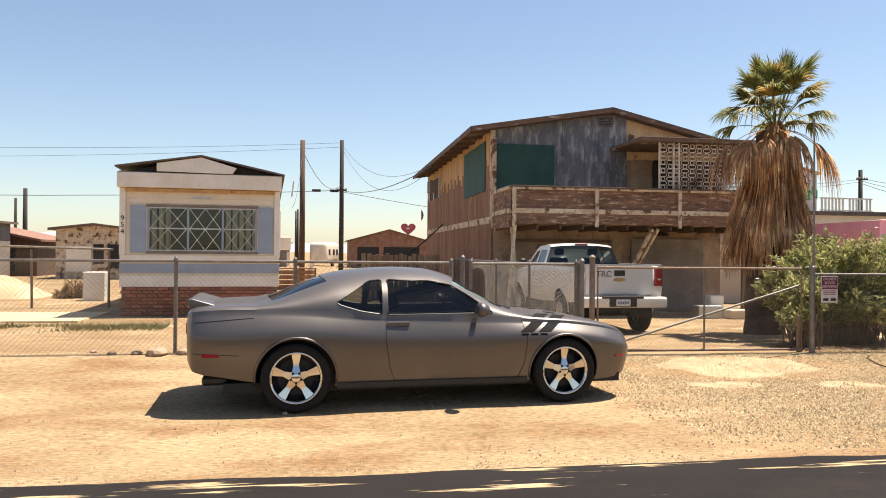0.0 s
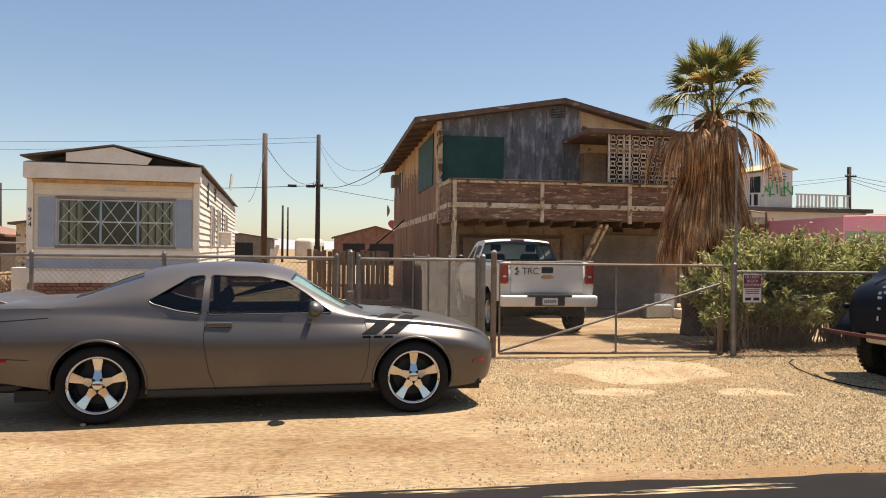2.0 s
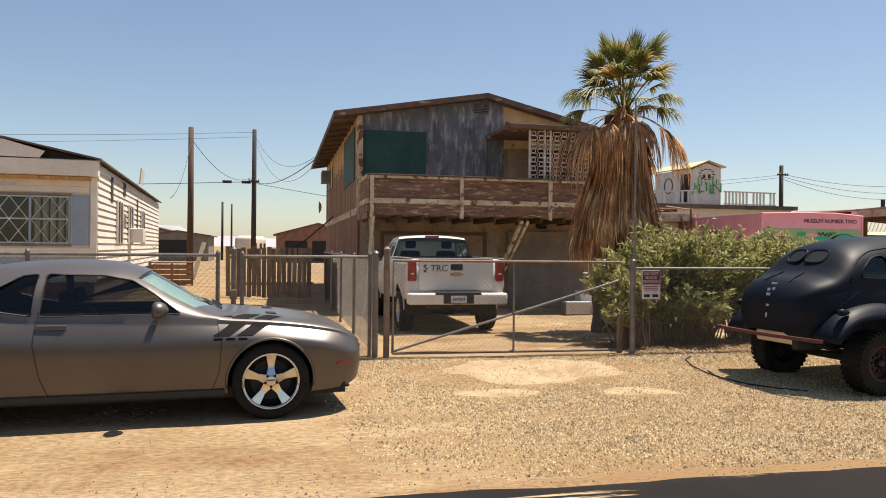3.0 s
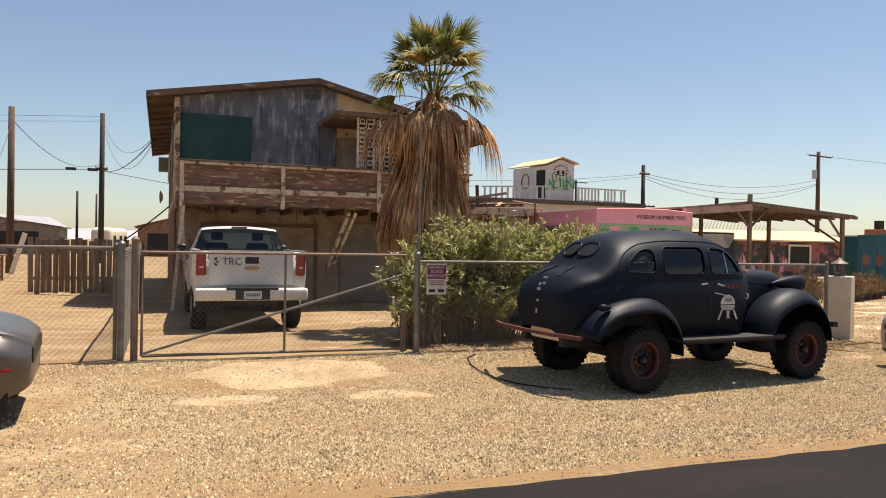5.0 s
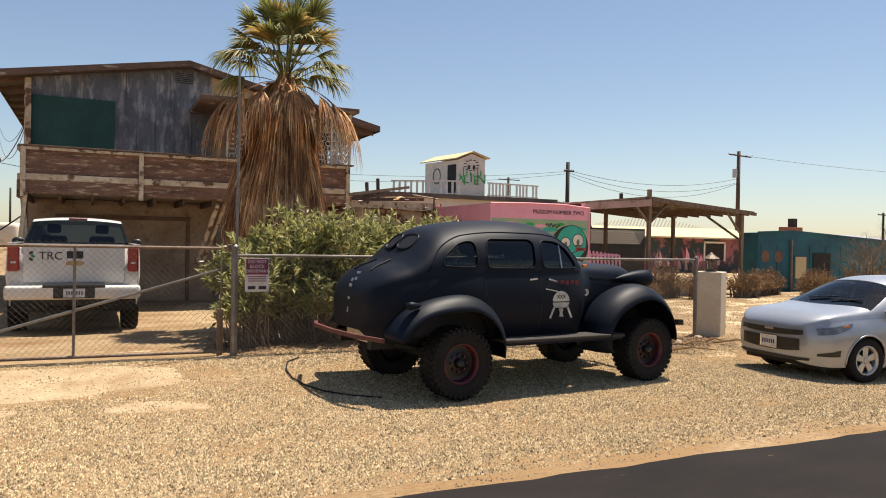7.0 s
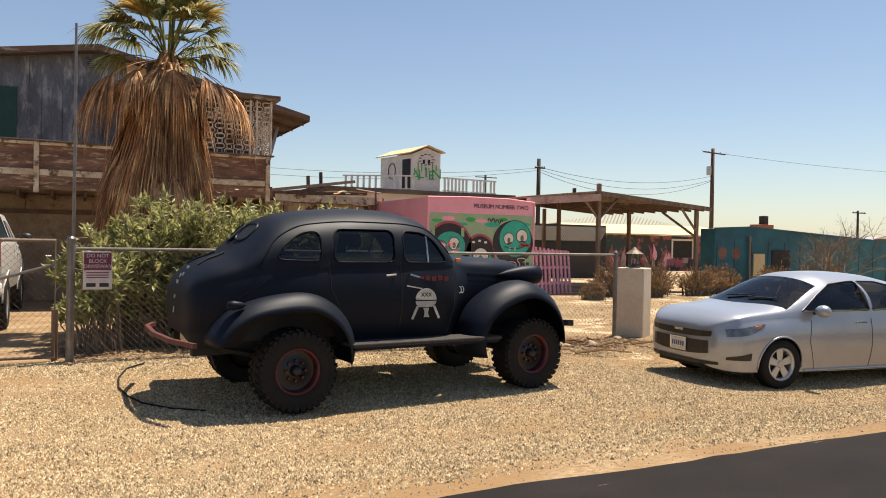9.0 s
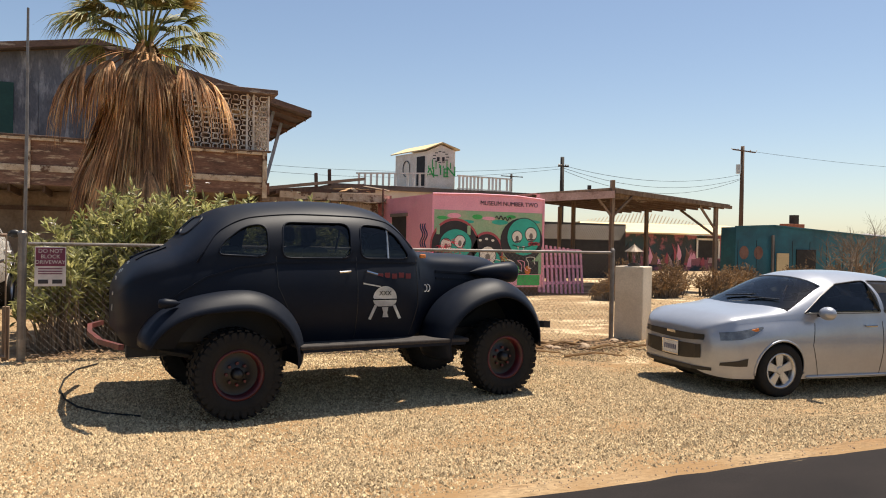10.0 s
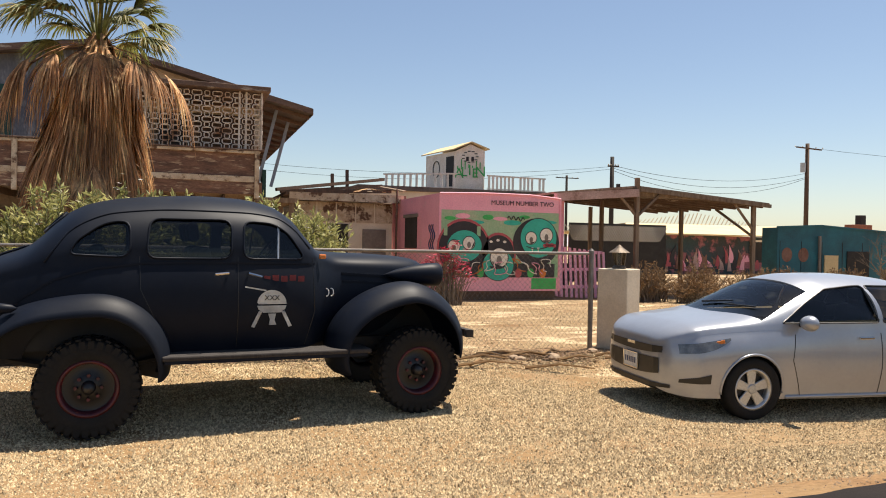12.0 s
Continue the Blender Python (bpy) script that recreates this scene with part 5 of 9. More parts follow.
# ---- old lifted sedan ----
def arch_fender(cx, cz, yc, hw, rho, bulge, a0, a1, side):
    """A pontoon fender: rho(angle) is the lip's radius, swollen outward by bulge."""
    bm = bmesh.new()
    rows = []
    n = 44
    for i in range(n + 1):
        a = a0 + (a1 - a0) * i / n
        r = rho(a)
        row = []
        for k in range(15):
            s = k / 14 * 2 - 1
            b = bulge * (1 - abs(s) ** 2.6) * (0.35 + 0.65 * math.sin(math.pi * i / n) ** 0.5)
            row.append(bm.verts.new((cx + (r + b) * math.cos(radians(a)), side * (yc + hw * s), cz + (r + b) * math.sin(radians(a)))))
        rows.append(row)
    for p, q in zip(rows, rows[1:]):
        for k in range(14):
            bm.faces.new((p[k], p[k + 1], q[k + 1], q[k]))
    bmesh.ops.recalc_face_normals(bm, faces=bm.faces[:])
    bmesh.ops.solidify(bm, geom=bm.faces[:], thickness=0.012)
    return bm


def build_sedan():
    c = thing("vintage_sedan", (11.63, 9.36, -0.065), 5.0, "lifted vintage four-door sedan in flat black on muddy off-road tyres", "car")
    B = "flat_black"
    RX, R = 1.39, 0.385
    sh = Shell([
        (-2.32, 0.72, 0.30, 1.0, 0.40, 1.06, 0.37, 1.12), (-2.28, 0.65, 0.43, 0.99, 0.54, 1.11, 0.50, 1.22), (-2.20, 0.61, 0.52, 0.98, 0.62, 1.16, 0.58, 1.325), (-2.10, 0.60, 0.57, 0.98, 0.68, 1.20, 0.64, 1.395), (-1.98, 0.60, 0.62, 0.99, 0.73, 1.24, 0.685, 1.44), (-1.88, 0.60, 0.64, 1.0, 0.755, 1.27, 0.71, 1.485), (-1.78, 0.60, 0.66, 1.0, 0.775, 1.30, 0.73, 1.57),
        (-1.66, 0.605, 0.68, 1.01, 0.79, 1.325, 0.745, 1.70), (-1.54, 0.61, 0.69, 1.01, 0.80, 1.34, 0.752, 1.80), (-1.40, 0.615, 0.70, 1.02, 0.81, 1.35, 0.757, 1.865), (-1.15, 0.615, 0.715, 1.02, 0.82, 1.36, 0.765, 1.92), (-0.85, 0.61, 0.72, 1.02, 0.82, 1.36, 0.765, 1.95), (-0.5, 0.61, 0.72, 1.02, 0.82, 1.36, 0.765, 1.968),
        (-0.2, 0.61, 0.72, 1.02, 0.82, 1.36, 0.76, 1.958), (0.10, 0.61, 0.72, 1.02, 0.81, 1.36, 0.75, 1.905), (0.28, 0.615, 0.70, 1.02, 0.79, 1.36, 0.73, 1.80), (0.42, 0.62, 0.67, 1.02, 0.75, 1.365, 0.70, 1.63),
        (0.53, 0.64, 0.57, 1.05, 0.66, 1.37, 0.60, 1.50), (0.70, 0.66, 0.44, 1.08, 0.55, 1.31, 0.51, 1.47), (1.2, 0.68, 0.36, 1.08, 0.46, 1.28, 0.43, 1.45), (1.55, 0.72, 0.26, 1.06, 0.36, 1.25, 0.33, 1.42), (1.72, 0.78, 0.18, 1.05, 0.26, 1.20, 0.23, 1.36), (1.78, 0.84, 0.10, 1.04, 0.16, 1.14, 0.14, 1.27)], 2.5)
    wins = [rounded([(0.36, 1.405), (0.20, 1.64), (0.07, 1.72), (-0.19, 1.735), (-0.20, 1.405)], 0.09), rounded([(-0.30, 1.405), (-0.29, 1.74), (-0.95, 1.735), (-0.98, 1.405)], 0.09), rounded([(-1.10, 1.41), (-1.10, 1.715), (-1.30, 1.69), (-1.50, 1.54), (-1.55, 1.43)], 0.10)]
    screen = (0.47, 0.33, 0.56, 0.47, 0.05, 0.04)
    car_body("body", sh, [both_sides(wins, 0.5, 1.1), arch_disc(-RX, R + 0.10, 0.50, 0.47, 1.2), [prism(screen_plan(*screen), 1.45, 2.2, "z")]], M[B], c, "flat black rounded steel body")
    yb = sh.side
    for s in (-1, 1):
        for p in wins:
            part("side_window", pane_mesh(p, yb, s, 0.012), M["glass_dusty"], c, "dusty dark side window")
            part("window_trim", tb([(x, s * (yb(x, z) + 0.002), z) for x, z in p + p[:1]], 0.009, 6), M[B], c, smooth=True)
        part("vent_post", tb([(0.10, s * (yb(0.1, 1.405) - 0.004), 1.405), (0.12, s * (yb(0.12, 1.70) - 0.004), 1.70)], 0.010, 5), M["alum"], c)
        dr = curve_fn([(-1.72, 1.36), (-1.66, 1.46), (-1.52, 1.64), (-1.2, 1.775), (-0.7, 1.815), (-0.2, 1.81), (0.10, 1.775), (0.26, 1.68), (0.40, 1.50)])
        part("drip_rail", tb([(x, s * (yb(x, dr(x)) + 0.003), dr(x)) for x in (-1.72 + 2.12 * k / 40 for k in range(41))], 0.009, 6), M[B], c, "raised drip rail", True)
    part("windscreen", screen_glass(sh, *screen), M["glass_dark"], c, "two-part flat windscreen", True)
    part("screen_post", tb([(x, 0, sh.top(x, 0) + 0.002) for x in (0.54, 0.50, 0.46, 0.42, 0.38, 0.35)], 0.014, 6), M[B], c)
    for s in (-1, 1):
        w = part("rear_window", bx(-0.004, -0.13, -0.11, 0.004, 0.13, 0.11, 0.003), M["trim_black"], c, "small oval rear window")
        bm = bmesh.new()
        bmesh.ops.create_circle(bm, cap_ends=True, radius=1.0, segments=28)
        for v in bm.verts:
            v.co = Vector((0, math.copysign(abs(v.co.x) ** 0.7, v.co.x) * 0.145, math.copysign(abs(v.co.y) ** 0.7, v.co.y) * 0.11))
        old = w.data
        bm.to_mesh(old)
        bm.free()
        old.materials.clear()
        old.materials.append(M["trim_black"])
        w.matrix_basis = pose(-1.675, s * 0.17, sh.top(-1.675, 0.17) + 0.008, 0, 44, s * -8)
        ring = [(0, 0.15 * math.copysign(abs(math.cos(a)) ** 0.7, math.cos(a)), 0.115 * math.copysign(abs(math.sin(a)) ** 0.7, math.sin(a))) for a in (2 * math.pi * k / 28 for k in range(29))]
        part("window_trim", tb(ring, 0.012, 6), M[B], w)
    interior(c, -1.9, 0.45, 0.66, 0.66, 1.34)
    seats(c, (-0.15, -1.0), 0.95, 0.34, 0.8)
    part("steering_wheel", lathe(bmesh.new(), [(0.20 + 0.012 * math.cos(a), 0.012 * math.sin(a)) for a in (k * math.pi / 3 for k in range(6))], 24, "y", pose(0.18, 0.36, 1.42, 0, 0, 90) @ pose(0, 0, 0, 35, 0, 0), closed=True), M["seat"], c)
    for s in (-1, 1):
        fr = lambda a: 0.50 - 0.06 * max(0, math.cos(radians(a))) + 0.16 * max(0, -math.cos(radians(a))) ** 3
        part("front_fender", arch_fender(RX - 0.05, R + 0.14, 0.68, 0.33, fr, 0.18, 192, -4, s), M[B], c, "swollen front fender", True)
        rr = lambda a: 0.48 + 0.30 * max(0, -math.cos(radians(a))) ** 2.4 + 0.03 * max(0, math.cos(radians(a)))
        part("rear_fender", arch_fender(-RX, R + 0.09, 0.74, 0.28, rr, 0.17, 167, -6, s), M[B], c, "swollen rear fender", True)
        for cx, cz, f0, yin in ((RX - 0.05, R + 0.14, fr, 0.36), (-RX, R + 0.09, rr, 0.47)):
            bm = bmesh.new()
            arc = [(cx + (f0(a) + 0.05) * math.cos(radians(a)), s * yin, cz + (f0(a) + 0.05) * math.sin(radians(a))) for a in range(-12, 164, 6)]
            plate(bm, arc, (0, s * 0.02, 0))
            part("fender_apron", bm, M["dark"], c, "black inner fender apron")
        bm = bx(-0.86, -0.16, -0.02, 0.90, 0.16, 0.02, 0.012)
        part("running_board", bm, M["pole_dark"], c, "dusty running board").matrix_basis = pose(0.0, s * 0.84, 0.60)
        part("valance", bx(-0.84, -0.015, -0.035, 0.86, 0.015, 0.0), M[B], c).matrix_basis = pose(0.0, s * 0.98, 0.59)
        # teardrop headlamp
        bm = bmesh.new()
        lathe(bm, [(0.001, -0.42), (0.05, -0.30), (0.095, -0.12), (0.115, 0.05), (0.115, 0.14), (0.10, 0.16), (0.001, 0.17)], 24, "y", pose(1.60, s * 0.50, 1.26, 0, 0, -90))
        part("headlamp", bm, M[B], c, "teardrop headlamp pod", True)
        lamp = lathe(bmesh.new(), [(0.0, 0.04), (0.035, 0.03), (0.045, -0.02), (0.03, -0.10), (0.0, -0.14)], 14, "y", pose(-2.02, s * 0.90, 1.02, 0, 0, 90))
        part("tail_lamp", lamp, M[B], c, "small black bullet tail lamp", True)
        part("cowl_lamp", bx(-0.03, -0.02, -0.022, 0.035, 0.02, 0.022, 0.012), M["amber_lens"], c, "amber cowl lamp").matrix_basis = pose(0.52, s * 0.66, 1.43)
        for x, q in ((-0.16, 1), (-0.33, -1)):
            part("door_handle", tb([(x, s * (sh.side(x, 1.28) + 0.005), 1.28), (x, s * (sh.side(x, 1.28) + 0.045), 1.285), (x + q * 0.11, s * (sh.side(x, 1.27) + 0.045), 1.275 - 0.02 * (q > 0))], 0.011, 6), M["chrome"], c)
        cut_strips(c, sh, [[(-0.245, 1.42), (-0.245, 0.64)], [(0.42, 1.42), (0.44, 0.95), (0.36, 0.64)], [(-1.03, 1.42), (-1.02, 1.15), (-0.88, 0.85)]], s, w=0.004)
        part("belt_moulding", sh.strip([(0.44, 1.365), (0.0, 1.372), (-0.6, 1.372), (-1.0, 1.362), (-1.35, 1.32), (-1.65, 1.23), (-1.88, 1.08), (-2.05, 0.9)], 0.012, s), M[B], c, "raised belt moulding")
        part("belt_moulding", sh.strip([(0.75, 1.27), (1.55, 1.22)], 0.016, s), M[B], c)
        part("belt_moulding", sh.strip([(0.75, 1.20), (1.5, 1.16)], 0.012, s), M[B], c)
        for x in (-RX, RX):
            build_wheel(c, "wheel", x, s * 0.80, R, 0.29, 0.215, "lug", s)
    # painted kettle figure on the doors
    for s in (-1, 1):
        dec = thing("door_figure")
        dec.parent = c
        dec.matrix_basis = pose(0.04, s * (sh.side(0.04, 0.98) + 0.006), 1.0, 0, 0, 0 if s < 0 else 180)
        dec.scale = (0.82, 0.82, 0.82)
        tagged(dec, "white painted kettle grill figure")
        bm = bmesh.new()
        dome = [(0.155 * math.cos(a), 0, 0.02 + 0.15 * math.sin(a)) for a in (math.pi * k / 16 for k in range(17))]
        bm.faces.new([bm.verts.new(p) for p in dome])
        bowl = [(0.155, 0, 0.005), (-0.155, 0, 0.005), (-0.14, 0, -0.035), (-0.09, 0, -0.07), (0.09, 0, -0.07), (0.14, 0, -0.035)]
        bm.faces.new([bm.verts.new(p) for p in bowl])
        for sx in (-1, 1):
            bm.faces.new([bm.verts.new(p) for p in ((sx * 0.10, 0, -0.06), (sx * 0.135, 0, -0.05), (sx * 0.215, 0, -0.215), (sx * 0.18, 0, -0.225))])
        bm.faces.new([bm.verts.new(p) for p in ((-0.28, 0, 0.195), (-0.13, 0, 0.17), (-0.06, 0, 0.155), (-0.06, 0, 0.172), (-0.28, 0, 0.212))])
        bm.faces.new([bm.verts.new(p) for p in ((-0.04, 0, -0.08), (0.045, 0, -0.08), (0.03, 0, -0.15), (0.05, 0, -0.20), (-0.03, 0, -0.20), (-0.02, 0, -0.14))])
        bmesh.ops.solidify(bm, geom=bm.faces[:], thickness=0.003)
        part("figure", bm, M["decal_white"], dec)
        lettering("XXX", 0.075, M["stripe"], dec, pose(0, -0.006, 0.085, 90, 0, 0))
        for k in range(5):
            part("lettering_bar", bx(-0.028, -0.002, -0.025, 0.028, 0.002, 0.025), M["decal_red"], c, "faded red unreadable lettering").matrix_basis = pose(0.0 + 0.075 * k, s * (sh.side(0.1, 1.24) + 0.004), 1.235 + 0.008 * (k % 2))
        for k in (0, 1):
            ring = [(0.022 * math.cos(a), 0, 0.036 * math.sin(a)) for a in (2 * math.pi * i / 16 for i in range(17))]
            part("eye_mark", tb(ring, 0.006, 4), M["decal_white"], c, "small white painted ring").matrix_basis = pose(0.575 + 0.055 * k, s * (sh.side(0.58 + 0.055 * k, 1.10) + 0.004), 1.10, 0, 0, s * 22)
    # stickers and handle on the boot
    for y, z, w, h in ((0.0, 1.33, 0.10, 0.03), (-0.05, 1.26, 0.05, 0.04), (0.03, 1.25, 0.05, 0.04), (0.0, 1.19, 0.07, 0.035), (-0.02, 1.05, 0.05, 0.03), (0.0, 0.92, 0.03, 0.06)):
        xs = float(np.interp(z, [0.86, 1.12, 1.22, 1.325, 1.395], [-2.33, -2.325, -2.285, -2.205, -2.105]))
        part("sticker", bx(-0.004, -w / 2, -h / 2, 0.004, w / 2, h / 2, 0.002), M["alum"], c, "small worn pale sticker").matrix_basis = pose(xs, y, z, 0, 20 if z > 1.22 else 4, 0)
    for s in (-1, 1):
        part("hinge", tb([(x, s * y, sh.top(x, y) + 0.012) for x, y in ((-2.16, 0.22), (-2.06, 0.20), (-1.96, 0.19), (-1.90, 0.18))], 0.011, 6), M[B], c, "boot hinge")
    part("rear_bumper", tb([(-2.34, -0.95, 0.68), (-2.47, -0.6, 0.69), (-2.51, 0, 0.69), (-2.47, 0.6, 0.69), (-2.34, 0.95, 0.68)], 0.030, 4), M["bumper_rust"], c, "bent rusty red rear bumper")
    part("front_bumper", tb([(1.88, -0.98, 0.72), (2.04, -0.60, 0.68), (2.04, 0.60, 0.68), (1.88, 0.98, 0.72)], 0.05, 4), M["pole_dark"], c, "dark front bumper bar")
    for y in (-0.42, 0.42):
        part("frame_rail", bx(-2.25, y - 0.05, 0.52, 1.9, y + 0.05, 0.66), M["dark"], c, "black chassis rail")
        part("leaf_spring", tb([(-2.0, y * 1.2, 0.58), (-1.39, y * 1.2, 0.44), (-0.8, y * 1.2, 0.56)], 0.03, 6), M["dark"], c)
        part("leaf_spring", tb([(0.8, y * 1.2, 0.58), (1.39, y * 1.2, 0.44), (1.95, y * 1.2, 0.6)], 0.03, 6), M["dark"], c)
    for x in (-RX, RX):
        part("axle", tb([(x, -0.7, R), (x, 0.7, R)], 0.05, 8), M["dark"], c)
    part("fuel_tank", bx(-2.2, -0.35, 0.56, -1.85, 0.35, 0.74, 0.04), M["concrete"], c, "dusty pale fuel tank")


build_sedan()


# ---- silver saloon ----
def build_saloon():
    c = thing("saloon_car", (17.87, 8.72, -0.215), 174.0, "dusty silver compact saloon parked on gravel", "car")
    B = "silver"
    RX, R = 1.35, 0.315
    sh = Shell([
        (-2.36, 0.42, 0.60, 0.66, 0.68, 0.92, 0.62, 1.0, 3.0), (-2.25, 0.30, 0.74, 0.66, 0.80, 0.96, 0.72, 1.06, 3.0), (-1.95, 0.24, 0.82, 0.66, 0.87, 0.965, 0.79, 1.085, 2.7), (-1.72, 0.23, 0.83, 0.66, 0.885, 0.965, 0.81, 1.135, 2.4), (-1.35, 0.21, 0.83, 0.66, 0.895, 0.96, 0.835, 1.27, 2.2), (-1.0, 0.20, 0.83, 0.64, 0.895, 0.955, 0.845, 1.37, 2.2), (-0.6, 0.19, 0.83, 0.62, 0.89, 0.945, 0.85, 1.437, 2.25),
        (-0.1, 0.19, 0.83, 0.62, 0.89, 0.935, 0.85, 1.465, 2.3), (0.3, 0.19, 0.83, 0.62, 0.885, 0.925, 0.85, 1.455, 2.3), (0.64, 0.195, 0.83, 0.63, 0.887, 0.92, 0.845, 1.39, 2.25), (0.98, 0.20, 0.83, 0.64, 0.89, 0.91, 0.84, 1.225, 2.4), (1.27, 0.205, 0.83, 0.65, 0.893, 0.90, 0.83, 1.07, 2.8), (1.40, 0.21, 0.83, 0.66, 0.895, 0.89, 0.82, 1.03, 3.2),
        (1.65, 0.22, 0.83, 0.64, 0.89, 0.875, 0.815, 0.995, 3.4), (1.92, 0.23, 0.82, 0.60, 0.875, 0.85, 0.80, 0.955, 3.6), (2.04, 0.235, 0.74, 0.57, 0.80, 0.815, 0.735, 0.915, 3.6), (2.13, 0.25, 0.65, 0.55, 0.715, 0.78, 0.655, 0.87, 3.5), (2.19, 0.27, 0.55, 0.54, 0.615, 0.745, 0.56, 0.82, 3.4), (2.225, 0.31, 0.42, 0.53, 0.48, 0.70, 0.44, 0.765, 3.2)], 3.0)
    wins = [rounded([(1.0, 0.97), (0.68, 1.165), (0.36, 1.31), (0.0, 1.345), (-0.14, 1.35), (-0.16, 0.975)], 0.03, 3), rounded([(-0.22, 0.975), (-0.18, 1.35), (-0.55, 1.345), (-0.82, 1.285), (-0.86, 1.0)], 0.03, 3), rounded([(-0.91, 1.01), (-0.88, 1.265), (-1.18, 1.13), (-1.26, 1.05)], 0.03, 3)]
    screen, back = (1.21, 0.55, 0.79, 0.62, 0.16, 0.09), (-1.66, -1.0, 0.66, 0.52, -0.06, -0.04)
    car_body("body", sh, [both_sides(wins, 0.45, 1.2), arch_disc(-RX, R, 0.35, 0.5, 1.2) + arch_disc(RX, R, 0.35, 0.5, 1.2), [prism(screen_plan(*screen), 0.95, 2.0, "z"), prism(screen_plan(*back), 0.98, 2.0, "z")]], M[B], c, "silver painted body")
    yb = sh.side
    for s in (-1, 1):
        for p in wins:
            part("side_window", pane_mesh(p, yb, s, 0.012), M["glass_mid"], c, "tinted side window")
            part("window_trim", tb([(x, s * (yb(x, z) - 0.001), z) for x, z in p + p[:1]], 0.009, 5), M["trim_black"], c)
    part("windscreen", screen_glass(sh, *screen), M["glass_clear"], c, "clear windscreen", True)
    part("rear_window", screen_glass(sh, *back), M["glass_dark"], c, "", True)
    part("rear_view_mirror", bx(0.46, -0.11, 1.255, 0.50, 0.11, 1.315, 0.015), M["trim_black"], c)
    interior(c, -1.6, 1.05, 0.77, 0.28, 0.88)
    seats(c, (0.1,), 0.46)
    seats(c, (-0.68,), 0.42, 0.36, 0.75)
    part("dashboard", bx(0.60, -0.75, 0.62, 1.10, 0.75, 0.94, 0.05), M["dash_grey"], c)
    for s in (-1, 1):
        arch_lip(-RX, R, 0.35, sh, s, B, c)
        arch_lip(RX, R, 0.35, sh, s, B, c)
        cut_strips(c, sh, [[(0.86, 0.86), (0.90, 0.6), (0.80, 0.30), (0.78, 0.22)], [(-0.17, 0.87), (-0.18, 0.5), (-0.16, 0.22)], [(-1.02, 0.88), (-1.0, 0.72)]], s)
        part("sill", sh.strip([(-0.95, 0.215), (0.95, 0.22)], 0.022, s), M[B], c, "", True)
        for x in (0.02, -0.92):
            part("door_handle", bx(-0.09, -0.014, -0.014, 0.09, 0.014, 0.014, 0.008), M["chrome"], c).matrix_basis = pose(x, s * (sh.side(x, 0.82) + 0.015), 0.82)
        mirror_part(c, 0.78, s * 0.83, 0.985, B, s)
        for x in (-RX, RX):
            build_wheel(c, "wheel", x, s * 0.79, R, 0.205, 0.20, "cover", s)
        # swept headlamp
        bm = bmesh.new()
        rows = []
        for i in range(11):
            x = 2.10 - 0.50 * i / 10
            z1, z0 = 0.755 + 0.075 * i / 10, 0.665 + 0.045 * i / 10 + 0.10 * (i / 10) ** 3
            rows.append([bm.verts.new((x, s * (sh.side(x, z) + 0.008), z)) for z in (z0, (z0 + z1) / 2, z1)])
        for p, q in zip(rows, rows[1:]):
            for k in (0, 1):
                bm.faces.new((p[k], p[k + 1], q[k + 1], q[k]))
        bmesh.ops.recalc_face_normals(bm, faces=bm.faces[:])
        lamp = part("headlamp", bm, M["lamp_clear"], c, "swept clear headlamp", True)
        part("indicator", bx(-0.045, -0.005, -0.018, 0.045, 0.005, 0.016, 0.005), M["amber_lens"], lamp).matrix_basis = pose(1.72, s * (sh.side(1.72, 0.79) + 0.009), 0.79, 0, 14, -s * 14)
        bm = bmesh.new()
        rows = []
        for i in range(7):
            x = 2.10 - 0.28 * i / 6
            rows.append([bm.verts.new((x, s * (sh.side(x, z) + 0.007), z)) for z in (0.375, 0.40, 0.41 + 0.06 * i / 6)])
        for p, q in zip(rows, rows[1:]):
            for k in (0, 1):
                bm.faces.new((p[k], p[k + 1], q[k + 1], q[k]))
        bmesh.ops.recalc_face_normals(bm, faces=bm.faces[:])
        part("fog_recess", bm, M["trim_black"], c, "black fog lamp recess", True)
    # nose: grilles that follow the curved bumper
    for name, z0, z1, w, grow, lift in (("upper_grille", 0.625, 0.71, 0.58, 0.006, 0.03), ("lower_grille", 0.40, 0.585, 0.54, 0.008, 0.04), ("chin", 0.285, 0.335, 0.66, 0.014, 0.02)):
        bm = bmesh.new()
        rows = []
        for i in range(17):
            y = w * (i / 8 - 1)
            x = 2.285
            row = []
            for z in (z0 + lift * (y / w) ** 2, (z0 + z1) / 2 + lift * 0.6 * (y / w) ** 2, z1 + lift * 0.3 * (y / w) ** 2):
                xx = 2.225
                while xx > 1.5 and sh.side(xx, z) < abs(y):
                    xx -= 0.01
                row.append(bm.verts.new((xx + grow + 0.004, y, z)))
            rows.append(row)
        for p, q in zip(rows, rows[1:]):
            for k in (0, 1):
                bm.faces.new((p[k], q[k], q[k + 1], p[k + 1]))
        bmesh.ops.recalc_face_normals(bm, faces=bm.faces[:])
        part(name, bm, M["trim_black"], c, "black grille")
    part("badge", bx(2.2300, -0.085, 0.68, 2.2450, 0.085, 0.715, 0.004), M["chrome"], c, "plain chrome emblem")
    pl = part("number_plate", bx(2.2400, -0.155, 0.43, 2.2500, 0.155, 0.585, 0.004), M["plate_white"], c, "pale licence plate in a chrome frame")
    for k in range(6):
        part("plate_mark", bx(2.2505, -0.12 + 0.042 * k, 0.475, 2.2525, -0.095 + 0.042 * k, 0.535), M["plate_blue"], pl)
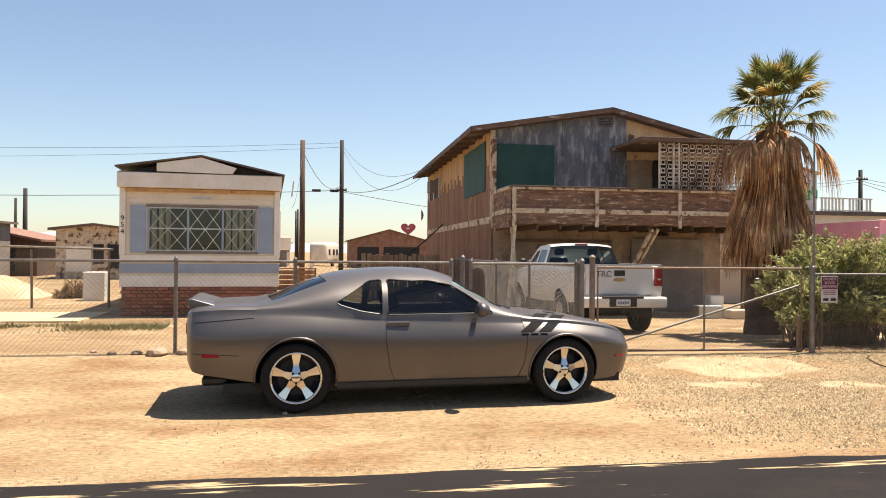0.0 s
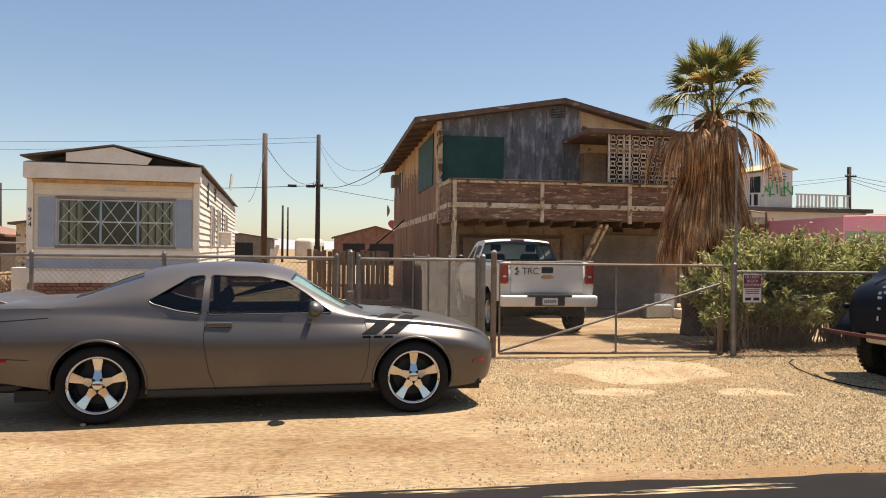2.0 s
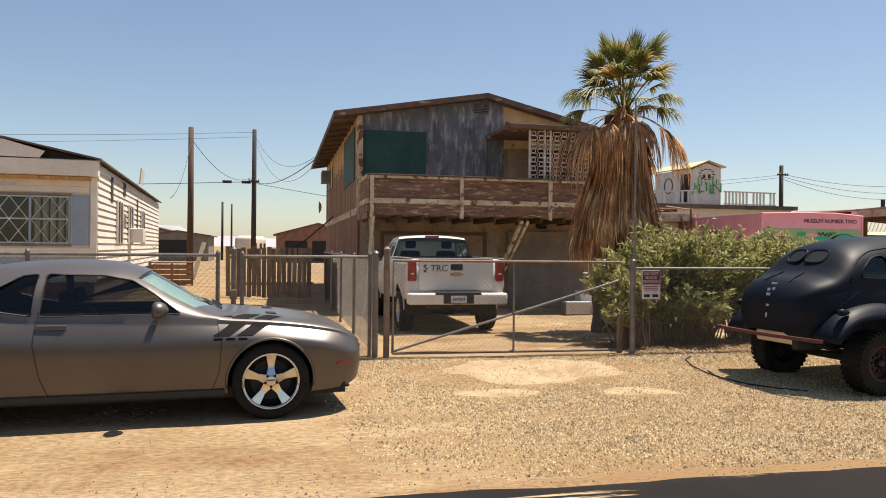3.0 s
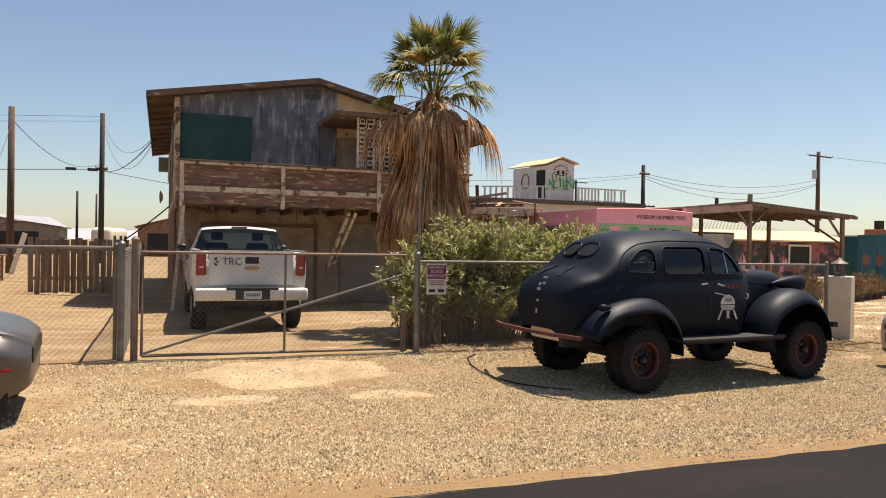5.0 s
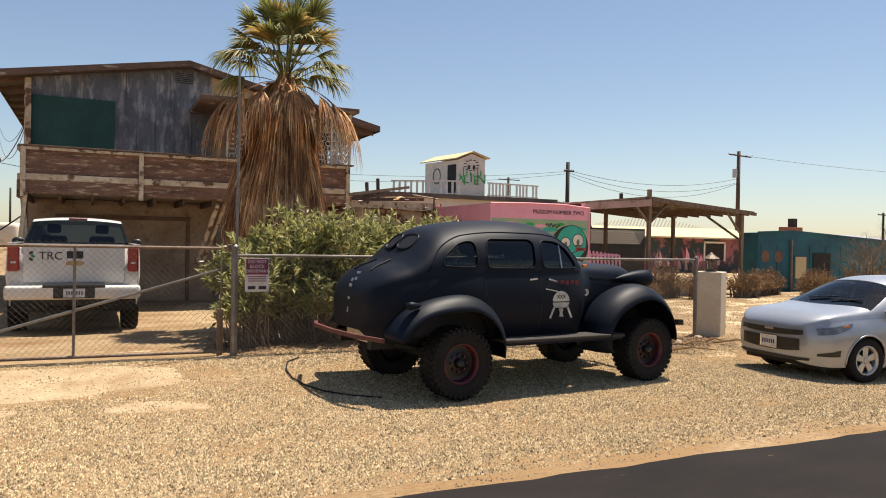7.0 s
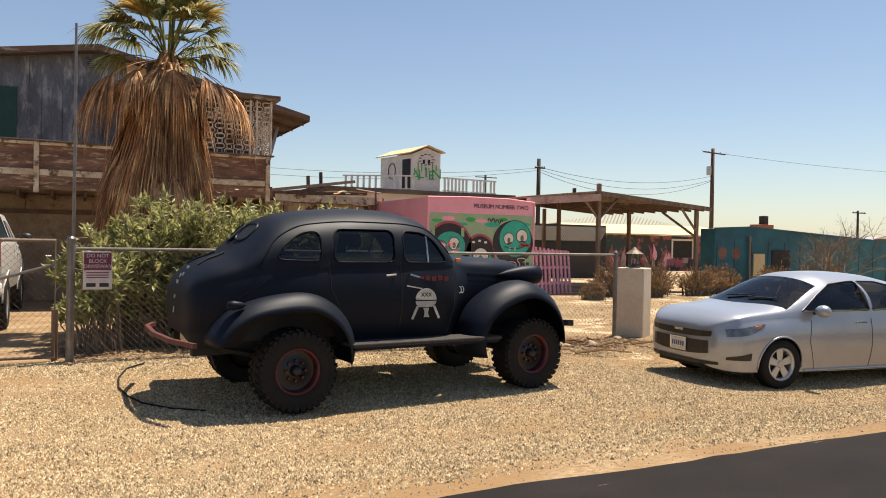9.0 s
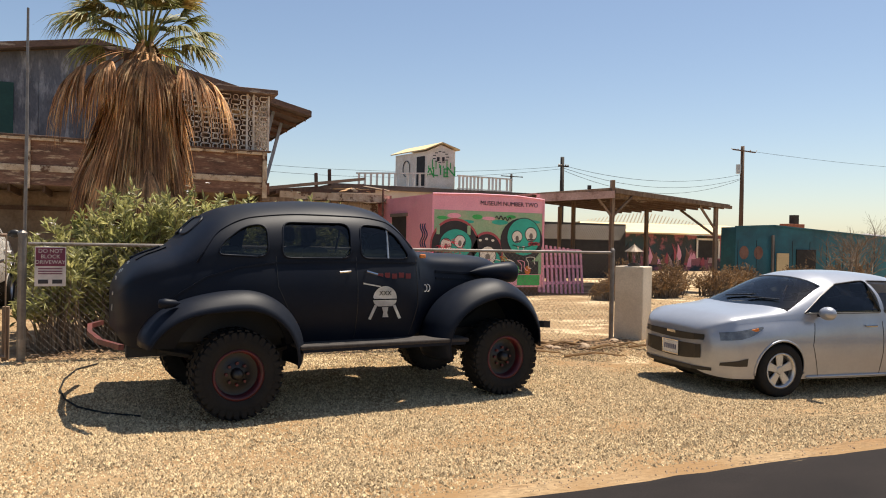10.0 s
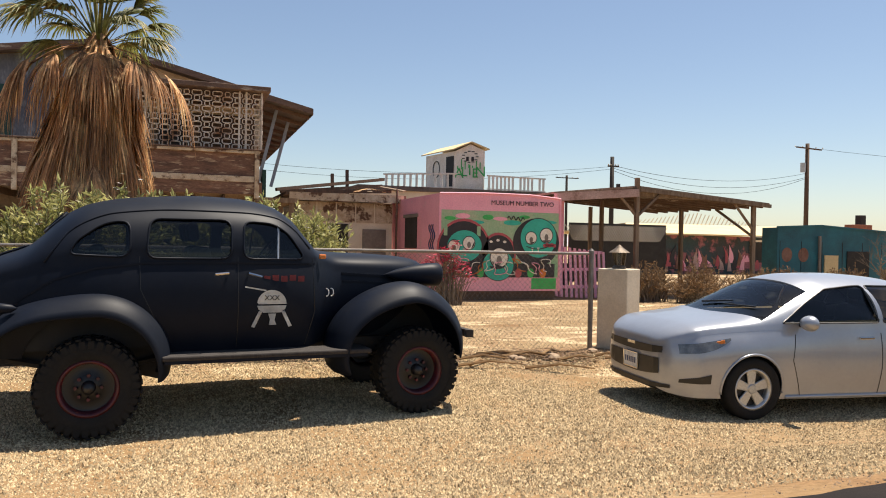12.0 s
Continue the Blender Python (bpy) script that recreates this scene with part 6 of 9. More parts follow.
    part("plate_frame", tb([(2.2460, -0.16, 0.425), (2.2460, 0.16, 0.425), (2.2460, 0.16, 0.59), (2.2460, -0.16, 0.59), (2.2460, -0.16, 0.425)], 0.009, 4), M["chrome"], pl)
    part("tail_light", bx(-2.37, -0.70, 0.82, -2.30, 0.70, 0.93, 0.01), M["red_lens"], c)
    part("underbody", bx(-2.0, -0.72, 0.19, 2.0, 0.72, 0.28), M["dark"], c)
    for s in (-1, 1):
        part("wiper", tb([(1.20, s * 0.2 - 0.1, sh.top(1.20, s * 0.2 - 0.1) + 0.015), (1.12, s * 0.2 + 0.36, sh.top(1.12, s * 0.2 + 0.36) + 0.012)], 0.010, 5), M["trim_black"], c)


build_saloon()


# ---- white pickup ----
def build_pickup():
    c = thing("pickup_truck", (6.47, 17.35, 0.0), 90.0, "white crew-cab pickup truck parked nose to the garage", "truck")
    B, RX, R = "truck_white", 1.75, 0.41
    sh = Shell([
        (-2.68, 0.78, 0.90, 1.0, 0.955, 1.30, 0.95, 1.46), (-2.62, 0.70, 0.94, 1.0, 0.985, 1.35, 0.97, 1.475), (-1.6, 0.66, 0.95, 1.0, 1.0, 1.36, 0.98, 1.475), (-0.4, 0.60, 0.94, 0.98, 1.0, 1.34, 0.98, 1.47), (0.6, 0.58, 0.94, 0.96, 1.0, 1.30, 0.97, 1.38), (1.7, 0.60, 0.94, 0.96, 1.0, 1.26, 0.94, 1.36), (2.6, 0.62, 0.90, 0.95, 0.96, 1.18, 0.86, 1.28), (2.95, 0.66, 0.82, 0.9, 0.88, 1.10, 0.80, 1.2)], 8.0)
    part("body", sh.mesh(0.06, [(-RX, R + 0.05, 0.50), (RX, R + 0.05, 0.50)], (-2.58, -0.45, 0.90)), M[B], c, "white painted body", True)
    part("bed_floor", bx(-2.6, -0.88, 0.82, -0.45, 0.88, 0.88), M["trim_black"], c, "truck bed floor")
    part("bed_front", bx(-0.46, -0.90, 0.85, -0.40, 0.90, 1.46), M[B], c)
    yb = lambda x, z: 0.93 - max(0, z - 1.40) * 0.36
    outer = [(1.25, 1.34), (1.15, 1.42), (0.75, 1.80), (0.55, 1.90), (-0.2, 1.915), (-0.33, 1.88), (-0.42, 1.42), (-0.42, 1.34)]
    wins = [rounded([(1.0, 1.44), (0.68, 1.76), (0.42, 1.80), (0.40, 1.44)], 0.04, 3), rounded([(0.32, 1.44), (0.34, 1.81), (-0.20, 1.80), (-0.26, 1.44)], 0.04, 3)]
    for s in (-1, 1):
        part("pillar_panel", flank_mesh(outer, wins, yb, s), M[B], c, smooth=False)
        for p in wins:
            part("side_window", pane_mesh(p, yb, s, 0.012), M["glass_dark"], c)
    rail = [(1.2, 1.40, 0.92, 0.02, 0.14), (0.75, 1.80, 0.785, 0.04, 0.08), (0.50, 1.90, 0.75, 0.045, 0.03), (0.1, 1.92, 0.745, 0.05, 0.0), (-0.20, 1.915, 0.745, 0.05, 0.0), (-0.34, 1.87, 0.76, 0.045, -0.02), (-0.44, 1.46, 0.91, 0.0, -0.02)]
    part("windscreen", canopy(rail, 0, 1), M["glass_dark"], c, "", True)
    part("roof", canopy(rail, 1, 5), M[B], c, "", True)
    part("rear_window", canopy(rail, 5, 6), M["glass_dark"], c, "wide dark rear window", True)
    part("brake_lamp", bx(-0.36, -0.16, 1.925, -0.27, 0.16, 1.955, 0.008), M["red_lens"], c, "red high brake lamp")
    interior(c, -0.38, 1.1, 0.86, 0.6, 1.36)
    seats(c, (0.5,), 0.95, 0.42)
    gate = part("tailgate", bx(-2.725, -0.74, 0.86, -2.675, 0.74, 1.46, 0.015), M[B], c, "white tailgate")
    part("tailgate_cap", bx(-2.73, -0.74, 1.462, -2.66, 0.74, 1.485, 0.006), M["alum"], gate)
    part("handle", bx(-2.735, -0.12, 1.25, -2.72, 0.12, 1.37, 0.01), M["trim_black"], gate, "black tailgate handle")
    bow = [(0.13, 1.21), (0.05, 1.235), (-0.05, 1.235), (-0.13, 1.215), (-0.13, 1.17), (-0.05, 1.155), (0.05, 1.155), (0.13, 1.175)]
    bm = bmesh.new()
    plate(bm, [(-2.727, -y, z - 0.02) for y, z in bow], (-0.008, 0, 0))
    part("emblem", bm, M["gold"], gate, "plain gold emblem")
    lettering("TRC", 0.18, M["logo_black"], gate, pose(-2.732, 0.345, 1.285, 90, 0, -90))
    for k, (dy, dz) in enumerate(((0.0, 0.0), (0.045, 0.05), (0.045, -0.05))):
        part("logo_mark", bx(-0.003, -0.03, -0.018, 0.003, 0.03, 0.018, 0, pose(0, 0, 0, 35 if k != 1 else -35, 0, 0)), M["logo_green" if k == 0 else "logo_black"], gate, "plain chevron mark").matrix_basis = pose(-2.73, 0.60 + dy * 0.6, 1.285 + dz)
    for s in (-1, 1):
        lamp = part("tail_light", bx(-2.735, s * 0.87 - 0.085, 1.04, -2.60, s * 0.87 + 0.085, 1.44, 0.025), M["red_lens"], c, "tall red tail light")
        part("reverse_lens", bx(-2.742, s * 0.87 - 0.035, 1.17, -2.733, s * 0.87 + 0.035, 1.20, 0.004), M["plate_white"], lamp)
        part("bed_rail", bx(-2.66, s * 0.93 - 0.05, 1.47, -0.46, s * 0.93 + 0.05, 1.492, 0.008), M["alum"], c, "bright bed rail cap")
        arch_lip(-RX, R + 0.05, 0.50, sh, s, B, c, a0=0, a1=180)
        arch_lip(RX, R + 0.05, 0.50, sh, s, B, c, a0=0, a1=180)
        for x in (-RX, RX):
            build_wheel(c, "wheel", x, s * 0.86, R, 0.28, 0.235, "plain", s)
        mirror_part(c, 0.95, s * 0.95, 1.50, "trim_black", s)
        part("door_handle", bx(-0.1, -0.015, -0.02, 0.1, 0.015, 0.02, 0.008), M[B], c).matrix_basis = pose(0.45, s * 1.01, 1.2)
        cut_strips(c, sh, [[(0.36, 1.36), (0.36, 0.65)], [(1.12, 1.34), (1.15, 0.65)], [(-0.40, 1.44), (-0.40, 0.66)]], s)
    part("bumper", bx(-2.93, -0.98, 0.60, -2.70, 0.98, 0.82, 0.04), M["white_trim"], c, "dented pale rear bumper", True)
    part("step_pad", bx(-2.94, -0.45, 0.79, -2.72, 0.45, 0.835, 0.01), M["trim_black"], c)
    part("plate_recess", bx(-2.937, -0.30, 0.62, -2.90, 0.30, 0.79, 0.01), M["trim_black"], c)
    pl = part("number_plate", bx(-2.945, -0.155, 0.635, -2.938, 0.155, 0.775, 0.003), M["plate_white"], c, "white licence plate with unreadable marks")
    for k in range(7):
        part("plate_mark", bx(-2.948, -0.12 + 0.036 * k, 0.68, -2.9455, -0.098 + 0.036 * k, 0.735), M["plate_blue"], pl)
    part("bed_cover_edge", bx(-0.50, -0.90, 1.475, -0.44, 0.90, 1.50), M["trim_black"], c)
    part("axle", tb([(-RX, -0.8, R), (-RX, 0.8, R)], 0.07, 8), M["dark"], c)
    part("chassis", bx(-2.7, -0.5, 0.5, 2.7, 0.5, 0.66), M["dark"], c)
    part("hitch", bx(-2.98, -0.05, 0.5, -2.7, 0.05, 0.58), M["dark"], c)


build_pickup()

# ---- fences and gate ----
def chain_mesh(length, height, r=0.0022, P=0.0375):
    """Zigzag wires that hook into one another, along local x."""
    ns, nz = int(length / P), int(height / P)
    ang = [2 * math.pi * k / 3 for k in range(3)]
    verts, faces = [], []
    for i in range(ns):
        base = len(verts)
        for j in range(nz + 1):
            s = (i + ((i + j) % 2)) * P
            z = j * P
            for a in ang:
                verts.append((s + r * math.cos(a), r * math.sin(a) + (0.0015 if j % 2 else -0.0015), z))
        for j in range(nz):
            for k in range(3):
                a0, a1 = base + j * 3 + k, base + j * 3 + (k + 1) % 3
                faces.append((a0, a1, a1 + 3, a0 + 3))
    me = bpy.data.meshes.new("mesh")
    me.from_pydata(verts, [], faces)
    return me


def post_mesh(h, r, cap=True):
    prof = [(r, -0.15), (r, h)] + ([(r * 1.15, h), (r * 1.1, h + 0.02), (r * 0.5, h + 0.05), (0.001, h + 0.055)] if cap else [(0.001, h)])
    return lathe(bmesh.new(), prof, 12, "z")


def fence_run(name, p0, p1, base, top, xs, label, post_r=0.028, rail=True, group="yard fences"):
    d = Vector((p1[0] - p0[0], p1[1] - p0[1]))
    L, ang = d.length, math.degrees(math.atan2(d.y, d.x))
    f = thing(name, (p0[0], p0[1], base), ang, label, "fence", group)
    for x in xs:
        o = part("post", post_mesh(top - base, post_r), M["steel"], f, smooth=False)
        o.matrix_basis = Matrix.Translation((x, 0.03, 0))
    if rail:
        part("top_rail", tb([(0, 0.03, top - base - 0.02), (L, 0.03, top - base - 0.02)], 0.02, 8), M["steel"], f)
    o = new("wire_mesh", chain_mesh(L, top - base - 0.03))
    o.data.materials.append(M["wire"])
    o.parent = f
    o.matrix_basis = pose(0, 0, 0.03)
    tagged(o, "galvanised chain-link wire", kind="stuff")
    for x in xs:
        for z in (0.3, 0.75, 1.15):
            part("tie", tb([(x - 0.035, -0.006, z), (x, -0.004, z + 0.01), (x + 0.035, 0.01, z)], 0.003, 4), M["wire"], f)
    return f


fence_run("chain_link_fence", (-17.0, 11.05), (2.33, 11.05), 0.16, 1.57, [0.0, 3.0, 6.1, 9.2, 12.2, 15.25, 16.95, 19.3], "low galvanised chain-link fence on bare sand")
fence_run("chain_link_fence", (2.62, 11.1), (4.42, 11.35), 0.10, 1.56, [0.0, 1.8], "short chain-link panel beside the gate")
fence_run("chain_link_fence", (4.50, 11.45), (4.50, 23.6), 0.06, 1.53, [0.0, 3.0, 6.0, 9.0, 12.0], "chain-link fence along the driveway")
fence_run("chain_link_fence", (8.45, 11.10), (16.54, 11.32), 0.03, 1.42, [4.0, 8.08], "chain-link fence behind the gravel verge", 0.035)
walk_post = thing("fence_post", (2.50, 11.2, 0.1), 0, "steel post beside a narrow walk gate", "post")
part("post", post_mesh(1.52, 0.036), M["steel"], walk_post)
part("latch", bx(-0.05, -0.06, 0.85, 0.05, -0.03, 0.98, 0.01), M["rusty_pipe"], walk_post)
for x, y, r, h, m, lab in ((4.47, 11.30, 0.042, 1.5, "steel", "thick steel gate post"), (4.63, 11.26, 0.045, 1.56, "rusty_pipe", "rusty pipe gate post")):
    part("shaft", post_mesh(h, r), M[m], thing("gate_post", (x, y, 0.08), 0, lab, "post"))

gate = thing("driveway_gate", (4.72, 11.25, 0.09), -1.5, "wide chain-link driveway gate with a diagonal brace", "gate")
GW, GH = 3.52, 1.40
part("gate_frame", tb([(0, 0, 0.06), (GW, 0, 0.06), (GW, 0, GH), (0, 0, GH), (0, 0, 0.06)], 0.021, 8), M["rusty_pipe"], gate, "rusty pipe frame")
part("upright", tb([(GW * 0.515, 0.0, 0.06), (GW * 0.515, 0.0, GH)], 0.017, 8), M["steel"], gate)
part("brace", tb([(0.02, 0.012, 0.09), (GW - 0.02, 0.012, 1.12)], 0.018, 8), M["steel"], gate)
o = new("wire_mesh", chain_mesh(GW, GH + 0.04))
o.data.materials.append(M["wire"])
o.parent = gate
o.matrix_basis = pose(0, -0.02, 0.04)
tagged(o, "galvanised chain-link wire", kind="stuff")
sp = thing("sign_post", (8.40, 11.10, 0.08), 0, "stout steel post with a tall thin mast", "post")
part("post", post_mesh(1.42, 0.045), M["steel"], sp)
part("mast", tb([(0.02, 0.0, 1.2), (0.025, 0.0, 2.6), (0.02, 0.0, 3.92)], [0.019, 0.017, 0.013], 8), M["steel"], sp, "thin leaning steel mast")
gp = thing("wooden_stake", (8.24, 11.2, 0.08), 0, "short rough wooden stake at the gate", "post")
part("stake", bx(-0.035, -0.035, -0.1, 0.035, 0.035, 0.62, 0.006), M["old_wood"], gp)
M["sign_maroon"] = mat("sign_maroon", (0.20, 0.03, 0.07), rough=0.5, scale=6, fine=50, bump=0.0, grain=0.1)
M["sign_white"] = mat("sign_white", (0.72, 0.66, 0.62), rough=0.5, scale=6, fine=50, bump=0.0, grain=0.1)
sign = thing("warning_sign", (8.68, 11.055, 0.93), 1.5, "maroon and white no-parking sign wired to the fence", "sign")
part("plate", bx(-0.155, -0.006, 0.0, 0.155, 0.0, 0.44, 0.002), M["sign_white"], sign)
part("header", bx(-0.145, -0.010, 0.225, 0.145, -0.0062, 0.43), M["sign_maroon"], sign, "maroon panel")
for k, word in enumerate(("DO NOT", "BLOCK", "DRIVEWAY")):
    lettering(word, 0.060, M["sign_white"], sign, pose(0, -0.012, 0.392 - 0.062 * k, 90, 0, 0), depth=0.001)
for k in range(3):
    part("text_bar", bx(-0.12, -0.0085, 0.19 - 0.028 * k, 0.12, -0.0062, 0.202 - 0.028 * k), M["sign_maroon"], sign)
for x in (-0.07, 0.07):
    part("pictogram", bx(x - 0.05, -0.0085, 0.03, x + 0.05, -0.0062, 0.075, 0.001), M["logo_black"], sign)

# gate pillar with lantern
pil = thing("gate_pillar", (17.16, 11.62, 0.0), 33, "square plastered pillar beside the drive", "pillar")
part("shaft", bx(-0.235, -0.235, -0.05, 0.235, 0.235, 1.18, 0.015), M["concrete"], pil)
lan = thing("lantern", (17.16, 11.62, 1.18), 33, "old metal lantern standing on the pillar", "lantern")
M["lantern_metal"] = mat("lantern_metal", (0.10, 0.075, 0.055), (0.22, 0.17, 0.12), rough=0.6, metal=0.4, scale=9, fine=60, bump=0.1)
part("base", lathe(bmesh.new(), [(0.001, 0), (0.10, 0), (0.10, 0.03), (0.07, 0.05), (0.001, 0.05)], 16, "z"), M["lantern_metal"], lan)
part("glass", lathe(bmesh.new(), [(0.075, 0.05), (0.105, 0.24)], 8, "z"), M["glass"], lan)
for k in range(8):
    a = math.pi / 4 * k
    part("bar", tb([(0.08 * math.cos(a), 0.08 * math.sin(a), 0.05), (0.11 * math.cos(a), 0.11 * math.sin(a), 0.25)], 0.008, 4), M["lantern_metal"], lan)
part("hat", lathe(bmesh.new(), [(0.001, 0.36), (0.02, 0.35), (0.06, 0.31), (0.13, 0.26), (0.155, 0.24), (0.001, 0.245)], 16, "z"), M["lantern_metal"], lan, "weathered metal cap")

# ---- palm ----
M["frond_green"] = mat("frond_green", (0.13, 0.15, 0.045), (0.20, 0.20, 0.06), rough=0.55, scale=2.5, fine=20, bump=0.05, grain=0.3, col3=(0.46, 0.32, 0.11), mix3=(0.52, 0.66), scale3=1.9)
M["frond_dead"] = mat("frond_dead", (0.54, 0.295, 0.135), (0.28, 0.14, 0.07), rough=0.8, scale=3.0, fine=25, bump=0.1, grain=0.4, col3=(0.84, 0.58, 0.30), mix3=(0.50, 0.66), scale3=2.2, stretch=(2, 2, 0.7))
for key in ("frond_green", "frond_dead"):
    see_light(vary_islands(M[key], 0.45, 1.75), 0.35)
M["trunk"] = mat("trunk", (0.12, 0.075, 0.05), (0.07, 0.045, 0.03), rough=0.95, scale=6, fine=30, bump=0.5, grain=0.4, dist=0.03)


def fan_leaf(verts, faces, base, way, droop, stalk, blade, spread, n, rng, curl):
    """A fan leaf: a stalk, then folded blades spread round its end that bend down."""
    base, way = Vector(base), Vector(way).normalized()
    side = way.cross(Vector((0, 0, 1)))
    side = side.normalized() if side.length > 0.05 else Vector((1, 0, 0))
    pts = []
    for i in range(6):
        t = i / 5
        pts.append(base + way * stalk * t + Vector((0, 0, -droop * stalk * t * t)))
    for a, b in zip(pts, pts[1:]):
        k = len(verts)
        w = side * 0.018
        up = Vector((0, 0, 0.012))
        verts.extend([a - w, a + w, a + up, b - w, b + w, b + up])
        faces.extend([(k, k + 3, k + 5, k + 2), (k + 1, k + 2, k + 5, k + 4), (k, k + 1, k + 4, k + 3)])
    tip, fwd = pts[-1], (pts[-1] - pts[-2]).normalized()
    nrm = side.cross(fwd).normalized()
    for j in range(n):
        a = spread * (j / (n - 1) * 2 - 1)
        d = (fwd * math.cos(a) + side * math.sin(a)).normalized()
        ln = blade * (1 - 0.28 * abs(j / (n - 1) * 2 - 1)) * rng.uniform(0.85, 1.08)
        q = d.cross(nrm)
        bend = curl * rng.uniform(0.7, 1.4)
        k = len(verts)
        for s in range(5):
            t = s / 4
            p = tip + d * ln * t * (1 - 0.25 * bend * t * t) + Vector((0, 0, -bend * ln * t ** 2.6)) + q * rng.uniform(-0.01, 0.01) * t
            w = 0.025 * (1 - t) ** 0.6 * (1.0 if s else 0.5) + 0.0015
            verts.extend([p - q * w, p + nrm * w * 0.6, p + q * w])
        for s in range(4):
            b = k + s * 3
            faces.extend([(b, b + 3, b + 4, b + 1), (b + 1, b + 4, b + 5, b + 2)])


def build_palm():
    rng = random.Random(11)
    p = thing("palm_tree", (9.62, 14.40, 0.0), 0, "fan palm with a thick skirt of dead hanging fronds", "tree")
    prof = [(0.40 - 0.24 * t ** 2 + 0.02 * math.sin(t * 40), -0.1 + 4.45 * t) for t in (i / 40 for i in range(41))]
    part("trunk", lathe(bmesh.new(), prof, 20, "z"), M["trunk"], p, "rough brown trunk", True)
    top = Vector((0.12, -0.15, 4.45))
    # green crown: upright in the middle, spreading and drooping outside
    v, f = [], []
    for i in range(36):
        a = 2.4 * i + rng.uniform(-0.3, 0.3)
        u = i / 35
        lift = 1.48 - 1.05 * u ** 0.9
        way = (math.cos(a) * math.cos(lift), math.sin(a) * math.cos(lift), math.sin(lift))
        fan_leaf(v, f, top + Vector((math.cos(a) * 0.08, math.sin(a) * 0.08, rng.uniform(-0.1, 0.1))), way, 0.05 + 0.20 * u, rng.uniform(0.62, 0.95) + 0.22 * (1 - u), rng.uniform(0.58, 0.86), rng.uniform(0.85, 1.4), 30, rng, 0.10 + 0.42 * u)
    part("crown", from_arrays(v, f), M["frond_green"], p, "green fan leaves with browned tips", kind="stuff")
    # half-dead leaves that arch out from under the crown and hang
    v, f = [], []
    for a, ln in ((3.35, 1.05), (3.0, 1.25), (3.65, 1.2), (2.6, 0.85), (3.9, 0.9), (-0.45, 1.0), (-0.1, 1.2), (-0.75, 0.9), (4.3, 0.55), (4.75, 0.6), (5.2, 0.55), (1.4, 0.8), (2.0, 0.9)):
        fan_leaf(v, f, top + Vector((0, 0, -0.12)), (math.cos(a), math.sin(a), 0.22), 0.55, ln * 0.80, rng.uniform(0.6, 0.85), rng.uniform(0.7, 1.1), 26, rng, 1.0)
    part("dry_leaves", from_arrays(v, f), M["frond_dead"], p, "dry orange-brown drooping leaves", kind="stuff")
    # dead skirt: clumps of strands that hang down a widening cone
    v, f = [], []
    for i in range(520):
        a = rng.uniform(0, 2 * math.pi)
        z0 = 2.0 + 2.55 * rng.random() ** 0.6
        ln = rng.uniform(0.8, 1.9)
        full = rng.uniform(0.72, 1.0) + 0.16 * noise.noise(Vector((math.cos(a) * 1.6, math.sin(a) * 1.6, z0 * 0.7))) + (0.16 if rng.random() < 0.12 else 0.0)
        zmin = 1.45 + 0.55 * rng.random()
        for j in range(10):
            aa = a + rng.uniform(-0.13, 0.13)
            k = len(v)
            w = rng.uniform(0.008, 0.020)
            tw, wob = rng.uniform(-0.7, 0.7), rng.uniform(-0.05, 0.05)
            l2 = ln * rng.uniform(0.7, 1.1)
            for s in range(6):
                t = s / 5
                z = max(z0 + 0.06 * math.sin(math.pi * t) - l2 * t ** 1.1, zmin - 0.35 * t)
                cone = 0.13 + 0.74 * min(1.0, max(0.0, (4.55 - z) / 2.7)) ** 0.8
                r = cone * (full + 0.10 * math.sin(t * 3.0) - 0.12 * (1 - t)) + wob * t
                c = Vector((math.cos(aa + 0.08 * t * tw) * r, math.sin(aa + 0.08 * t * tw) * r, z)) + Vector((top.x, top.y, 0)) * max(0, (z - 1.2) / 3.3)
                q = Vector((-math.sin(aa + tw), math.cos(aa + tw), 0)) * w * (1 - 0.75 * t)
                v.extend([c - q, c + q])
            for s in range(5):
                b = k + s * 2
                f.append((b, b + 1, b + 3, b + 2))
    # whole dead fans that hang over the strands
    for i in range(110):
        a = 2.4 * i + rng.uniform(-0.4, 0.4)
        z0 = 2.35 + 2.0 * ((i * 0.618) % 1.0)
        out = 0.10 + 0.42 * max(0.0, (4.4 - z0) / 2.2)
        base = Vector((math.cos(a) * out, math.sin(a) * out, z0)) + Vector((top.x, top.y, 0)) * max(0, (z0 - 1.2) / 3.3)
        fan_leaf(v, f, base, (math.cos(a) * 0.62, math.sin(a) * 0.62, -0.55 - 0.5 * rng.random()), 0.25, rng.uniform(0.25, 0.55), rng.uniform(0.55, 0.95), rng.uniform(0.25, 0.55), 13, rng, rng.uniform(0.25, 0.6))
    part("dead_skirt", from_arrays(v, f), M["frond_dead"], p, "hanging skirt of dead brown fronds", kind="stuff")


build_palm()

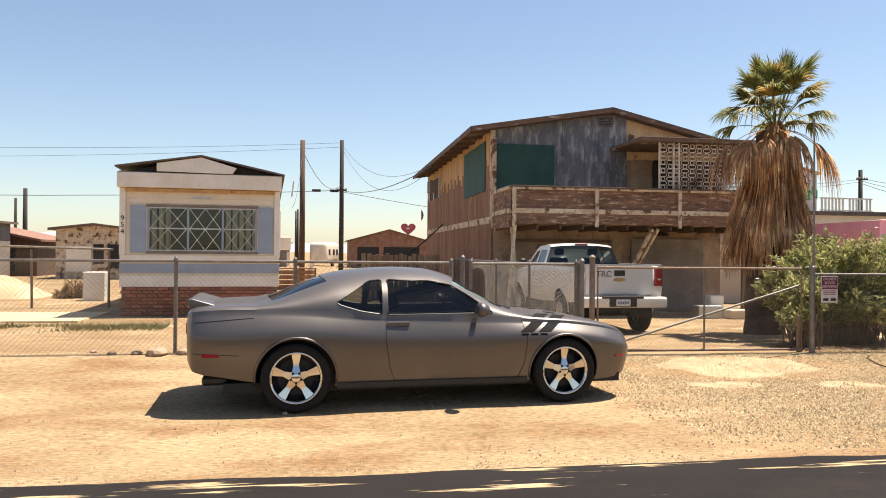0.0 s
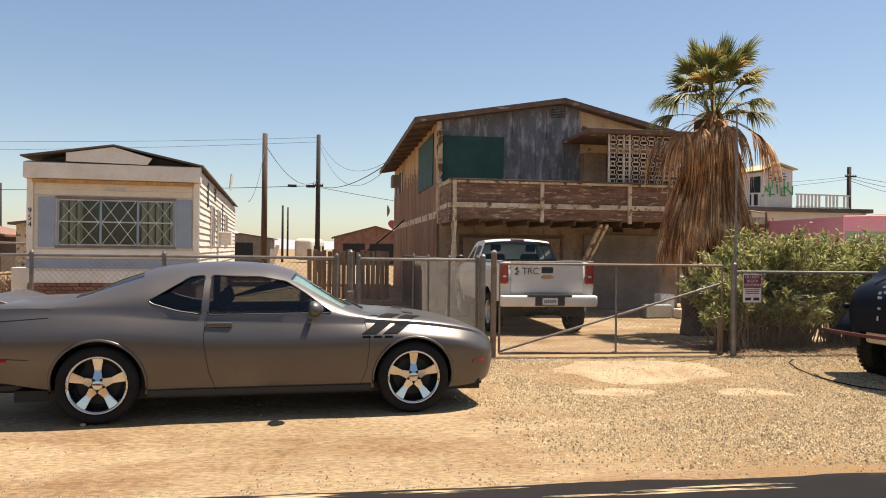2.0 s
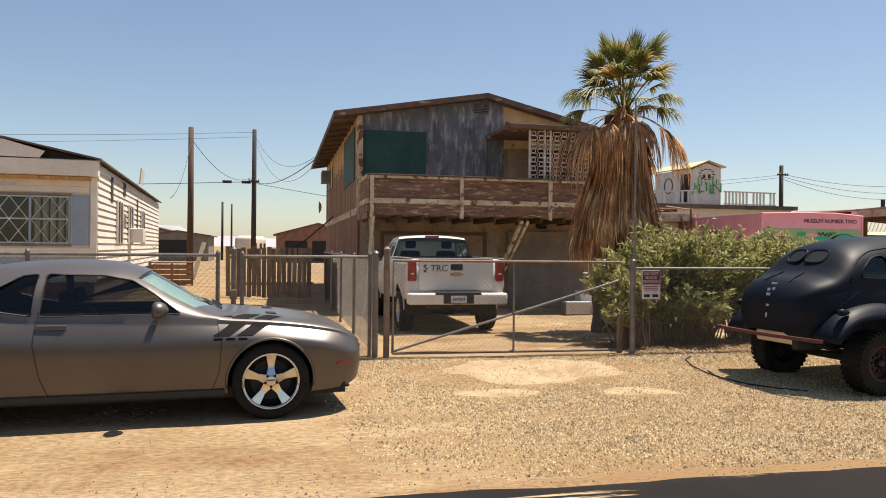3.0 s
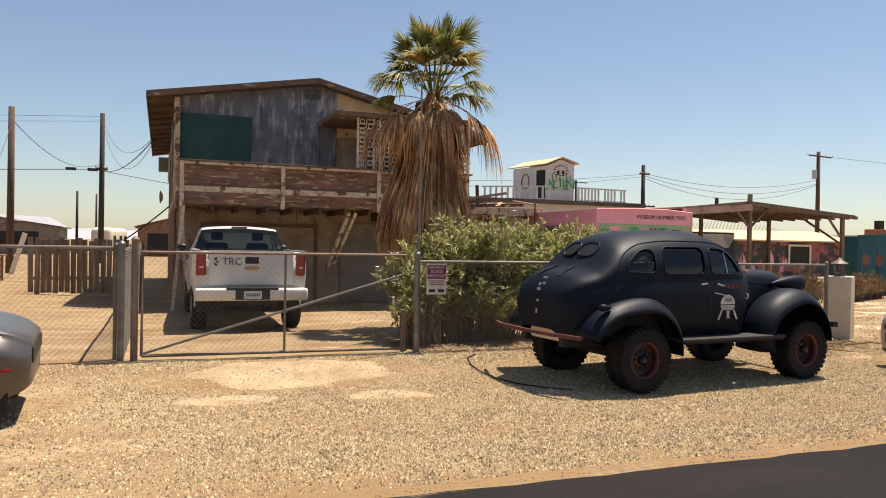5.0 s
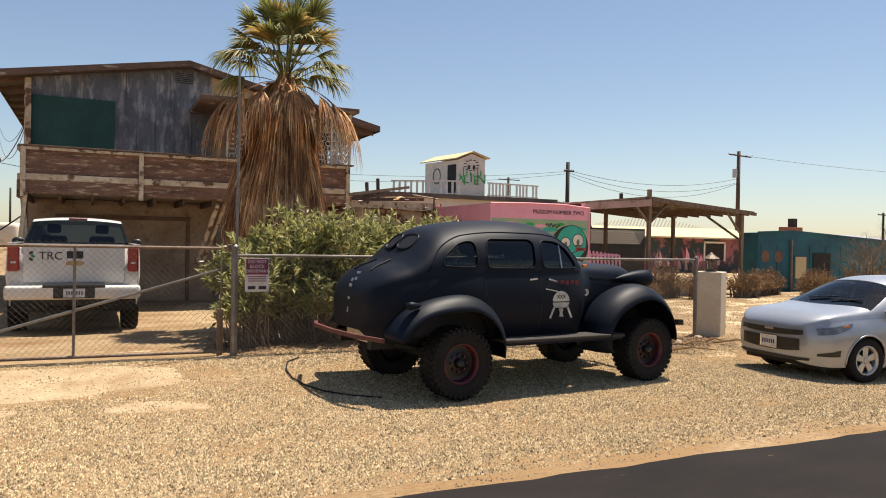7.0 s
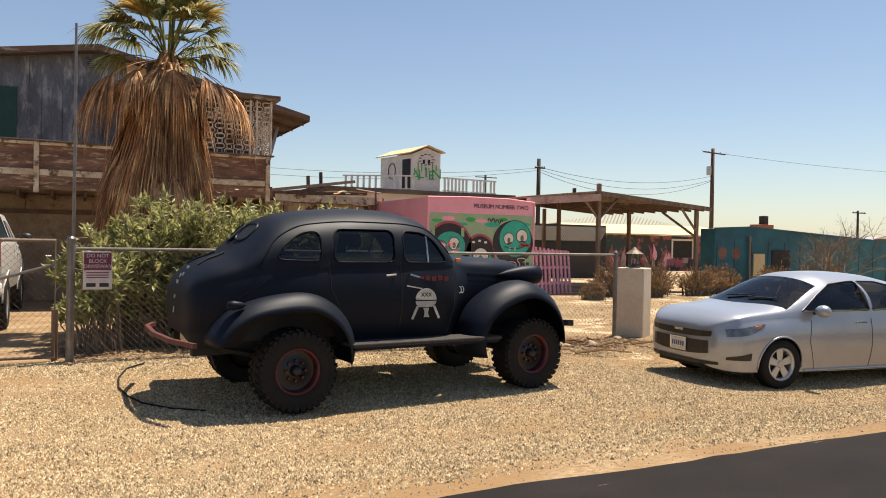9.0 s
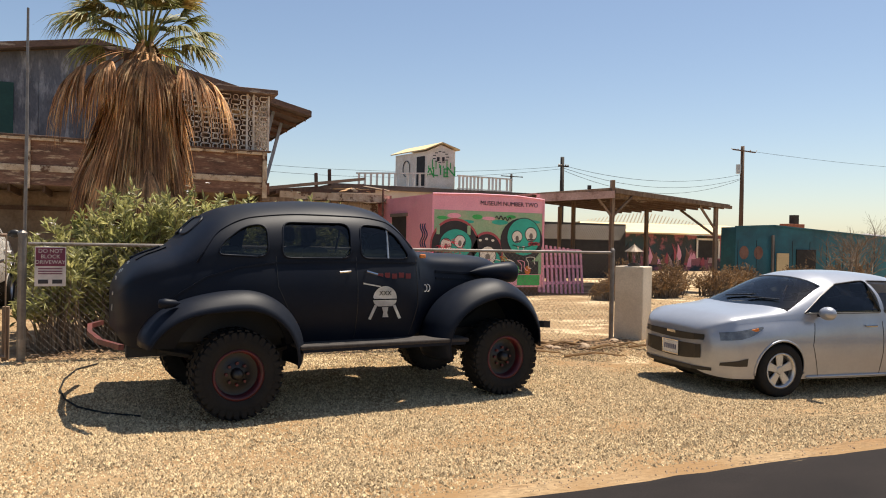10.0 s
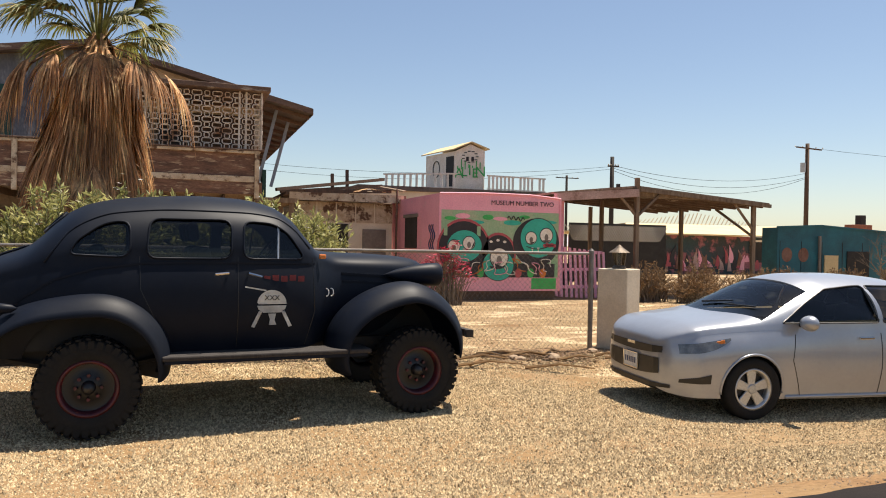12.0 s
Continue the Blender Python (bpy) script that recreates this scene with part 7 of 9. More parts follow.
# ---- oleander bushes ----
M["leaf"] = mat("leaf", (0.33, 0.34, 0.12), (0.44, 0.41, 0.17), rough=0.5, scale=1.8, fine=12, bump=0.0, grain=0.35, col3=(0.40, 0.33, 0.14), mix3=(0.6, 0.75), scale3=3.0)
see_light(vary_islands(M["leaf"], 0.5, 1.5), 0.4)
M["cane"] = mat("cane", (0.22, 0.17, 0.12), (0.14, 0.10, 0.07), rough=0.9, scale=6, fine=40, bump=0.2)
M["blossom"] = mat("blossom", (0.82, 0.76, 0.70), rough=0.7, scale=6, fine=40, bump=0.0)
M["bloom_red"] = mat("bloom_red", (0.62, 0.03, 0.10), (0.50, 0.02, 0.07), rough=0.7, scale=6, fine=40, bump=0.0)
M["dry_brush"] = mat("dry_brush", (0.36, 0.22, 0.10), (0.22, 0.13, 0.06), rough=0.9, scale=4, fine=30, bump=0.1, grain=0.3)


def leafy(name, loc, blobs, canes, leaves, seed, label, category, leaf_m="leaf", leaf_len=0.15, leaf_w=0.018, flowers=0, flower_m="blossom"):
    """A shrub: bent canes that rise into blobs, each cane's upper part set with lance leaves in whorls."""
    rng = random.Random(seed)
    ob = thing(name, loc, 0, label, category)
    bm = bmesh.new()
    v, f = [], []
    fv, ff = [], []
    total = sum(b[3] ** 2 for b in blobs)
    for bxx, by, bz, br in blobs:
        n = max(3, int(canes * br ** 2 / total))
        for i in range(n):
            a, c = rng.uniform(0, 2 * math.pi), rng.uniform(-0.35, 1.0)
            rr = br * rng.uniform(0.55, 1.0)
            end = Vector((bxx + rr * math.cos(a) * math.sqrt(1 - c * c), by + 0.85 * rr * math.sin(a) * math.sqrt(1 - c * c), max(0.12, bz + 0.9 * rr * c)))
            root = Vector((bxx * 0.55 + rng.uniform(-0.25, 0.25), by * 0.55 + rng.uniform(-0.2, 0.2), -0.05))
            mid = root.lerp(end, 0.55) + Vector((rng.uniform(-0.1, 0.1), rng.uniform(-0.1, 0.1), 0.12))
            pts = [root, root.lerp(mid, 0.5) + Vector((0, 0, 0.05)), mid, mid.lerp(end, 0.5), end]
            tube(bm, pts, [0.014, 0.012, 0.009, 0.006, 0.003], 4, False)
            m = max(6, int(leaves / (canes)))
            for j in range(m):
                t = 0.42 + 0.58 * rng.random() ** 0.7
                seg = min(int(t * 4), 3)
                p = pts[seg].lerp(pts[seg + 1], t * 4 - seg)
                d = (end - mid).normalized() * 0.6 + Vector((rng.gauss(0, 0.6), rng.gauss(0, 0.6), rng.gauss(0.15, 0.5)))
                d.normalize()
                q = d.cross(Vector((rng.gauss(0, 1), rng.gauss(0, 1), rng.gauss(0, 1)))).normalized()
                nn = d.cross(q)
                ln, w = leaf_len * rng.uniform(0.6, 1.2), leaf_w * rng.uniform(0.7, 1.3)
                k = len(v)
                v.extend([p, p + d * ln * 0.45 - q * w + nn * w * 0.4, p + d * ln * 0.45, p + d * ln * 0.45 + q * w + nn * w * 0.4, p + d * ln - Vector((0, 0, ln * 0.12))])
                f.extend([(k, k + 1, k + 2), (k, k + 2, k + 3), (k + 1, k + 4, k + 2), (k + 2, k + 4, k + 3)])
            if flowers and rng.random() < flowers:
                for j in range(7 if flower_m == "bloom_red" else 3):
                    c0 = end + Vector((rng.gauss(0, 0.05), rng.gauss(0, 0.05), rng.gauss(0.02, 0.05)))
                    k = len(fv)
                    fv.append(c0)
                    for s in range(5):
                        aa = 2 * math.pi * s / 5 + rng.random()
                        fv.append(c0 + Vector((0.036 * math.cos(aa), 0.036 * math.sin(aa), rng.uniform(0, 0.02))))
                    ff.extend([(k, k + 1 + s, k + 1 + (s + 1) % 5) for s in range(5)])
    part("stem", bm, M["cane"], ob, "thin bare stems", kind="stuff")
    part("foliage", from_arrays(v, f), M[leaf_m], ob, kind="stuff")
    if fv:
        part("blossom", from_arrays(fv, ff), M[flower_m], ob, kind="stuff")
    return ob


leafy("oleander_bush", (9.75, 12.25, 0.05), [(-1.15, 0.0, 1.05, 0.5), (-0.75, 0.0, 1.3, 0.62), (-0.2, 0.1, 1.55, 0.72), (0.45, 0.0, 1.55, 0.78), (0.3, -0.25, 0.75, 0.7), (-0.6, -0.2, 0.65, 0.5), (1.0, 0.1, 1.45, 0.75)], 360, 15000, 3, "tall green oleander bush growing through the fence", "bush", flowers=0.06)
leafy("oleander_bush", (11.6, 12.6, 0.03), [(-0.5, 0, 1.5, 0.72), (0.3, 0.0, 1.55, 0.72), (0.0, -0.2, 0.8, 0.7), (0.9, 0.0, 1.35, 0.65)], 260, 10500, 5, "green oleander bush with a few white flowers", "bush", flowers=0.08)
leafy("oleander_bush", (12.75, 13.0, 0.0), [(0, 0, 1.45, 0.68), (0.25, 0.1, 0.8, 0.5)], 120, 4600, 7, "small green oleander bush", "bush", flowers=0.08)
leafy("oleander_bush", (8.75, 11.75, 0.05), [(0.05, 0.05, 1.0, 0.42), (-0.15, 0.0, 0.6, 0.35)], 60, 1500, 9, "low oleander shoots beside the gate", "bush")
leafy("bougainvillea", (17.0, 19.2, 0.0), [(0.0, 0, 0.9, 0.5), (0.45, 0.1, 0.75, 0.45), (-0.35, 0.0, 0.7, 0.35), (0.2, -0.1, 1.25, 0.3)], 110, 900, 13, "bougainvillea with bright red-pink flowers", "bush", "dry_brush", 0.05, 0.014, 0.85, "bloom_red")
for i, (x, y, r, s) in enumerate(((23.2, 19.6, 0.7, 21), (25.2, 20.0, 0.75, 22), (27.6, 19.9, 0.6, 23), (29.5, 19.2, 0.6, 24), (21.7, 18.6, 0.35, 25), (15.6, 17.5, 0.3, 26), (32.5, 19.5, 0.9, 27), (24.2, 19.0, 0.6, 31), (26.4, 19.3, 0.65, 32), (28.6, 20.3, 0.6, 33), (31.0, 20.2, 0.7, 34), (-9.5, 22.0, 0.6, 28), (-7.2, 24.0, 0.5, 29), (-12.5, 19.0, 0.6, 30))):
    leafy("dry_bush", (x, y, 0.0), [(0, 0, r * 0.8, r), (r * 0.8, 0.1, r * 0.6, r * 0.8), (-r * 0.7, 0.0, r * 0.5, r * 0.7)], 190, 4200, s, "dry straw-coloured desert bush", "bush", "dry_brush", 0.09, 0.009)


def bare_tree(loc, h, seed, label):
    rng = random.Random(seed)
    ob = thing("bare_tree", loc, 0, label, "tree")
    bm = bmesh.new()

    def grow(p, d, ln, r, depth):
        q = p + d * ln
        tube(bm, [p, p.lerp(q, 0.5) + Vector((rng.gauss(0, 0.03), rng.gauss(0, 0.03), 0.02)) * ln, q], [r, r * 0.85, r * 0.65], 5, False)
        if depth == 0:
            return
        for _ in range(3 if depth > 1 else 4):
            e = (d + Vector((rng.gauss(0, 0.5), rng.gauss(0, 0.5), rng.gauss(0.1, 0.35)))).normalized()
            grow(p.lerp(q, rng.uniform(0.5, 1.0)), e, ln * rng.uniform(0.55, 0.8), r * 0.55, depth - 1)
    for k in range(4):
        grow(Vector((0, 0, -0.1)), Vector((rng.gauss(0, 0.5), rng.gauss(0, 0.3), 1)).normalized(), h * 0.42, 0.035, 4)
    part("limb", bm, M["cane"], ob, kind="stuff")


bare_tree((31.5, 18.5, 0), 2.6, 4, "leafless grey-brown thorny tree")
bare_tree((33.8, 19.5, 0), 2.9, 6, "leafless grey-brown thorny tree")

# leaf litter under the bushes
rng = random.Random(31)
v, f = [], []
for k in range(6600):
    x, y = (rng.uniform(8.3, 14.0), 11.9 + rng.gauss(0, 0.55)) if k < 5000 else (15.6 + rng.gauss(0, 0.55), 11.1 + rng.gauss(0, 0.28))
    z, a, s = ground_z(x, y) + rng.uniform(0.012, 0.035), rng.uniform(0, 6.3), rng.uniform(0.02, 0.05)
    b = len(v)
    c, d = math.cos(a) * s, math.sin(a) * s
    v.extend([(x - c, y - d, z), (x + d * 0.3, y - c * 0.3, z + 0.006), (x + c, y + d, z + rng.uniform(0, 0.015)), (x - d * 0.3, y + c * 0.3, z)])
    f.append((b, b + 1, b + 2, b + 3))
M["litter"] = vary_islands(mat("litter", (0.16, 0.09, 0.045), (0.24, 0.15, 0.08), rough=0.9, scale=5, fine=30, bump=0.0), 0.5, 1.5)
tagged(part("leaf_litter", from_arrays(v, f), M["litter"], None, kind="stuff"), "brown fallen leaves under the bushes", "leaf litter", kind="stuff")

# ---- pink painted museum box ----
M["teal_paint"] = mat("teal_paint", (0.035, 0.46, 0.34), (0.03, 0.38, 0.28), rough=0.7, scale=3, fine=30, bump=0.05, grain=0.15)
M["green_paint"] = mat("green_paint", (0.25, 0.46, 0.25), (0.40, 0.47, 0.30), rough=0.75, scale=1.6, fine=20, bump=0.05, grain=0.2, col3=(0.55, 0.45, 0.32), mix3=(0.56, 0.75), scale3=1.6)
M["black_paint"] = mat("black_paint", (0.025, 0.022, 0.025), (0.04, 0.035, 0.035), rough=0.7, scale=3, fine=30, bump=0.05)
M["red_paint"] = mat("red_paint", (0.50, 0.10, 0.10), (0.40, 0.08, 0.10), rough=0.7, scale=3, fine=30, bump=0.05)
M["bright_green"] = mat("bright_green", (0.06, 0.50, 0.12), rough=0.7, scale=3, fine=30, bump=0.05)
M["white_paint"] = mat("white_paint", (0.86, 0.80, 0.70), (0.76, 0.68, 0.56), rough=0.7, scale=3, fine=30, bump=0.05)
M["yellow_roof"] = mat("yellow_roof", (0.72, 0.56, 0.30), (0.64, 0.48, 0.25), rough=0.7, scale=0.8, fine=20, bump=0.1, grain=0.12)
M["grimy_wall"] = mat("grimy_wall", (0.03, 0.07, 0.075), (0.07, 0.04, 0.038), rough=0.8, scale=0.5, fine=12, bump=0.1, grain=0.3, col3=(0.36, 0.13, 0.14), mix3=(0.48, 0.56), scale3=1.1)
M["pale_pink_wood"] = mat("pale_pink_wood", (0.50, 0.34, 0.30), (0.40, 0.26, 0.22), rough=0.85, scale=2, fine=25, bump=0.2, grain=0.3, col3=(0.20, 0.11, 0.08), mix3=(0.56, 0.68), scale3=2)
# far hills: the haze of distance is mixed into this pale grey
M["grey_haze"] = mat("grey_haze", (0.42, 0.40, 0.42), (0.36, 0.35, 0.38), rough=1.0, scale=0.004, fine=0.02, bump=0.0, grain=0.1)
M["rust_red"] = mat("rust_red", (0.20, 0.09, 0.06), (0.30, 0.17, 0.12), rough=0.9, scale=2, fine=20, bump=0.2)


def disc(bm, x, z, rx, rz, y, n=28, a0=0.0, a1=2 * math.pi, inner=0.0):
    """A flat ellipse, or part of a ring, that faces the street."""
    outer = [(x + rx * math.cos(a0 + (a1 - a0) * k / n), y, z + rz * math.sin(a0 + (a1 - a0) * k / n)) for k in range(n + 1)]
    if inner:
        inn = [(x + rx * inner * math.cos(a0 + (a1 - a0) * k / n), y, z + rz * inner * math.sin(a0 + (a1 - a0) * k / n)) for k in range(n + 1)]
        ov, iv = [bm.verts.new(p) for p in outer], [bm.verts.new(p) for p in inn]
        for k in range(n):
            bm.faces.new((ov[k], ov[k + 1], iv[k + 1], iv[k]))
    else:
        bm.faces.new([bm.verts.new(p) for p in outer[:n if a1 - a0 > 6.2 else n + 1]])
    return bm


def build_museum():
    t = thing("museum_box", (19.1, 20.45, 0.0), 0, "pink box building with a green graffiti mural", "building")
    P = lambda name, bm, m, label="", parent=t, **k: part(name, bm, M[m], parent, label, placed=True, **k)
    x0, x1, y0, y1 = 17.30, 20.85, 20.45, 25.2
    bm = bmesh.new()
    prof = [(x0, 2.83), (18.6, 2.87), (19.9, 2.87), (x1, 2.80)]
    plate(bm, [(x0, y0, 0.25), (x1, y0, 0.25)] + [(x, y0, z) for x, z in prof[::-1]], (0, y1 - y0, 0))
    P("wall", bm, "pink", "pink painted wall")
    P("edge_trim", tb([(x, y0 - 0.01, z) for x, z in prof], 0.025, 6), "pink")
    P("corner_trim", bx(x1 - 0.03, y0 - 0.02, 0.25, x1 + 0.02, y0 - 0.001, 2.8), "pink")
    P("skirt", bx(x0 + 0.1, y0 + 0.1, -0.05, x1 - 0.1, y1, 0.25), "pole_wood", "dark skirt under the box")
    y = y0
    mural = P("mural", bx(x0 + 0.06, y - 0.004, 0.62, x1 - 0.05, y - 0.0005, 2.40), "green_paint", "graffiti mural of round teal shapes on green")
    L = lambda bm, m, lab="": P("mural_shape", bm, m, lab, parent=mural)
    # three hooded round faces
    for cx, cz, rx, rz, m, k in ((18.0, 1.40, 0.76, 0.78, "red_paint", 0), (18.0, 1.38, 0.71, 0.73, "black_paint", 1), (19.0, 1.25, 0.52, 0.58, "red_paint", 0), (19.0, 1.22, 0.47, 0.54, "black_paint", 1), (20.12, 1.58, 0.70, 0.66, "black_paint", 1)):
        L(disc(bmesh.new(), cx, cz, rx, rz, y - 0.008 - 0.004 * k), m)
    for cx, cz, r, s in ((18.02, 1.45, 0.50, 0.86), (19.0, 0.95, 0.46, 0.92), (20.19, 1.70, 0.56, 0.98)):
        L(disc(bmesh.new(), cx, cz, r, r * s, y - 0.018), "teal_paint")
        L(disc(bmesh.new(), cx, cz, r * 1.01, r * s * 1.01, y - 0.020, inner=0.965), "black_paint")
    for cx, cz, r, turn in ((17.72, 1.44, 0.16, 0.6), (18.14, 1.53, 0.165, -1.2), (19.02, 1.15, 0.25, 3.5), (19.96, 1.70, 0.16, 4.2), (20.42, 1.78, 0.185, 4.0)):
        L(disc(bmesh.new(), cx, cz, r * 1.12, r * 1.15, y - 0.022), "black_paint")
        L(disc(bmesh.new(), cx, cz, r, r * 1.02, y - 0.025), "white_paint")
        L(disc(bmesh.new(), cx, cz, r * 0.96, r * 0.98, y - 0.028, 14, turn, turn + 1.5), "red_paint" if r == 0.16 and cx < 18 else "black_paint")
        L(disc(bmesh.new(), cx, cz - r * 0.3, r * 0.32, r * 0.5, y - 0.030), "garage_grey")
    for k in range(3):
        L(disc(bmesh.new(), 18.78 + 0.2 * k, 1.58 + 0.04 * (k == 1), 0.05, 0.035, y - 0.0135), "white_paint", "white painted spot")
    for cx in (17.48, 18.42):
        L(bx(cx - 0.05, y - 0.0145, 1.72, cx + 0.05, y - 0.0125, 1.98), "green_paint", "pale painted strap")
    for k in range(5):
        L(disc(bmesh.new(), 20.38 + 0.07 * k, 1.50 + 0.02 * (k % 2), 0.06, 0.05, y - 0.031), "red_paint", "dark red painted scribble")
    L(tb([(19.82 + 0.06 * i, y - 0.026, 1.47 - 0.07 * math.sin(i * math.pi / 11)) for i in range(12)], 0.014, 4), "black_paint", "thin painted grin")
    for dx in (-0.12, 0.06):
        bm = bmesh.new()
        plate(bm, [(20.12 + dx - 0.04, y - 0.024, 1.44), (20.12 + dx + 0.04, y - 0.024, 1.44), (20.12 + dx, y - 0.024, 1.33)], (0, -0.004, 0))
        L(bm, "white_paint", "painted fang")
    for k in range(9):
        cx, cz = 17.6 + 0.36 * k, 2.18 + 0.09 * math.sin(k * 2.3)
        L(disc(bmesh.new(), cx, cz, 0.16 + 0.05 * (k % 3), 0.05 + 0.02 * (k % 2), y - 0.0055), ("bright_green", "pink", "teal_paint")[k % 3], "faded spray patch")
    for k in range(8):
        cx = 17.75 + 0.37 * k
        L(disc(bmesh.new(), cx, 0.74, 0.10, 0.13, y - 0.0085), ("pink", "red_paint", "bright_green", "amber_lens")[k % 4], "faded spray patch")
    L(disc(bmesh.new(), 18.96, 0.92, 0.22, 0.08, y - 0.026, a0=math.pi, a1=2 * math.pi), "black_paint")
    L(bx(17.4, y - 0.007, 0.62, 20.7, y - 0.0045, 1.0), "black_paint")
    for k in range(11):
        cx = 17.65 + k * 0.28
        pts = [(cx + (0.13 + 0.03 * (k % 3)) * math.cos(a) + 0.06 * math.sin(3 * a + k), y - 0.03, 0.90 + 0.17 * math.sin(a + k * 0.6) + 0.06 * math.sin(k * 2.0)) for a in (2 * math.pi * i / 18 for i in range(15))]
        L(tb(pts, 0.013, 4), ("white_paint", "pink", "white_paint", "amber_lens")[k % 4])
    pts = [(19.25 + 0.5 * i / 30, y - 0.02, 2.22 + 0.05 * math.sin(i * 0.75) + 0.02 * math.sin(i * 0.2)) for i in range(31)]
    L(tb(pts, 0.014, 4), "black_paint")
    P("stain", bx(20.0, y - 0.006, 0.3, 20.75, y - 0.001, 0.6), "bright_green", "green ground patch of the mural")
    lettering("MUSEUM NUMBER TWO", 0.175, M["black_paint"], t, Matrix.Translation((19.70 - 19.1, -0.012, 2.625)) @ pose(0, 0, 0, 90, 0, 0), "black block letters", spacing=0.98)
    # side wall with window and scribble
    w = P("window", bx(x0 - 0.02, 22.4, 1.35, x0 - 0.001, 23.6, 2.25), "dark_room", "dark window")
    P("frame", bx(x0 - 0.05, 22.3, 2.25, x0 - 0.001, 23.7, 2.35), "garage_grey", parent=w)
    for k in range(3):
        pts = [(x0 - 0.012, 20.85 + 0.16 * k + 0.10 * math.sin(i * 0.8), 1.35 + 0.06 * i) for i in range(12)]
        P("scribble", tb(pts, 0.018, 4), "plate_blue", "dark blue scribble")
    P("downpipe", tb([(x0 - 0.12, 24.2, 0.0), (x0 - 0.12, 24.2, 3.15)], 0.035, 8), "fascia")
    # pink lattice gate that leans on the front
    g = thing("lattice_panel", (21.85, 20.95, 0.0), 14, "leaning pink slatted panel", "panel")
    tilt = pose(0, 0, 0, -10, 0, 0)
    for k in range(11):
        x = -0.95 + k * 0.19
        part("slat", bx(x - 0.045, -0.012, 0.0, x + 0.045, 0.012, 1.45, 0, tilt @ pose(0, 0, 0, 0, 5, 0)), M["pink"], g)
    for z in (0.3, 0.8, 1.3):
        part("crossbar", bx(-0.95, 0.014, z, 1.05, 0.04, z + 0.09, 0, tilt), M["pink"], g)


build_museum()


def build_roof_hut():
    b = thing("cream_building", (20.5, 31.0, 0.0), 0, "long cream flat-roofed building with a broken porch", "building")
    P = lambda name, bm, m, label="", parent=b, **k: part(name, bm, M[m], parent, label, placed=True, **k)
    P("wall", bx(17.6, 31.0, -0.05, 26.4, 38.5, 3.6), "cream_siding", "cream wall")
    P("roof", bx(17.4, 30.8, 3.6, 26.6, 38.7, 3.78), "roof_felt", "flat dark roof")
    # near wing with broken roof beams
    P("wing_wall", bx(14.2, 24.6, -0.05, 17.15, 30.0, 2.72), "cream_siding", "stained cream wing wall")
    P("wing_door", bx(15.2, 24.57, 0.0, 15.75, 24.598, 2.05), "dark_room", "dark doorway")
    P("wing_window", bx(16.2, 24.57, 1.0, 16.95, 24.598, 1.9), "garage_grey", "boarded window")
    for i in range(5):
        P("siding_board", bx(14.2 + i * 0.6, 24.575, 2.1, 14.75 + i * 0.6, 24.599, 2.70), "peel_cream")
    P("fascia", bx(13.9, 24.2, 2.72, 17.4, 24.28, 2.95), "peel_cream", "peeling fascia board")
    P("wing_roof", bx(13.8, 24.28, 2.86, 17.5, 30.2, 2.96), "fascia", "sagging brown porch roof")
    for k, (xa, ya, za, xb, yb, zb) in enumerate(((13.6, 25.0, 3.05, 17.6, 27.5, 3.72), (13.8, 25.6, 3.02, 17.4, 27.0, 3.45), (14.4, 24.6, 3.0, 17.3, 25.4, 3.15), (15.6, 26.5, 3.1, 15.6, 26.6, 3.75), (16.2, 27.0, 3.1, 16.2, 27.1, 3.95))):
        P("beam", tb([(xa, ya, za), (xb, yb, zb)], 0.07, 4), "pole_wood", "dark fallen roof beam")
    for k in range(7):
        P("plank", bx(-0.55, -0.08, -0.012, 0.55, 0.08, 0.012, 0, pose(15.2 + 0.35 * k, 25.2 + 0.3 * (k % 3), 3.05 + 0.03 * k, 8 * (k % 3) - 8, -9, 20 * k)), "board_gold" if k % 2 else "old_wood", "loose weathered plank")
    # hut on the roof
    h = thing("roof_hut", (22.2, 33.3, 3.78), 0, "small white hut with graffiti on a flat roof", "hut")
    Q = lambda name, bm, m, label="", parent=h, **k: part(name, bm, M[m], parent, label, placed=True, **k)
    for p, q, n in (((21.45, 34.7), (21.95, 32.1), 0), ((21.95, 32.1), (23.05, 31.5), 1), ((23.05, 31.5), (22.7, 34.6), 2), ((22.7, 34.6), (21.45, 34.7), 3)):
        bm = bmesh.new()
        dd = Vector((q[0] - p[0], q[1] - p[1], 0)).normalized()
        nrm = Vector((dd.y, -dd.x, 0)) * -0.05
        tops = [(q[0], q[1], 5.50), (p[0], p[1], 5.50)]
        if n in (1,):
            tops.insert(1, ((p[0] + q[0]) / 2, (p[1] + q[1]) / 2, 5.78))
        plate(bm, [(p[0], p[1], 3.75), (q[0], q[1], 3.75)] + tops, nrm)
        Q("wall", bm, "white_paint", "whitewashed board wall")
    mid_f, mid_b = Vector((22.52, 31.66, 5.84)), Vector((22.05, 34.9, 5.84))
    for e0, e1 in ((Vector((21.80, 31.95, 5.52)), Vector((21.30, 35.0, 5.52))), (Vector((23.2, 31.3, 5.52)), Vector((22.85, 34.8, 5.52)))):
        bm = bmesh.new()
        plate(bm, [mid_f, mid_b, e1, e0], (0, 0, 0.05))
        Q("roof", bm, "yellow_roof", "low pitched roof slope")
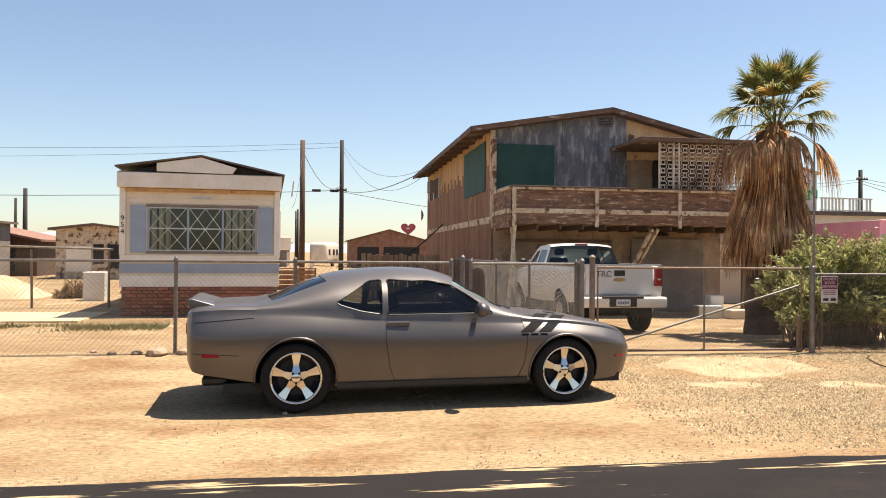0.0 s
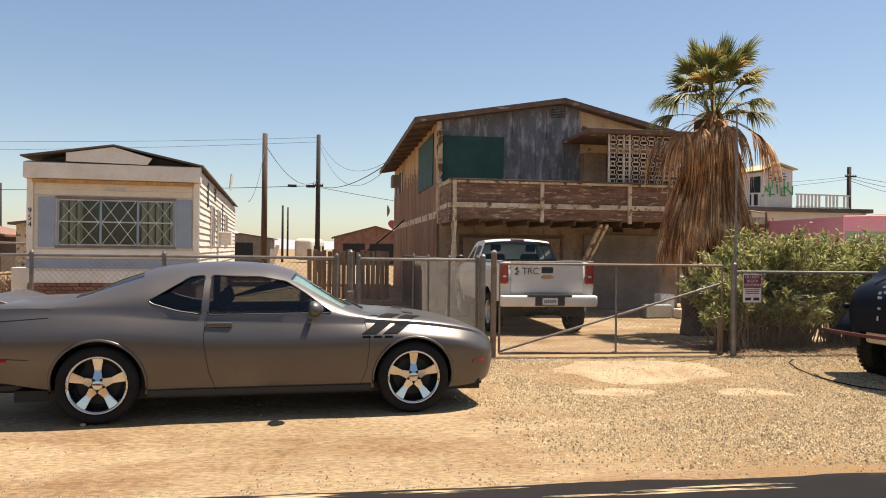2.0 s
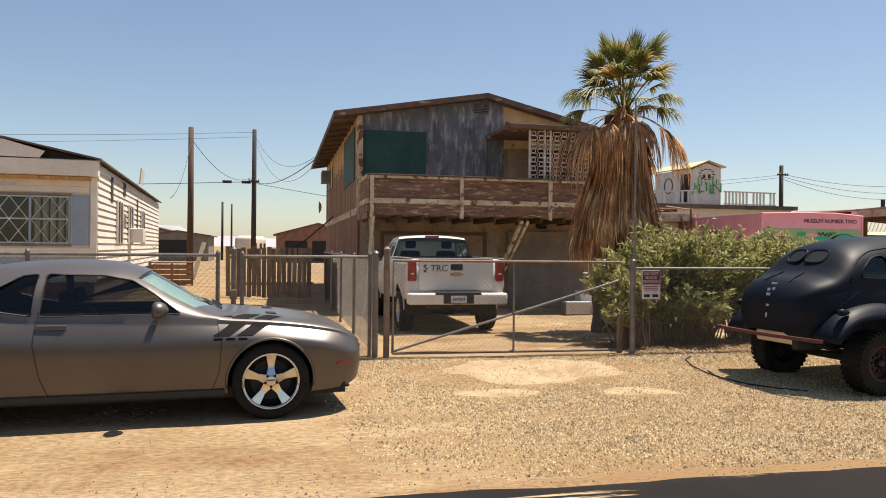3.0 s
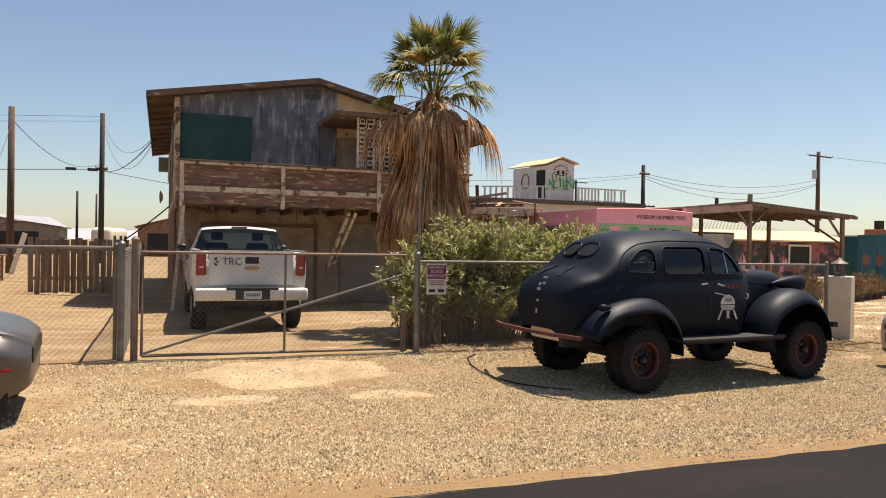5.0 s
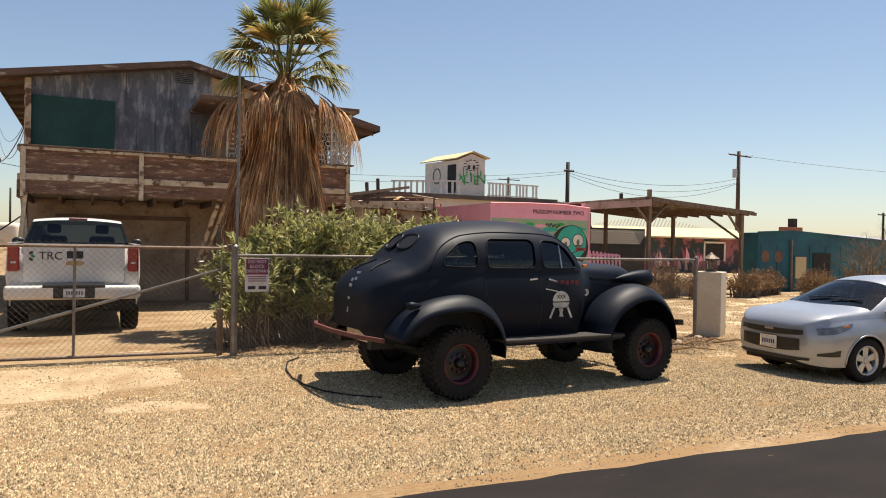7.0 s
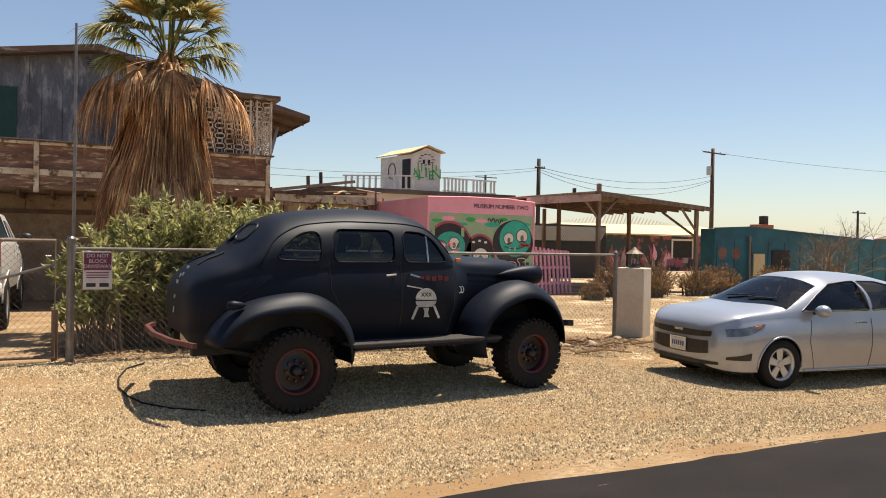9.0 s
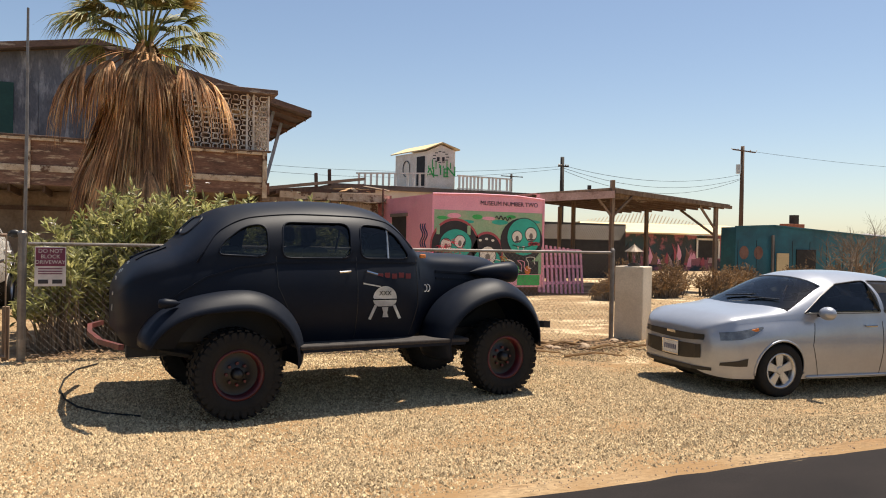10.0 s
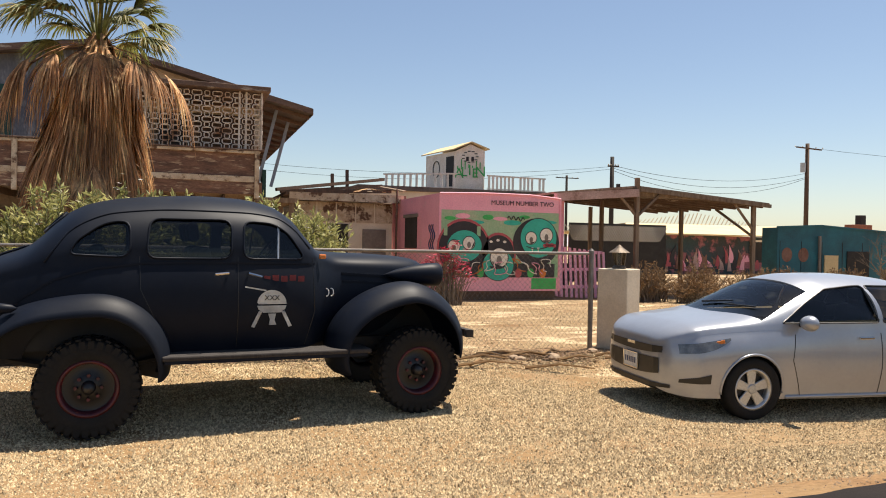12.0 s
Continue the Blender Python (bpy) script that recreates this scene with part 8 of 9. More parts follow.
    # door and paint on the flanks
    def on_wall(p, q, t0, t1, z0, z1, out):
        P0, P1 = Vector((*p, 0)), Vector((*q, 0))
        dd = (P1 - P0).normalized()
        n = Vector((dd.y, -dd.x, 0)) * out
        A, B = P0.lerp(P1, t0) + n, P0.lerp(P1, t1) + n
        bm = bmesh.new()
        plate(bm, [(A.x, A.y, z0), (B.x, B.y, z0), (B.x, B.y, z1), (A.x, A.y, z1)], n * 0.4)
        return bm
    p, q, r = (21.45, 34.7), (21.95, 32.1), (23.05, 31.5)
    Q("door", on_wall(p, q, 0.70, 0.95, 3.8, 5.30, 0.01), "dark", "dark open doorway")
    dd = math.degrees(math.atan2(r[1] - q[1], r[0] - q[0]))
    for k, ch in enumerate("ALIEN"):
        at = Vector((*q, 0)).lerp(Vector((*r, 0)), 0.13 + 0.185 * k)
        lettering(ch, 0.62 - 0.05 * (k % 2), M["bright_green"], h, Matrix.Translation((at.x - 22.2 - 0.02, at.y - 33.3 - 0.03, 4.52 - 3.78 + 0.06 * (k % 3))) @ pose(0, 0, 0, 0, 0, dd) @ pose(0, 0, 0, 90, 0, 0), "green sprayed letter")
    for k in range(7):
        t = 0.06 + 0.9 * ((k * 5) % 7) / 7
        Q("graffiti_stroke", on_wall(q, r, t, t + 0.035, 4.70 + 0.03 * (k % 3), 4.86 + 0.07 * ((k * 3) % 5), 0.01), "bright_green", "green spray stroke")
    for k in range(11):
        aa = 2 * math.pi * k / 11
        Q("graffiti_mark", on_wall(q, r, 0.5 + 0.24 * math.cos(aa) - 0.05, 0.5 + 0.24 * math.cos(aa) + 0.05, 5.22 + 0.24 * math.sin(aa), 5.26 + 0.24 * math.sin(aa), 0.012), "black_paint", "black spray mark")
    for tt in (0.41, 0.59):
        Q("graffiti_eye", on_wall(q, r, tt - 0.045, tt + 0.045, 5.06, 5.24, 0.012), "black_paint", "black spray eye")
    P0, P1 = Vector((*p, 0)), Vector((*q, 0))
    ring = []
    for k in range(25):
        aa = 2 * math.pi * k / 24
        v = P0.lerp(P1, 0.38 + 0.11 * math.cos(aa)) + Vector((-0.03, -0.01, 0))
        ring.append((v.x, v.y, 4.82 + 0.36 * math.sin(aa)))
    Q("graffiti_oval", tb(ring, 0.02, 4), "black_paint", "black spray oval")
    # balustrades on the roof edge
    for p, q, n in (((19.0, 33.0), (21.7, 31.2), 12), ((23.12, 31.35), (26.0, 31.6), 15)):
        rl = thing("balustrade", (p[0], p[1], 3.78), math.degrees(math.atan2(q[1] - p[1], q[0] - p[0])), "white wooden balustrade with missing pickets", "railing", "roof balustrades")
        ln = math.hypot(q[0] - p[0], q[1] - p[1])
        part("top_rail", bx(0, -0.04, 0.62, ln, 0.04, 0.68), M["white_paint"], rl)
        part("bottom_rail", bx(0, -0.03, 0.06, ln, 0.03, 0.11), M["white_paint"], rl)
        for k in range(n):
            if k in (7, 12):
                continue
            x = ln * (k + 0.5) / n
            part("picket", bx(x - 0.05, -0.015, 0.0, x + 0.05, 0.015, 0.62), M["white_paint"], rl)


build_roof_hut()


def build_canopy():
    c = thing("shade_canopy", (24.5, 21.0, 0.0), 0, "open timber shade canopy on rough posts", "canopy")
    P = lambda name, bm, m, label="", parent=c, **k: part(name, bm, M[m], parent, label, placed=True, **k)
    bm = bmesh.new()
    plate(bm, [(20.92, 20.95, 2.98), (23.6, 20.85, 3.26), (28.5, 20.9, 2.92), (28.5, 27.0, 2.92), (23.6, 27.0, 3.26), (20.92, 27.0, 2.98)], (0, 0, 0.06))
    P("roof_deck", bm, "old_wood", "weathered plank roof deck")
    for k in range(10):
        y = 21.1 + k * 0.62
        P("rafter", tb([(21.0, y, 2.92), (23.6, y, 3.20), (28.4, y, 2.86)], 0.05, 4), "fascia")
    P("front_beam", tb([(20.92, 20.88, 2.88), (23.55, 20.80, 3.10)], 0.16, 4), "pale_pink_wood", "pale pinkish peeling front beam")
    P("front_beam", tb([(23.65, 20.82, 3.20), (28.5, 20.86, 2.88)], 0.075, 4), "old_wood", "dark front beam")
    for x, y, h, m in ((23.58, 20.85, 3.55, "old_wood"), (27.95, 20.98, 2.86, "old_wood"), (27.5, 24.0, 2.86, "old_wood"), (24.6, 24.5, 3.1, "old_wood"), (21.5, 21.6, 2.9, "pink"), (22.3, 24.0, 3.0, "old_wood"), (25.5, 26.8, 3.0, "old_wood"), (21.6, 26.5, 2.9, "old_wood")):
        P("post", bx(x - 0.06, y - 0.06, -0.05, x + 0.06, y + 0.06, h, 0.01), m)
    for a, b in (((27.95, 20.98, 2.1), (27.2, 20.95, 2.9)), ((27.95, 20.98, 1.9), (27.5, 22.2, 2.8)), ((23.58, 20.85, 2.4), (24.4, 20.88, 3.1)), ((23.58, 20.85, 2.4), (22.9, 20.85, 3.1))):
        P("brace", tb([a, b], 0.045, 4), "old_wood")
    P("beam_end", bx(24.9, 24.0, 3.1, 25.0, 24.1, 3.65), "pole_dark")
    # things in its shade
    for x, y, w, h, m in ((22.2, 24.8, 0.5, 1.2, "red_paint"), (23.4, 25.4, 0.7, 0.9, "dark_room"), (24.8, 25.9, 0.6, 1.1, "rust_red")):
        whole("crate", bx(-w / 2, -0.25, 0, w / 2, 0.25, h, 0.02), M[m], "old painted crate under the canopy", "crate", "crates under the canopy", loc=(x, y, 0))
    lat = thing("lattice_wall", (27.0, 30.0, 0.0), 0, "dark wall with broken white lattice", "wall")
    part("wall", bx(-0.6, 0, 0, 4.2, 0.1, 2.5), M["dark_room"], lat)
    bm = bmesh.new()
    for k in range(36):
        for s in (-1, 1):
            x = -0.4 + k * 0.12
            tube(bm, [(x, -0.03, 1.75), (x + s * 0.45, -0.03, 2.4)], 0.016, 4, False)
    part("lattice", bm, M["white_paint"], lat, kind="stuff")
    bm = bmesh.new()
    for k in range(34):
        x = 10.5 + k * 0.34
        tube(bm, [(x + 3.0, 17.0, 2.9), (x + 3.5, 17.0, 3.1 + max(0.05, 0.95 - 0.045 * abs(k - 15)))], 0.03, 4, False)
    part("roof_slats", bm, M["concrete"], lat, "bleached slats of a fallen roof", kind="stuff")


build_canopy()


def build_low_houses():
    b = thing("low_house", (41.0, 38.0, 0.0), 0, "low house with a pale yellow roof and painted dark walls", "house")
    P = lambda name, bm, m, label="", parent=b, **k: part(name, bm, M[m], parent, label, placed=True, **k)
    P("wall", bx(34.5, 38.3, -0.05, 48.0, 45.0, 2.25), "grimy_wall", "grimy dark painted wall")
    for a, z, d in (((34.0, 37.6), 2.25, 1),):
        bm = bmesh.new()
        plate(bm, [(33.8, 37.6, 2.26), (48.6, 37.6, 2.26), (49.6, 42.2, 3.0), (37.0, 42.2, 2.95)], (0, 0, 0.07))
        P("roof", bm, "yellow_roof", "sunlit pale yellow roof")
        bm = bmesh.new()
        plate(bm, [(37.0, 42.2, 2.95), (49.6, 42.2, 3.0), (49.0, 46.5, 2.3), (34.0, 46.5, 2.3)], (0, 0, 0.07))
        P("roof", bm, "yellow_roof")
    rg = random.Random(17)
    for k in range(46):
        x, z, h = 35.0 + 8.0 * rg.random() + (2.6 if k % 9 == 0 else 0.0), rg.uniform(0.15, 0.8), rg.uniform(0.4, 1.1)
        bend, wd = rg.uniform(-0.35, 0.35), rg.uniform(0.10, 0.26)
        pts = [(x - wd, 38.282, z), (x + wd, 38.282, z), (x + wd * 0.8 + bend * 0.3, 38.282, z + h * 0.5), (x + bend, 38.282, z + h), (x - wd * 0.5 + bend * 0.2, 38.282, z + h * 0.55)]
        bm = bmesh.new()
        plate(bm, pts, (0, -0.004 - 0.0008 * k, 0))
        P("wall_painting", bm, ("pink", "rust_red", "red_paint", "pale_pink_wood", "black_paint")[k % 5], "faded graffiti flame")
    w = P("window", bx(43.2, 38.25, 0.85, 44.9, 38.29, 1.95), "dark_room", "window with a pale frame")
    for x in (43.1, 44.9):
        P("frame", bx(x, 38.2, 0.8, x + 0.12, 38.249, 2.0), "white_paint", parent=w)
    P("frame", bx(43.1, 38.2, 1.95, 45.02, 38.249, 2.07), "white_paint", parent=w)
    ch = thing("chimney", (57.6, 43.6, 0.0), 0, "broad brick chimney with a dark cowl", "chimney")
    part("stack", bx(-0.9, -0.4, 0.0, 0.9, 0.4, 3.45, 0.02), M["brick"], ch)
    part("cowl", bx(-0.05, -0.25, 3.45, 0.45, 0.25, 4.15, 0.02), M["pole_dark"], ch)
    # blue shed near the drive
    s = thing("teal_shed", (33.0, 21.7, 0.0), 0, "low teal-painted shed with dark openings", "shed")
    Q = lambda name, bm, m, label="", parent=s, **k: part(name, bm, M[m], parent, label, placed=True, **k)
    bm = bmesh.new()
    plate(bm, [(29.6, 21.7, -0.05), (44.0, 21.7, -0.05), (44.0, 21.7, 1.7), (31.4, 21.7, 2.34), (29.6, 21.7, 2.25)], (0, 0.7, 0))
    Q("wall", bm, "teal_wall", "teal plank wall")
    Q("coping", tb([(29.55, 21.67, 2.27), (31.4, 21.67, 2.36), (44.0, 21.67, 1.72)], 0.035, 4), "teal_wall")
    Q("doorway", bx(32.6, 21.66, 0.0, 33.6, 21.698, 1.5), "dark_room", "dark doorway")
    Q("board", bx(31.6, 21.66, 0.5, 32.2, 21.698, 1.35), "yellow_roof", "yellow painted board")
    Q("post", bx(31.30, 21.6, 0.0, 31.38, 21.66, 2.0), "garage_grey")
    for x in (30.0, 30.7):
        Q("wall_painting", disc(bmesh.new(), x, 1.35, 0.22, 0.24, 21.69), "rust_red", "faded red dot")
    for i in range(12):
        x = 29.7 + 0.9 * i
        Q("plank_joint", bx(x, 21.69, 0.0, x + 0.015, 21.699, 1.8), "dark_room")


build_low_houses()

# ---- the far lots behind the trailer ----
def simple_house(name, x0, x1, y0, y1, h, ridge, wall_m, roof_m, label, openings=()):
    b = thing(name, ((x0 + x1) / 2, y0, 0.0), 0, label, name.replace("_", " "))
    P = lambda nm, bm, m, lab="", parent=b: part(nm, bm, M[m], parent, lab, placed=True)
    bm = bmesh.new()
    mid = (x0 + x1) / 2
    plate(bm, [(x0, y0, -0.05), (x1, y0, -0.05), (x1, y0, h), (mid, y0, ridge), (x0, y0, h)], (0, y1 - y0, 0))
    P("wall", bm, wall_m)
    for a, c in (((x0 - 0.3, h - 0.06), (mid, ridge)), ((mid, ridge), (x1 + 0.3, h - 0.06))):
        bm = bmesh.new()
        plate(bm, [(a[0], y0 - 0.3, a[1]), (c[0], y0 - 0.3, c[1]), (c[0], y0 - 0.3, c[1] + 0.12), (a[0], y0 - 0.3, a[1] + 0.12)], (0, y1 - y0 + 0.6, 0))
        P("roof", bm, roof_m)
    for xa, xb, za, zb, m in openings:
        P("window", bx(xa, y0 - 0.03, za, xb, y0 - 0.001, zb), m)
    return b


simple_house("old_garage", 2.8, 11.4, 80.0, 87.0, 2.9, 4.1, "rust_red", "fascia", "low burnt-red garage with dark openings", ((3.7, 6.0, 0.2, 2.3, "dark"), (6.5, 10.4, 0.2, 2.3, "dark")))
simple_house("flat_shed", -13.1, -9.4, 40.0, 46.0, 2.75, 2.95, "peel_cream", "fascia", "pale plastered shed with a flat roof", ((-12.6, -11.4, 0.6, 1.9, "white_paint"), (-11.3, -10.8, 1.0, 2.0, "dark"), (-10.6, -10.0, 0.8, 2.0, "dark")))
simple_house("brown_house", -22.5, -15.4, 44.0, 50.0, 2.2, 2.95, "pole_wood", "rust_red", "dark brown low house behind the lots", ((-20.0, -16.5, 0.5, 1.7, "dark"),))
simple_house("grey_house", -24.0, -16.4, 38.0, 43.0, 3.1, 3.3, "garage_grey", "fascia", "grey flat-roofed house behind lots", ((-18.5, -17.2, 1.0, 2.2, "dark"),))
simple_house("far_house", -14.0, -6.0, 84.0, 92.0, 2.6, 3.6, "garage_tan", "roof_felt", "far low tan house among sandy lots", ((-12, -9, 0.8, 2.0, "dark"),))
simple_house("far_house", -9.0, -3.4, 74.0, 80.0, 2.6, 3.0, "garage_grey", "roof_felt", "far low grey-green house among lots", ((-8.0, -5.0, 1.0, 2.2, "dark"),))
simple_house("far_house", 4.0, 12.0, 96.0, 104.0, 2.8, 3.8, "tan_ply", "fascia", "far low tan house among sandy lots", ((5, 8, 0.8, 2.0, "dark"),))
simple_house("far_house", -40.0, -30.0, 70.0, 78.0, 2.8, 3.8, "cream_siding", "roof_felt", "far low cream house among lots", ((-37, -34, 0.8, 2.0, "dark"),))
simple_house("far_house", 70.0, 82.0, 60.0, 68.0, 2.6, 3.4, "garage_tan", "roof_felt", "far low tan house down the street", ((73, 76, 0.8, 2.0, "dark"),))
simple_house("far_house", 52.0, 58.0, 24.0, 30.0, 2.2, 2.8, "rust_red", "fascia", "low red-brown house down the street", ((53, 55, 0.8, 1.8, "dark"),))
camper = thing("camper_trailer", (0.2, 81.5, 0.0), 74, "small rounded cream camper trailer", "camper")
part("shell", bx(-2.4, -1.0, 0.5, 2.4, 1.0, 2.75, 0.45, seg=4), M["cream_siding"], camper, smooth=True)
for x in (-1.5, 0.2, 1.5):
    part("window", bx(x - 0.35, -1.02, 1.4, x + 0.35, -0.99, 2.0, 0.01), M["dark"], camper)
part("wheel", lathe(bmesh.new(), [(0.001, -0.1), (0.33, -0.1), (0.33, 0.1), (0.001, 0.1)], 20, "y", pose(0, -0.9, 0.33)), M["rubber"], camper)
heart = thing("heart_sign", (9.70, 85.0, 3.67), 0, "red heart-shaped sign on a shed roof", "sign")
bm = bmesh.new()
hp = []
for k in range(36):
    a = 2 * math.pi * k / 36
    hp.append((0.054 * 16 * math.sin(a) ** 3, 0, 0.80 + 0.050 * (13 * math.cos(a) - 5 * math.cos(2 * a) - 2 * math.cos(3 * a) - math.cos(4 * a))))
plate(bm, hp, (0, 0.05, 0))
part("board", bm, M["red_paint"], heart)
part("mark", bx(-0.2, -0.01, 0.76, 0.2, -0.002, 0.9), M["white_paint"], heart)
part("prop", bx(-0.05, 0.05, -0.9, 0.05, 0.13, 0.6), M["old_wood"], heart)
wf = thing("plank_fence", (1.55, 24.0, 0.0), 0, "grey upright plank fence with gaps", "fence")
rng = random.Random(2)
for k in range(17):
    x = k * 0.15
    part("plank", bx(x, -0.012, 0.1 + rng.uniform(0, 0.06), x + 0.135, 0.012, 1.62 + rng.uniform(-0.05, 0.06), 0.003, pose(0, 0, 0, 0, rng.uniform(-1, 1), 0), seg=1), M["old_wood"], wf)
for z in (0.5, 1.3):
    part("rail", bx(0, 0.014, z, 2.6, 0.05, z + 0.08), M["old_wood"], wf)
# collapsed fence beside the trailer
cf = thing("sagging_fence", (-13.5, 19.5, 0.2), 4, "collapsed chain-link fence with leaning posts", "fence", "yard fences")
for k, (x, lean) in enumerate(((0, -22), (1.6, -24), (3.2, -18), (4.9, -4), (6.6, 1), (8.4, 0))):
    o = part("post", post_mesh(1.45, 0.032), M["rusty_pipe"], cf)
    o.matrix_basis = pose(x, 0, 0, 0, -lean, 0)
part("top_rail", tb([(-3.0, 0, 1.05), (-0.5, 0, 1.20), (1.4, 0, 1.32), (3.0, 0, 1.45), (4.0, 0, 1.56), (5.2, 0, 1.60), (8.5, 0, 1.52)], 0.03, 6), M["steel"], cf, "bent top rail")
o = new("wire_mesh", chain_mesh(11.0, 1.2, 0.003, 0.06))
o.data.materials.append(M["wire"])
o.parent = cf
o.matrix_basis = pose(-2.6, 0.03, 0.05, 0, -1.5, 0)
tagged(o, "sagging chain-link wire", kind="stuff")
slab = whole("concrete_slab", bx(-2.6, -1.2, -0.2, 2.6, 1.2, 0.02, 0.01), M["pale_dust"], "dusty concrete slab before the trailer", "slab", loc=(-7.2, 17.2, 0.23))

# wooden steps at the trailer's side door
st = thing("wooden_steps", (-0.75, 29.3, 0.0), 4, "weathered brown wooden steps beside the trailer", "steps")
for k in range(5):
    part("riser", bx(-0.75, 0.0, 0.06 + 0.19 * k, 0.75, 0.025, 0.22 + 0.19 * k, 0.004, seg=1), M["board_brown"], st)
for x in (-0.75, 0.0, 0.71):
    part("post", bx(x, 0.027, -0.05, x + 0.07, 0.10, 1.02, 0.005, seg=1), M["old_wood"], st)
part("deck", bx(-0.78, 0.0, 1.025, 0.78, 1.2, 1.065, 0.005), M["board_brown"], st)
whole("leaning_board", bx(-0.09, -0.02, 0, 0.09, 0.02, 1.9, 0.005, pose(0, 0, 0, 0, 16, 0)), M["white_paint"], "pale board leaning by the pole", "board", loc=(-0.55, 33.9, 0.0))

# heap under a pale sheet, and rubbish about it
v, f = [], []
for j in range(17):
    for i in range(33):
        a, b = i / 32 * 2 - 1, j / 16 * 2 - 1
        hgt = max(0.0, 1 - a * a) * max(0.0, 1 - b * b)
        v.append((2.4 * a, 1.1 * b, 0.72 * hgt ** 0.7 * (1 + 0.35 * noise.noise(Vector((a * 3, b * 3, 2)))) + 0.05 * noise.noise(Vector((a * 11, b * 9, 5))) * hgt))
for j in range(16):
    for i in range(32):
        k = j * 33 + i
        f.append((k, k + 1, k + 34, k + 33))
sheet = whole("tarpaulin", from_arrays(v, f), M["pale_dust"], "pale sheet draped over a heap of rubble", "tarpaulin", loc=(-10.6, 24.6, 0.19), smooth=True)
M["blue_rag"] = mat("blue_rag", (0.16, 0.24, 0.40), (0.40, 0.44, 0.50), rough=0.8, scale=4, fine=30, bump=0.2)
rng = random.Random(77)
for k in range(22):
    bm = bmesh.new()
    bmesh.ops.create_icosphere(bm, subdivisions=2, radius=rng.uniform(0.12, 0.30))
    sd = rng.uniform(0, 50)
    for q in bm.verts:
        q.co *= 1 + 0.7 * noise.noise(q.co * 7 + Vector((sd, 0, 0)))
        q.co.z *= 0.5
    whole("rubbish", bm, M[("blue_rag", "white_trim", "old_wood", "rust_red", "blue_rag", "pale_dust")[k % 6]], ("crumpled blue-grey rag on the far lot", "crumpled pale wrapping on the far lot", "broken grey timber on the far lot", "rusty scrap on the far lot", "crumpled blue-grey rag on the far lot", "dusty clod on the far lot")[k % 6], "rubbish", "rubbish on the lot", loc=(rng.uniform(-14.5, -9.8), rng.uniform(20.2, 23.4), 0.24), rz=rng.uniform(0, 360))

# ---- poles and wires ----
def pole(name, x, y, h, r, m, label, arms=(), box_z=None):
    p = thing(name, (x, y, 0.0), 0, label, "utility pole", "utility poles")
    part("shaft", tb([(0, 0, -0.2), (0.01, 0, h * 0.5), (0.0, 0, h)], [r * 1.15, r, r * 0.85], 10), M[m], p, smooth=True)
    for z, w, rot in arms:
        part("crossarm", bx(-w, -0.06, z - 0.06, w, 0.06, z + 0.06, 0, pose(0, -r, 0, 0, 0, rot)), M[m], p)
        for k in (-0.9, -0.45, 0.45, 0.9):
            part("insulator", lathe(bmesh.new(), [(0.001, z + 0.06), (0.05, z + 0.07), (0.05, z + 0.16), (0.001, z + 0.18)], 8, "z", pose(k * w * math.cos(radians(rot)), -r, 0)), M["concrete"], p)
    if box_z:
        part("transformer", lathe(bmesh.new(), [(0.001, box_z - 0.5), (0.25, box_z - 0.5), (0.25, box_z + 0.4), (0.001, box_z + 0.42)], 16, "z", pose(-0.5, 0, 0)), M["alum"], p, "grey transformer can")
    return p


pole("utility_pole", -0.72, 34.96, 6.88, 0.13, "pole_wood", "thick brown wooden pole behind the trailer")
pole("utility_pole", -5.0, 135.0, 9.0, 0.16, "pole_dark", "thin dark service pole far behind the lots")
pole("utility_pole", 1.42, 52.1, 9.5, 0.16, "pole_dark", "tall dark utility pole", ((6.0, 0.35, 0),))
pole("utility_pole", -22.0, 60.0, 6.3, 0.17, "pole_dark", "dark leaning utility pole")
pole("utility_pole", -26.5, 70.0, 6.2, 0.13, "pole_dark", "dark utility pole beyond the lots")
pole("utility_pole", -2.6, 80.0, 6.2, 0.12, "pole_dark", "thin far utility pole")
pole("utility_pole", 44.1, 55.4, 8.9, 0.19, "pole_dark", "dark utility pole with two crossarms", ((8.1, 0.5, 0), (5.3, 1.1, 0)))
pole("utility_pole", 68.1, 59.0, 11.9, 0.22, "pole_wood", "tall brown pole with a transformer", ((11.4, 1.9, 10),), 9.6)
pole("utility_pole", 64.6, 101.0, 12.0, 0.2, "pole_dark", "far dark utility pole", ((11.6, 1.9, 0),))
pole("utility_pole", 96.0, 62.0, 6.5, 0.15, "pole_dark", "far dark utility pole", ((6.2, 1.2, 0),))
M["cable"] = mat("cable", (0.03, 0.03, 0.03), rough=0.7, scale=2, fine=10, bump=0.0)


def wire(a, b, sag, r=0.012):
    a, b = Vector(a), Vector(b)
    pts = [a.lerp(b, t) + Vector((0, 0, -sag * 4 * t * (1 - t))) for t in (i / 14 for i in range(15))]
    ob = part("overhead_cable", tb([p - a for p in pts], r, 4), M["cable"], None)
    ob.matrix_basis = Matrix.Translation(a)
    tagged(ob, "thin black overhead cable", "cable", "overhead cables")


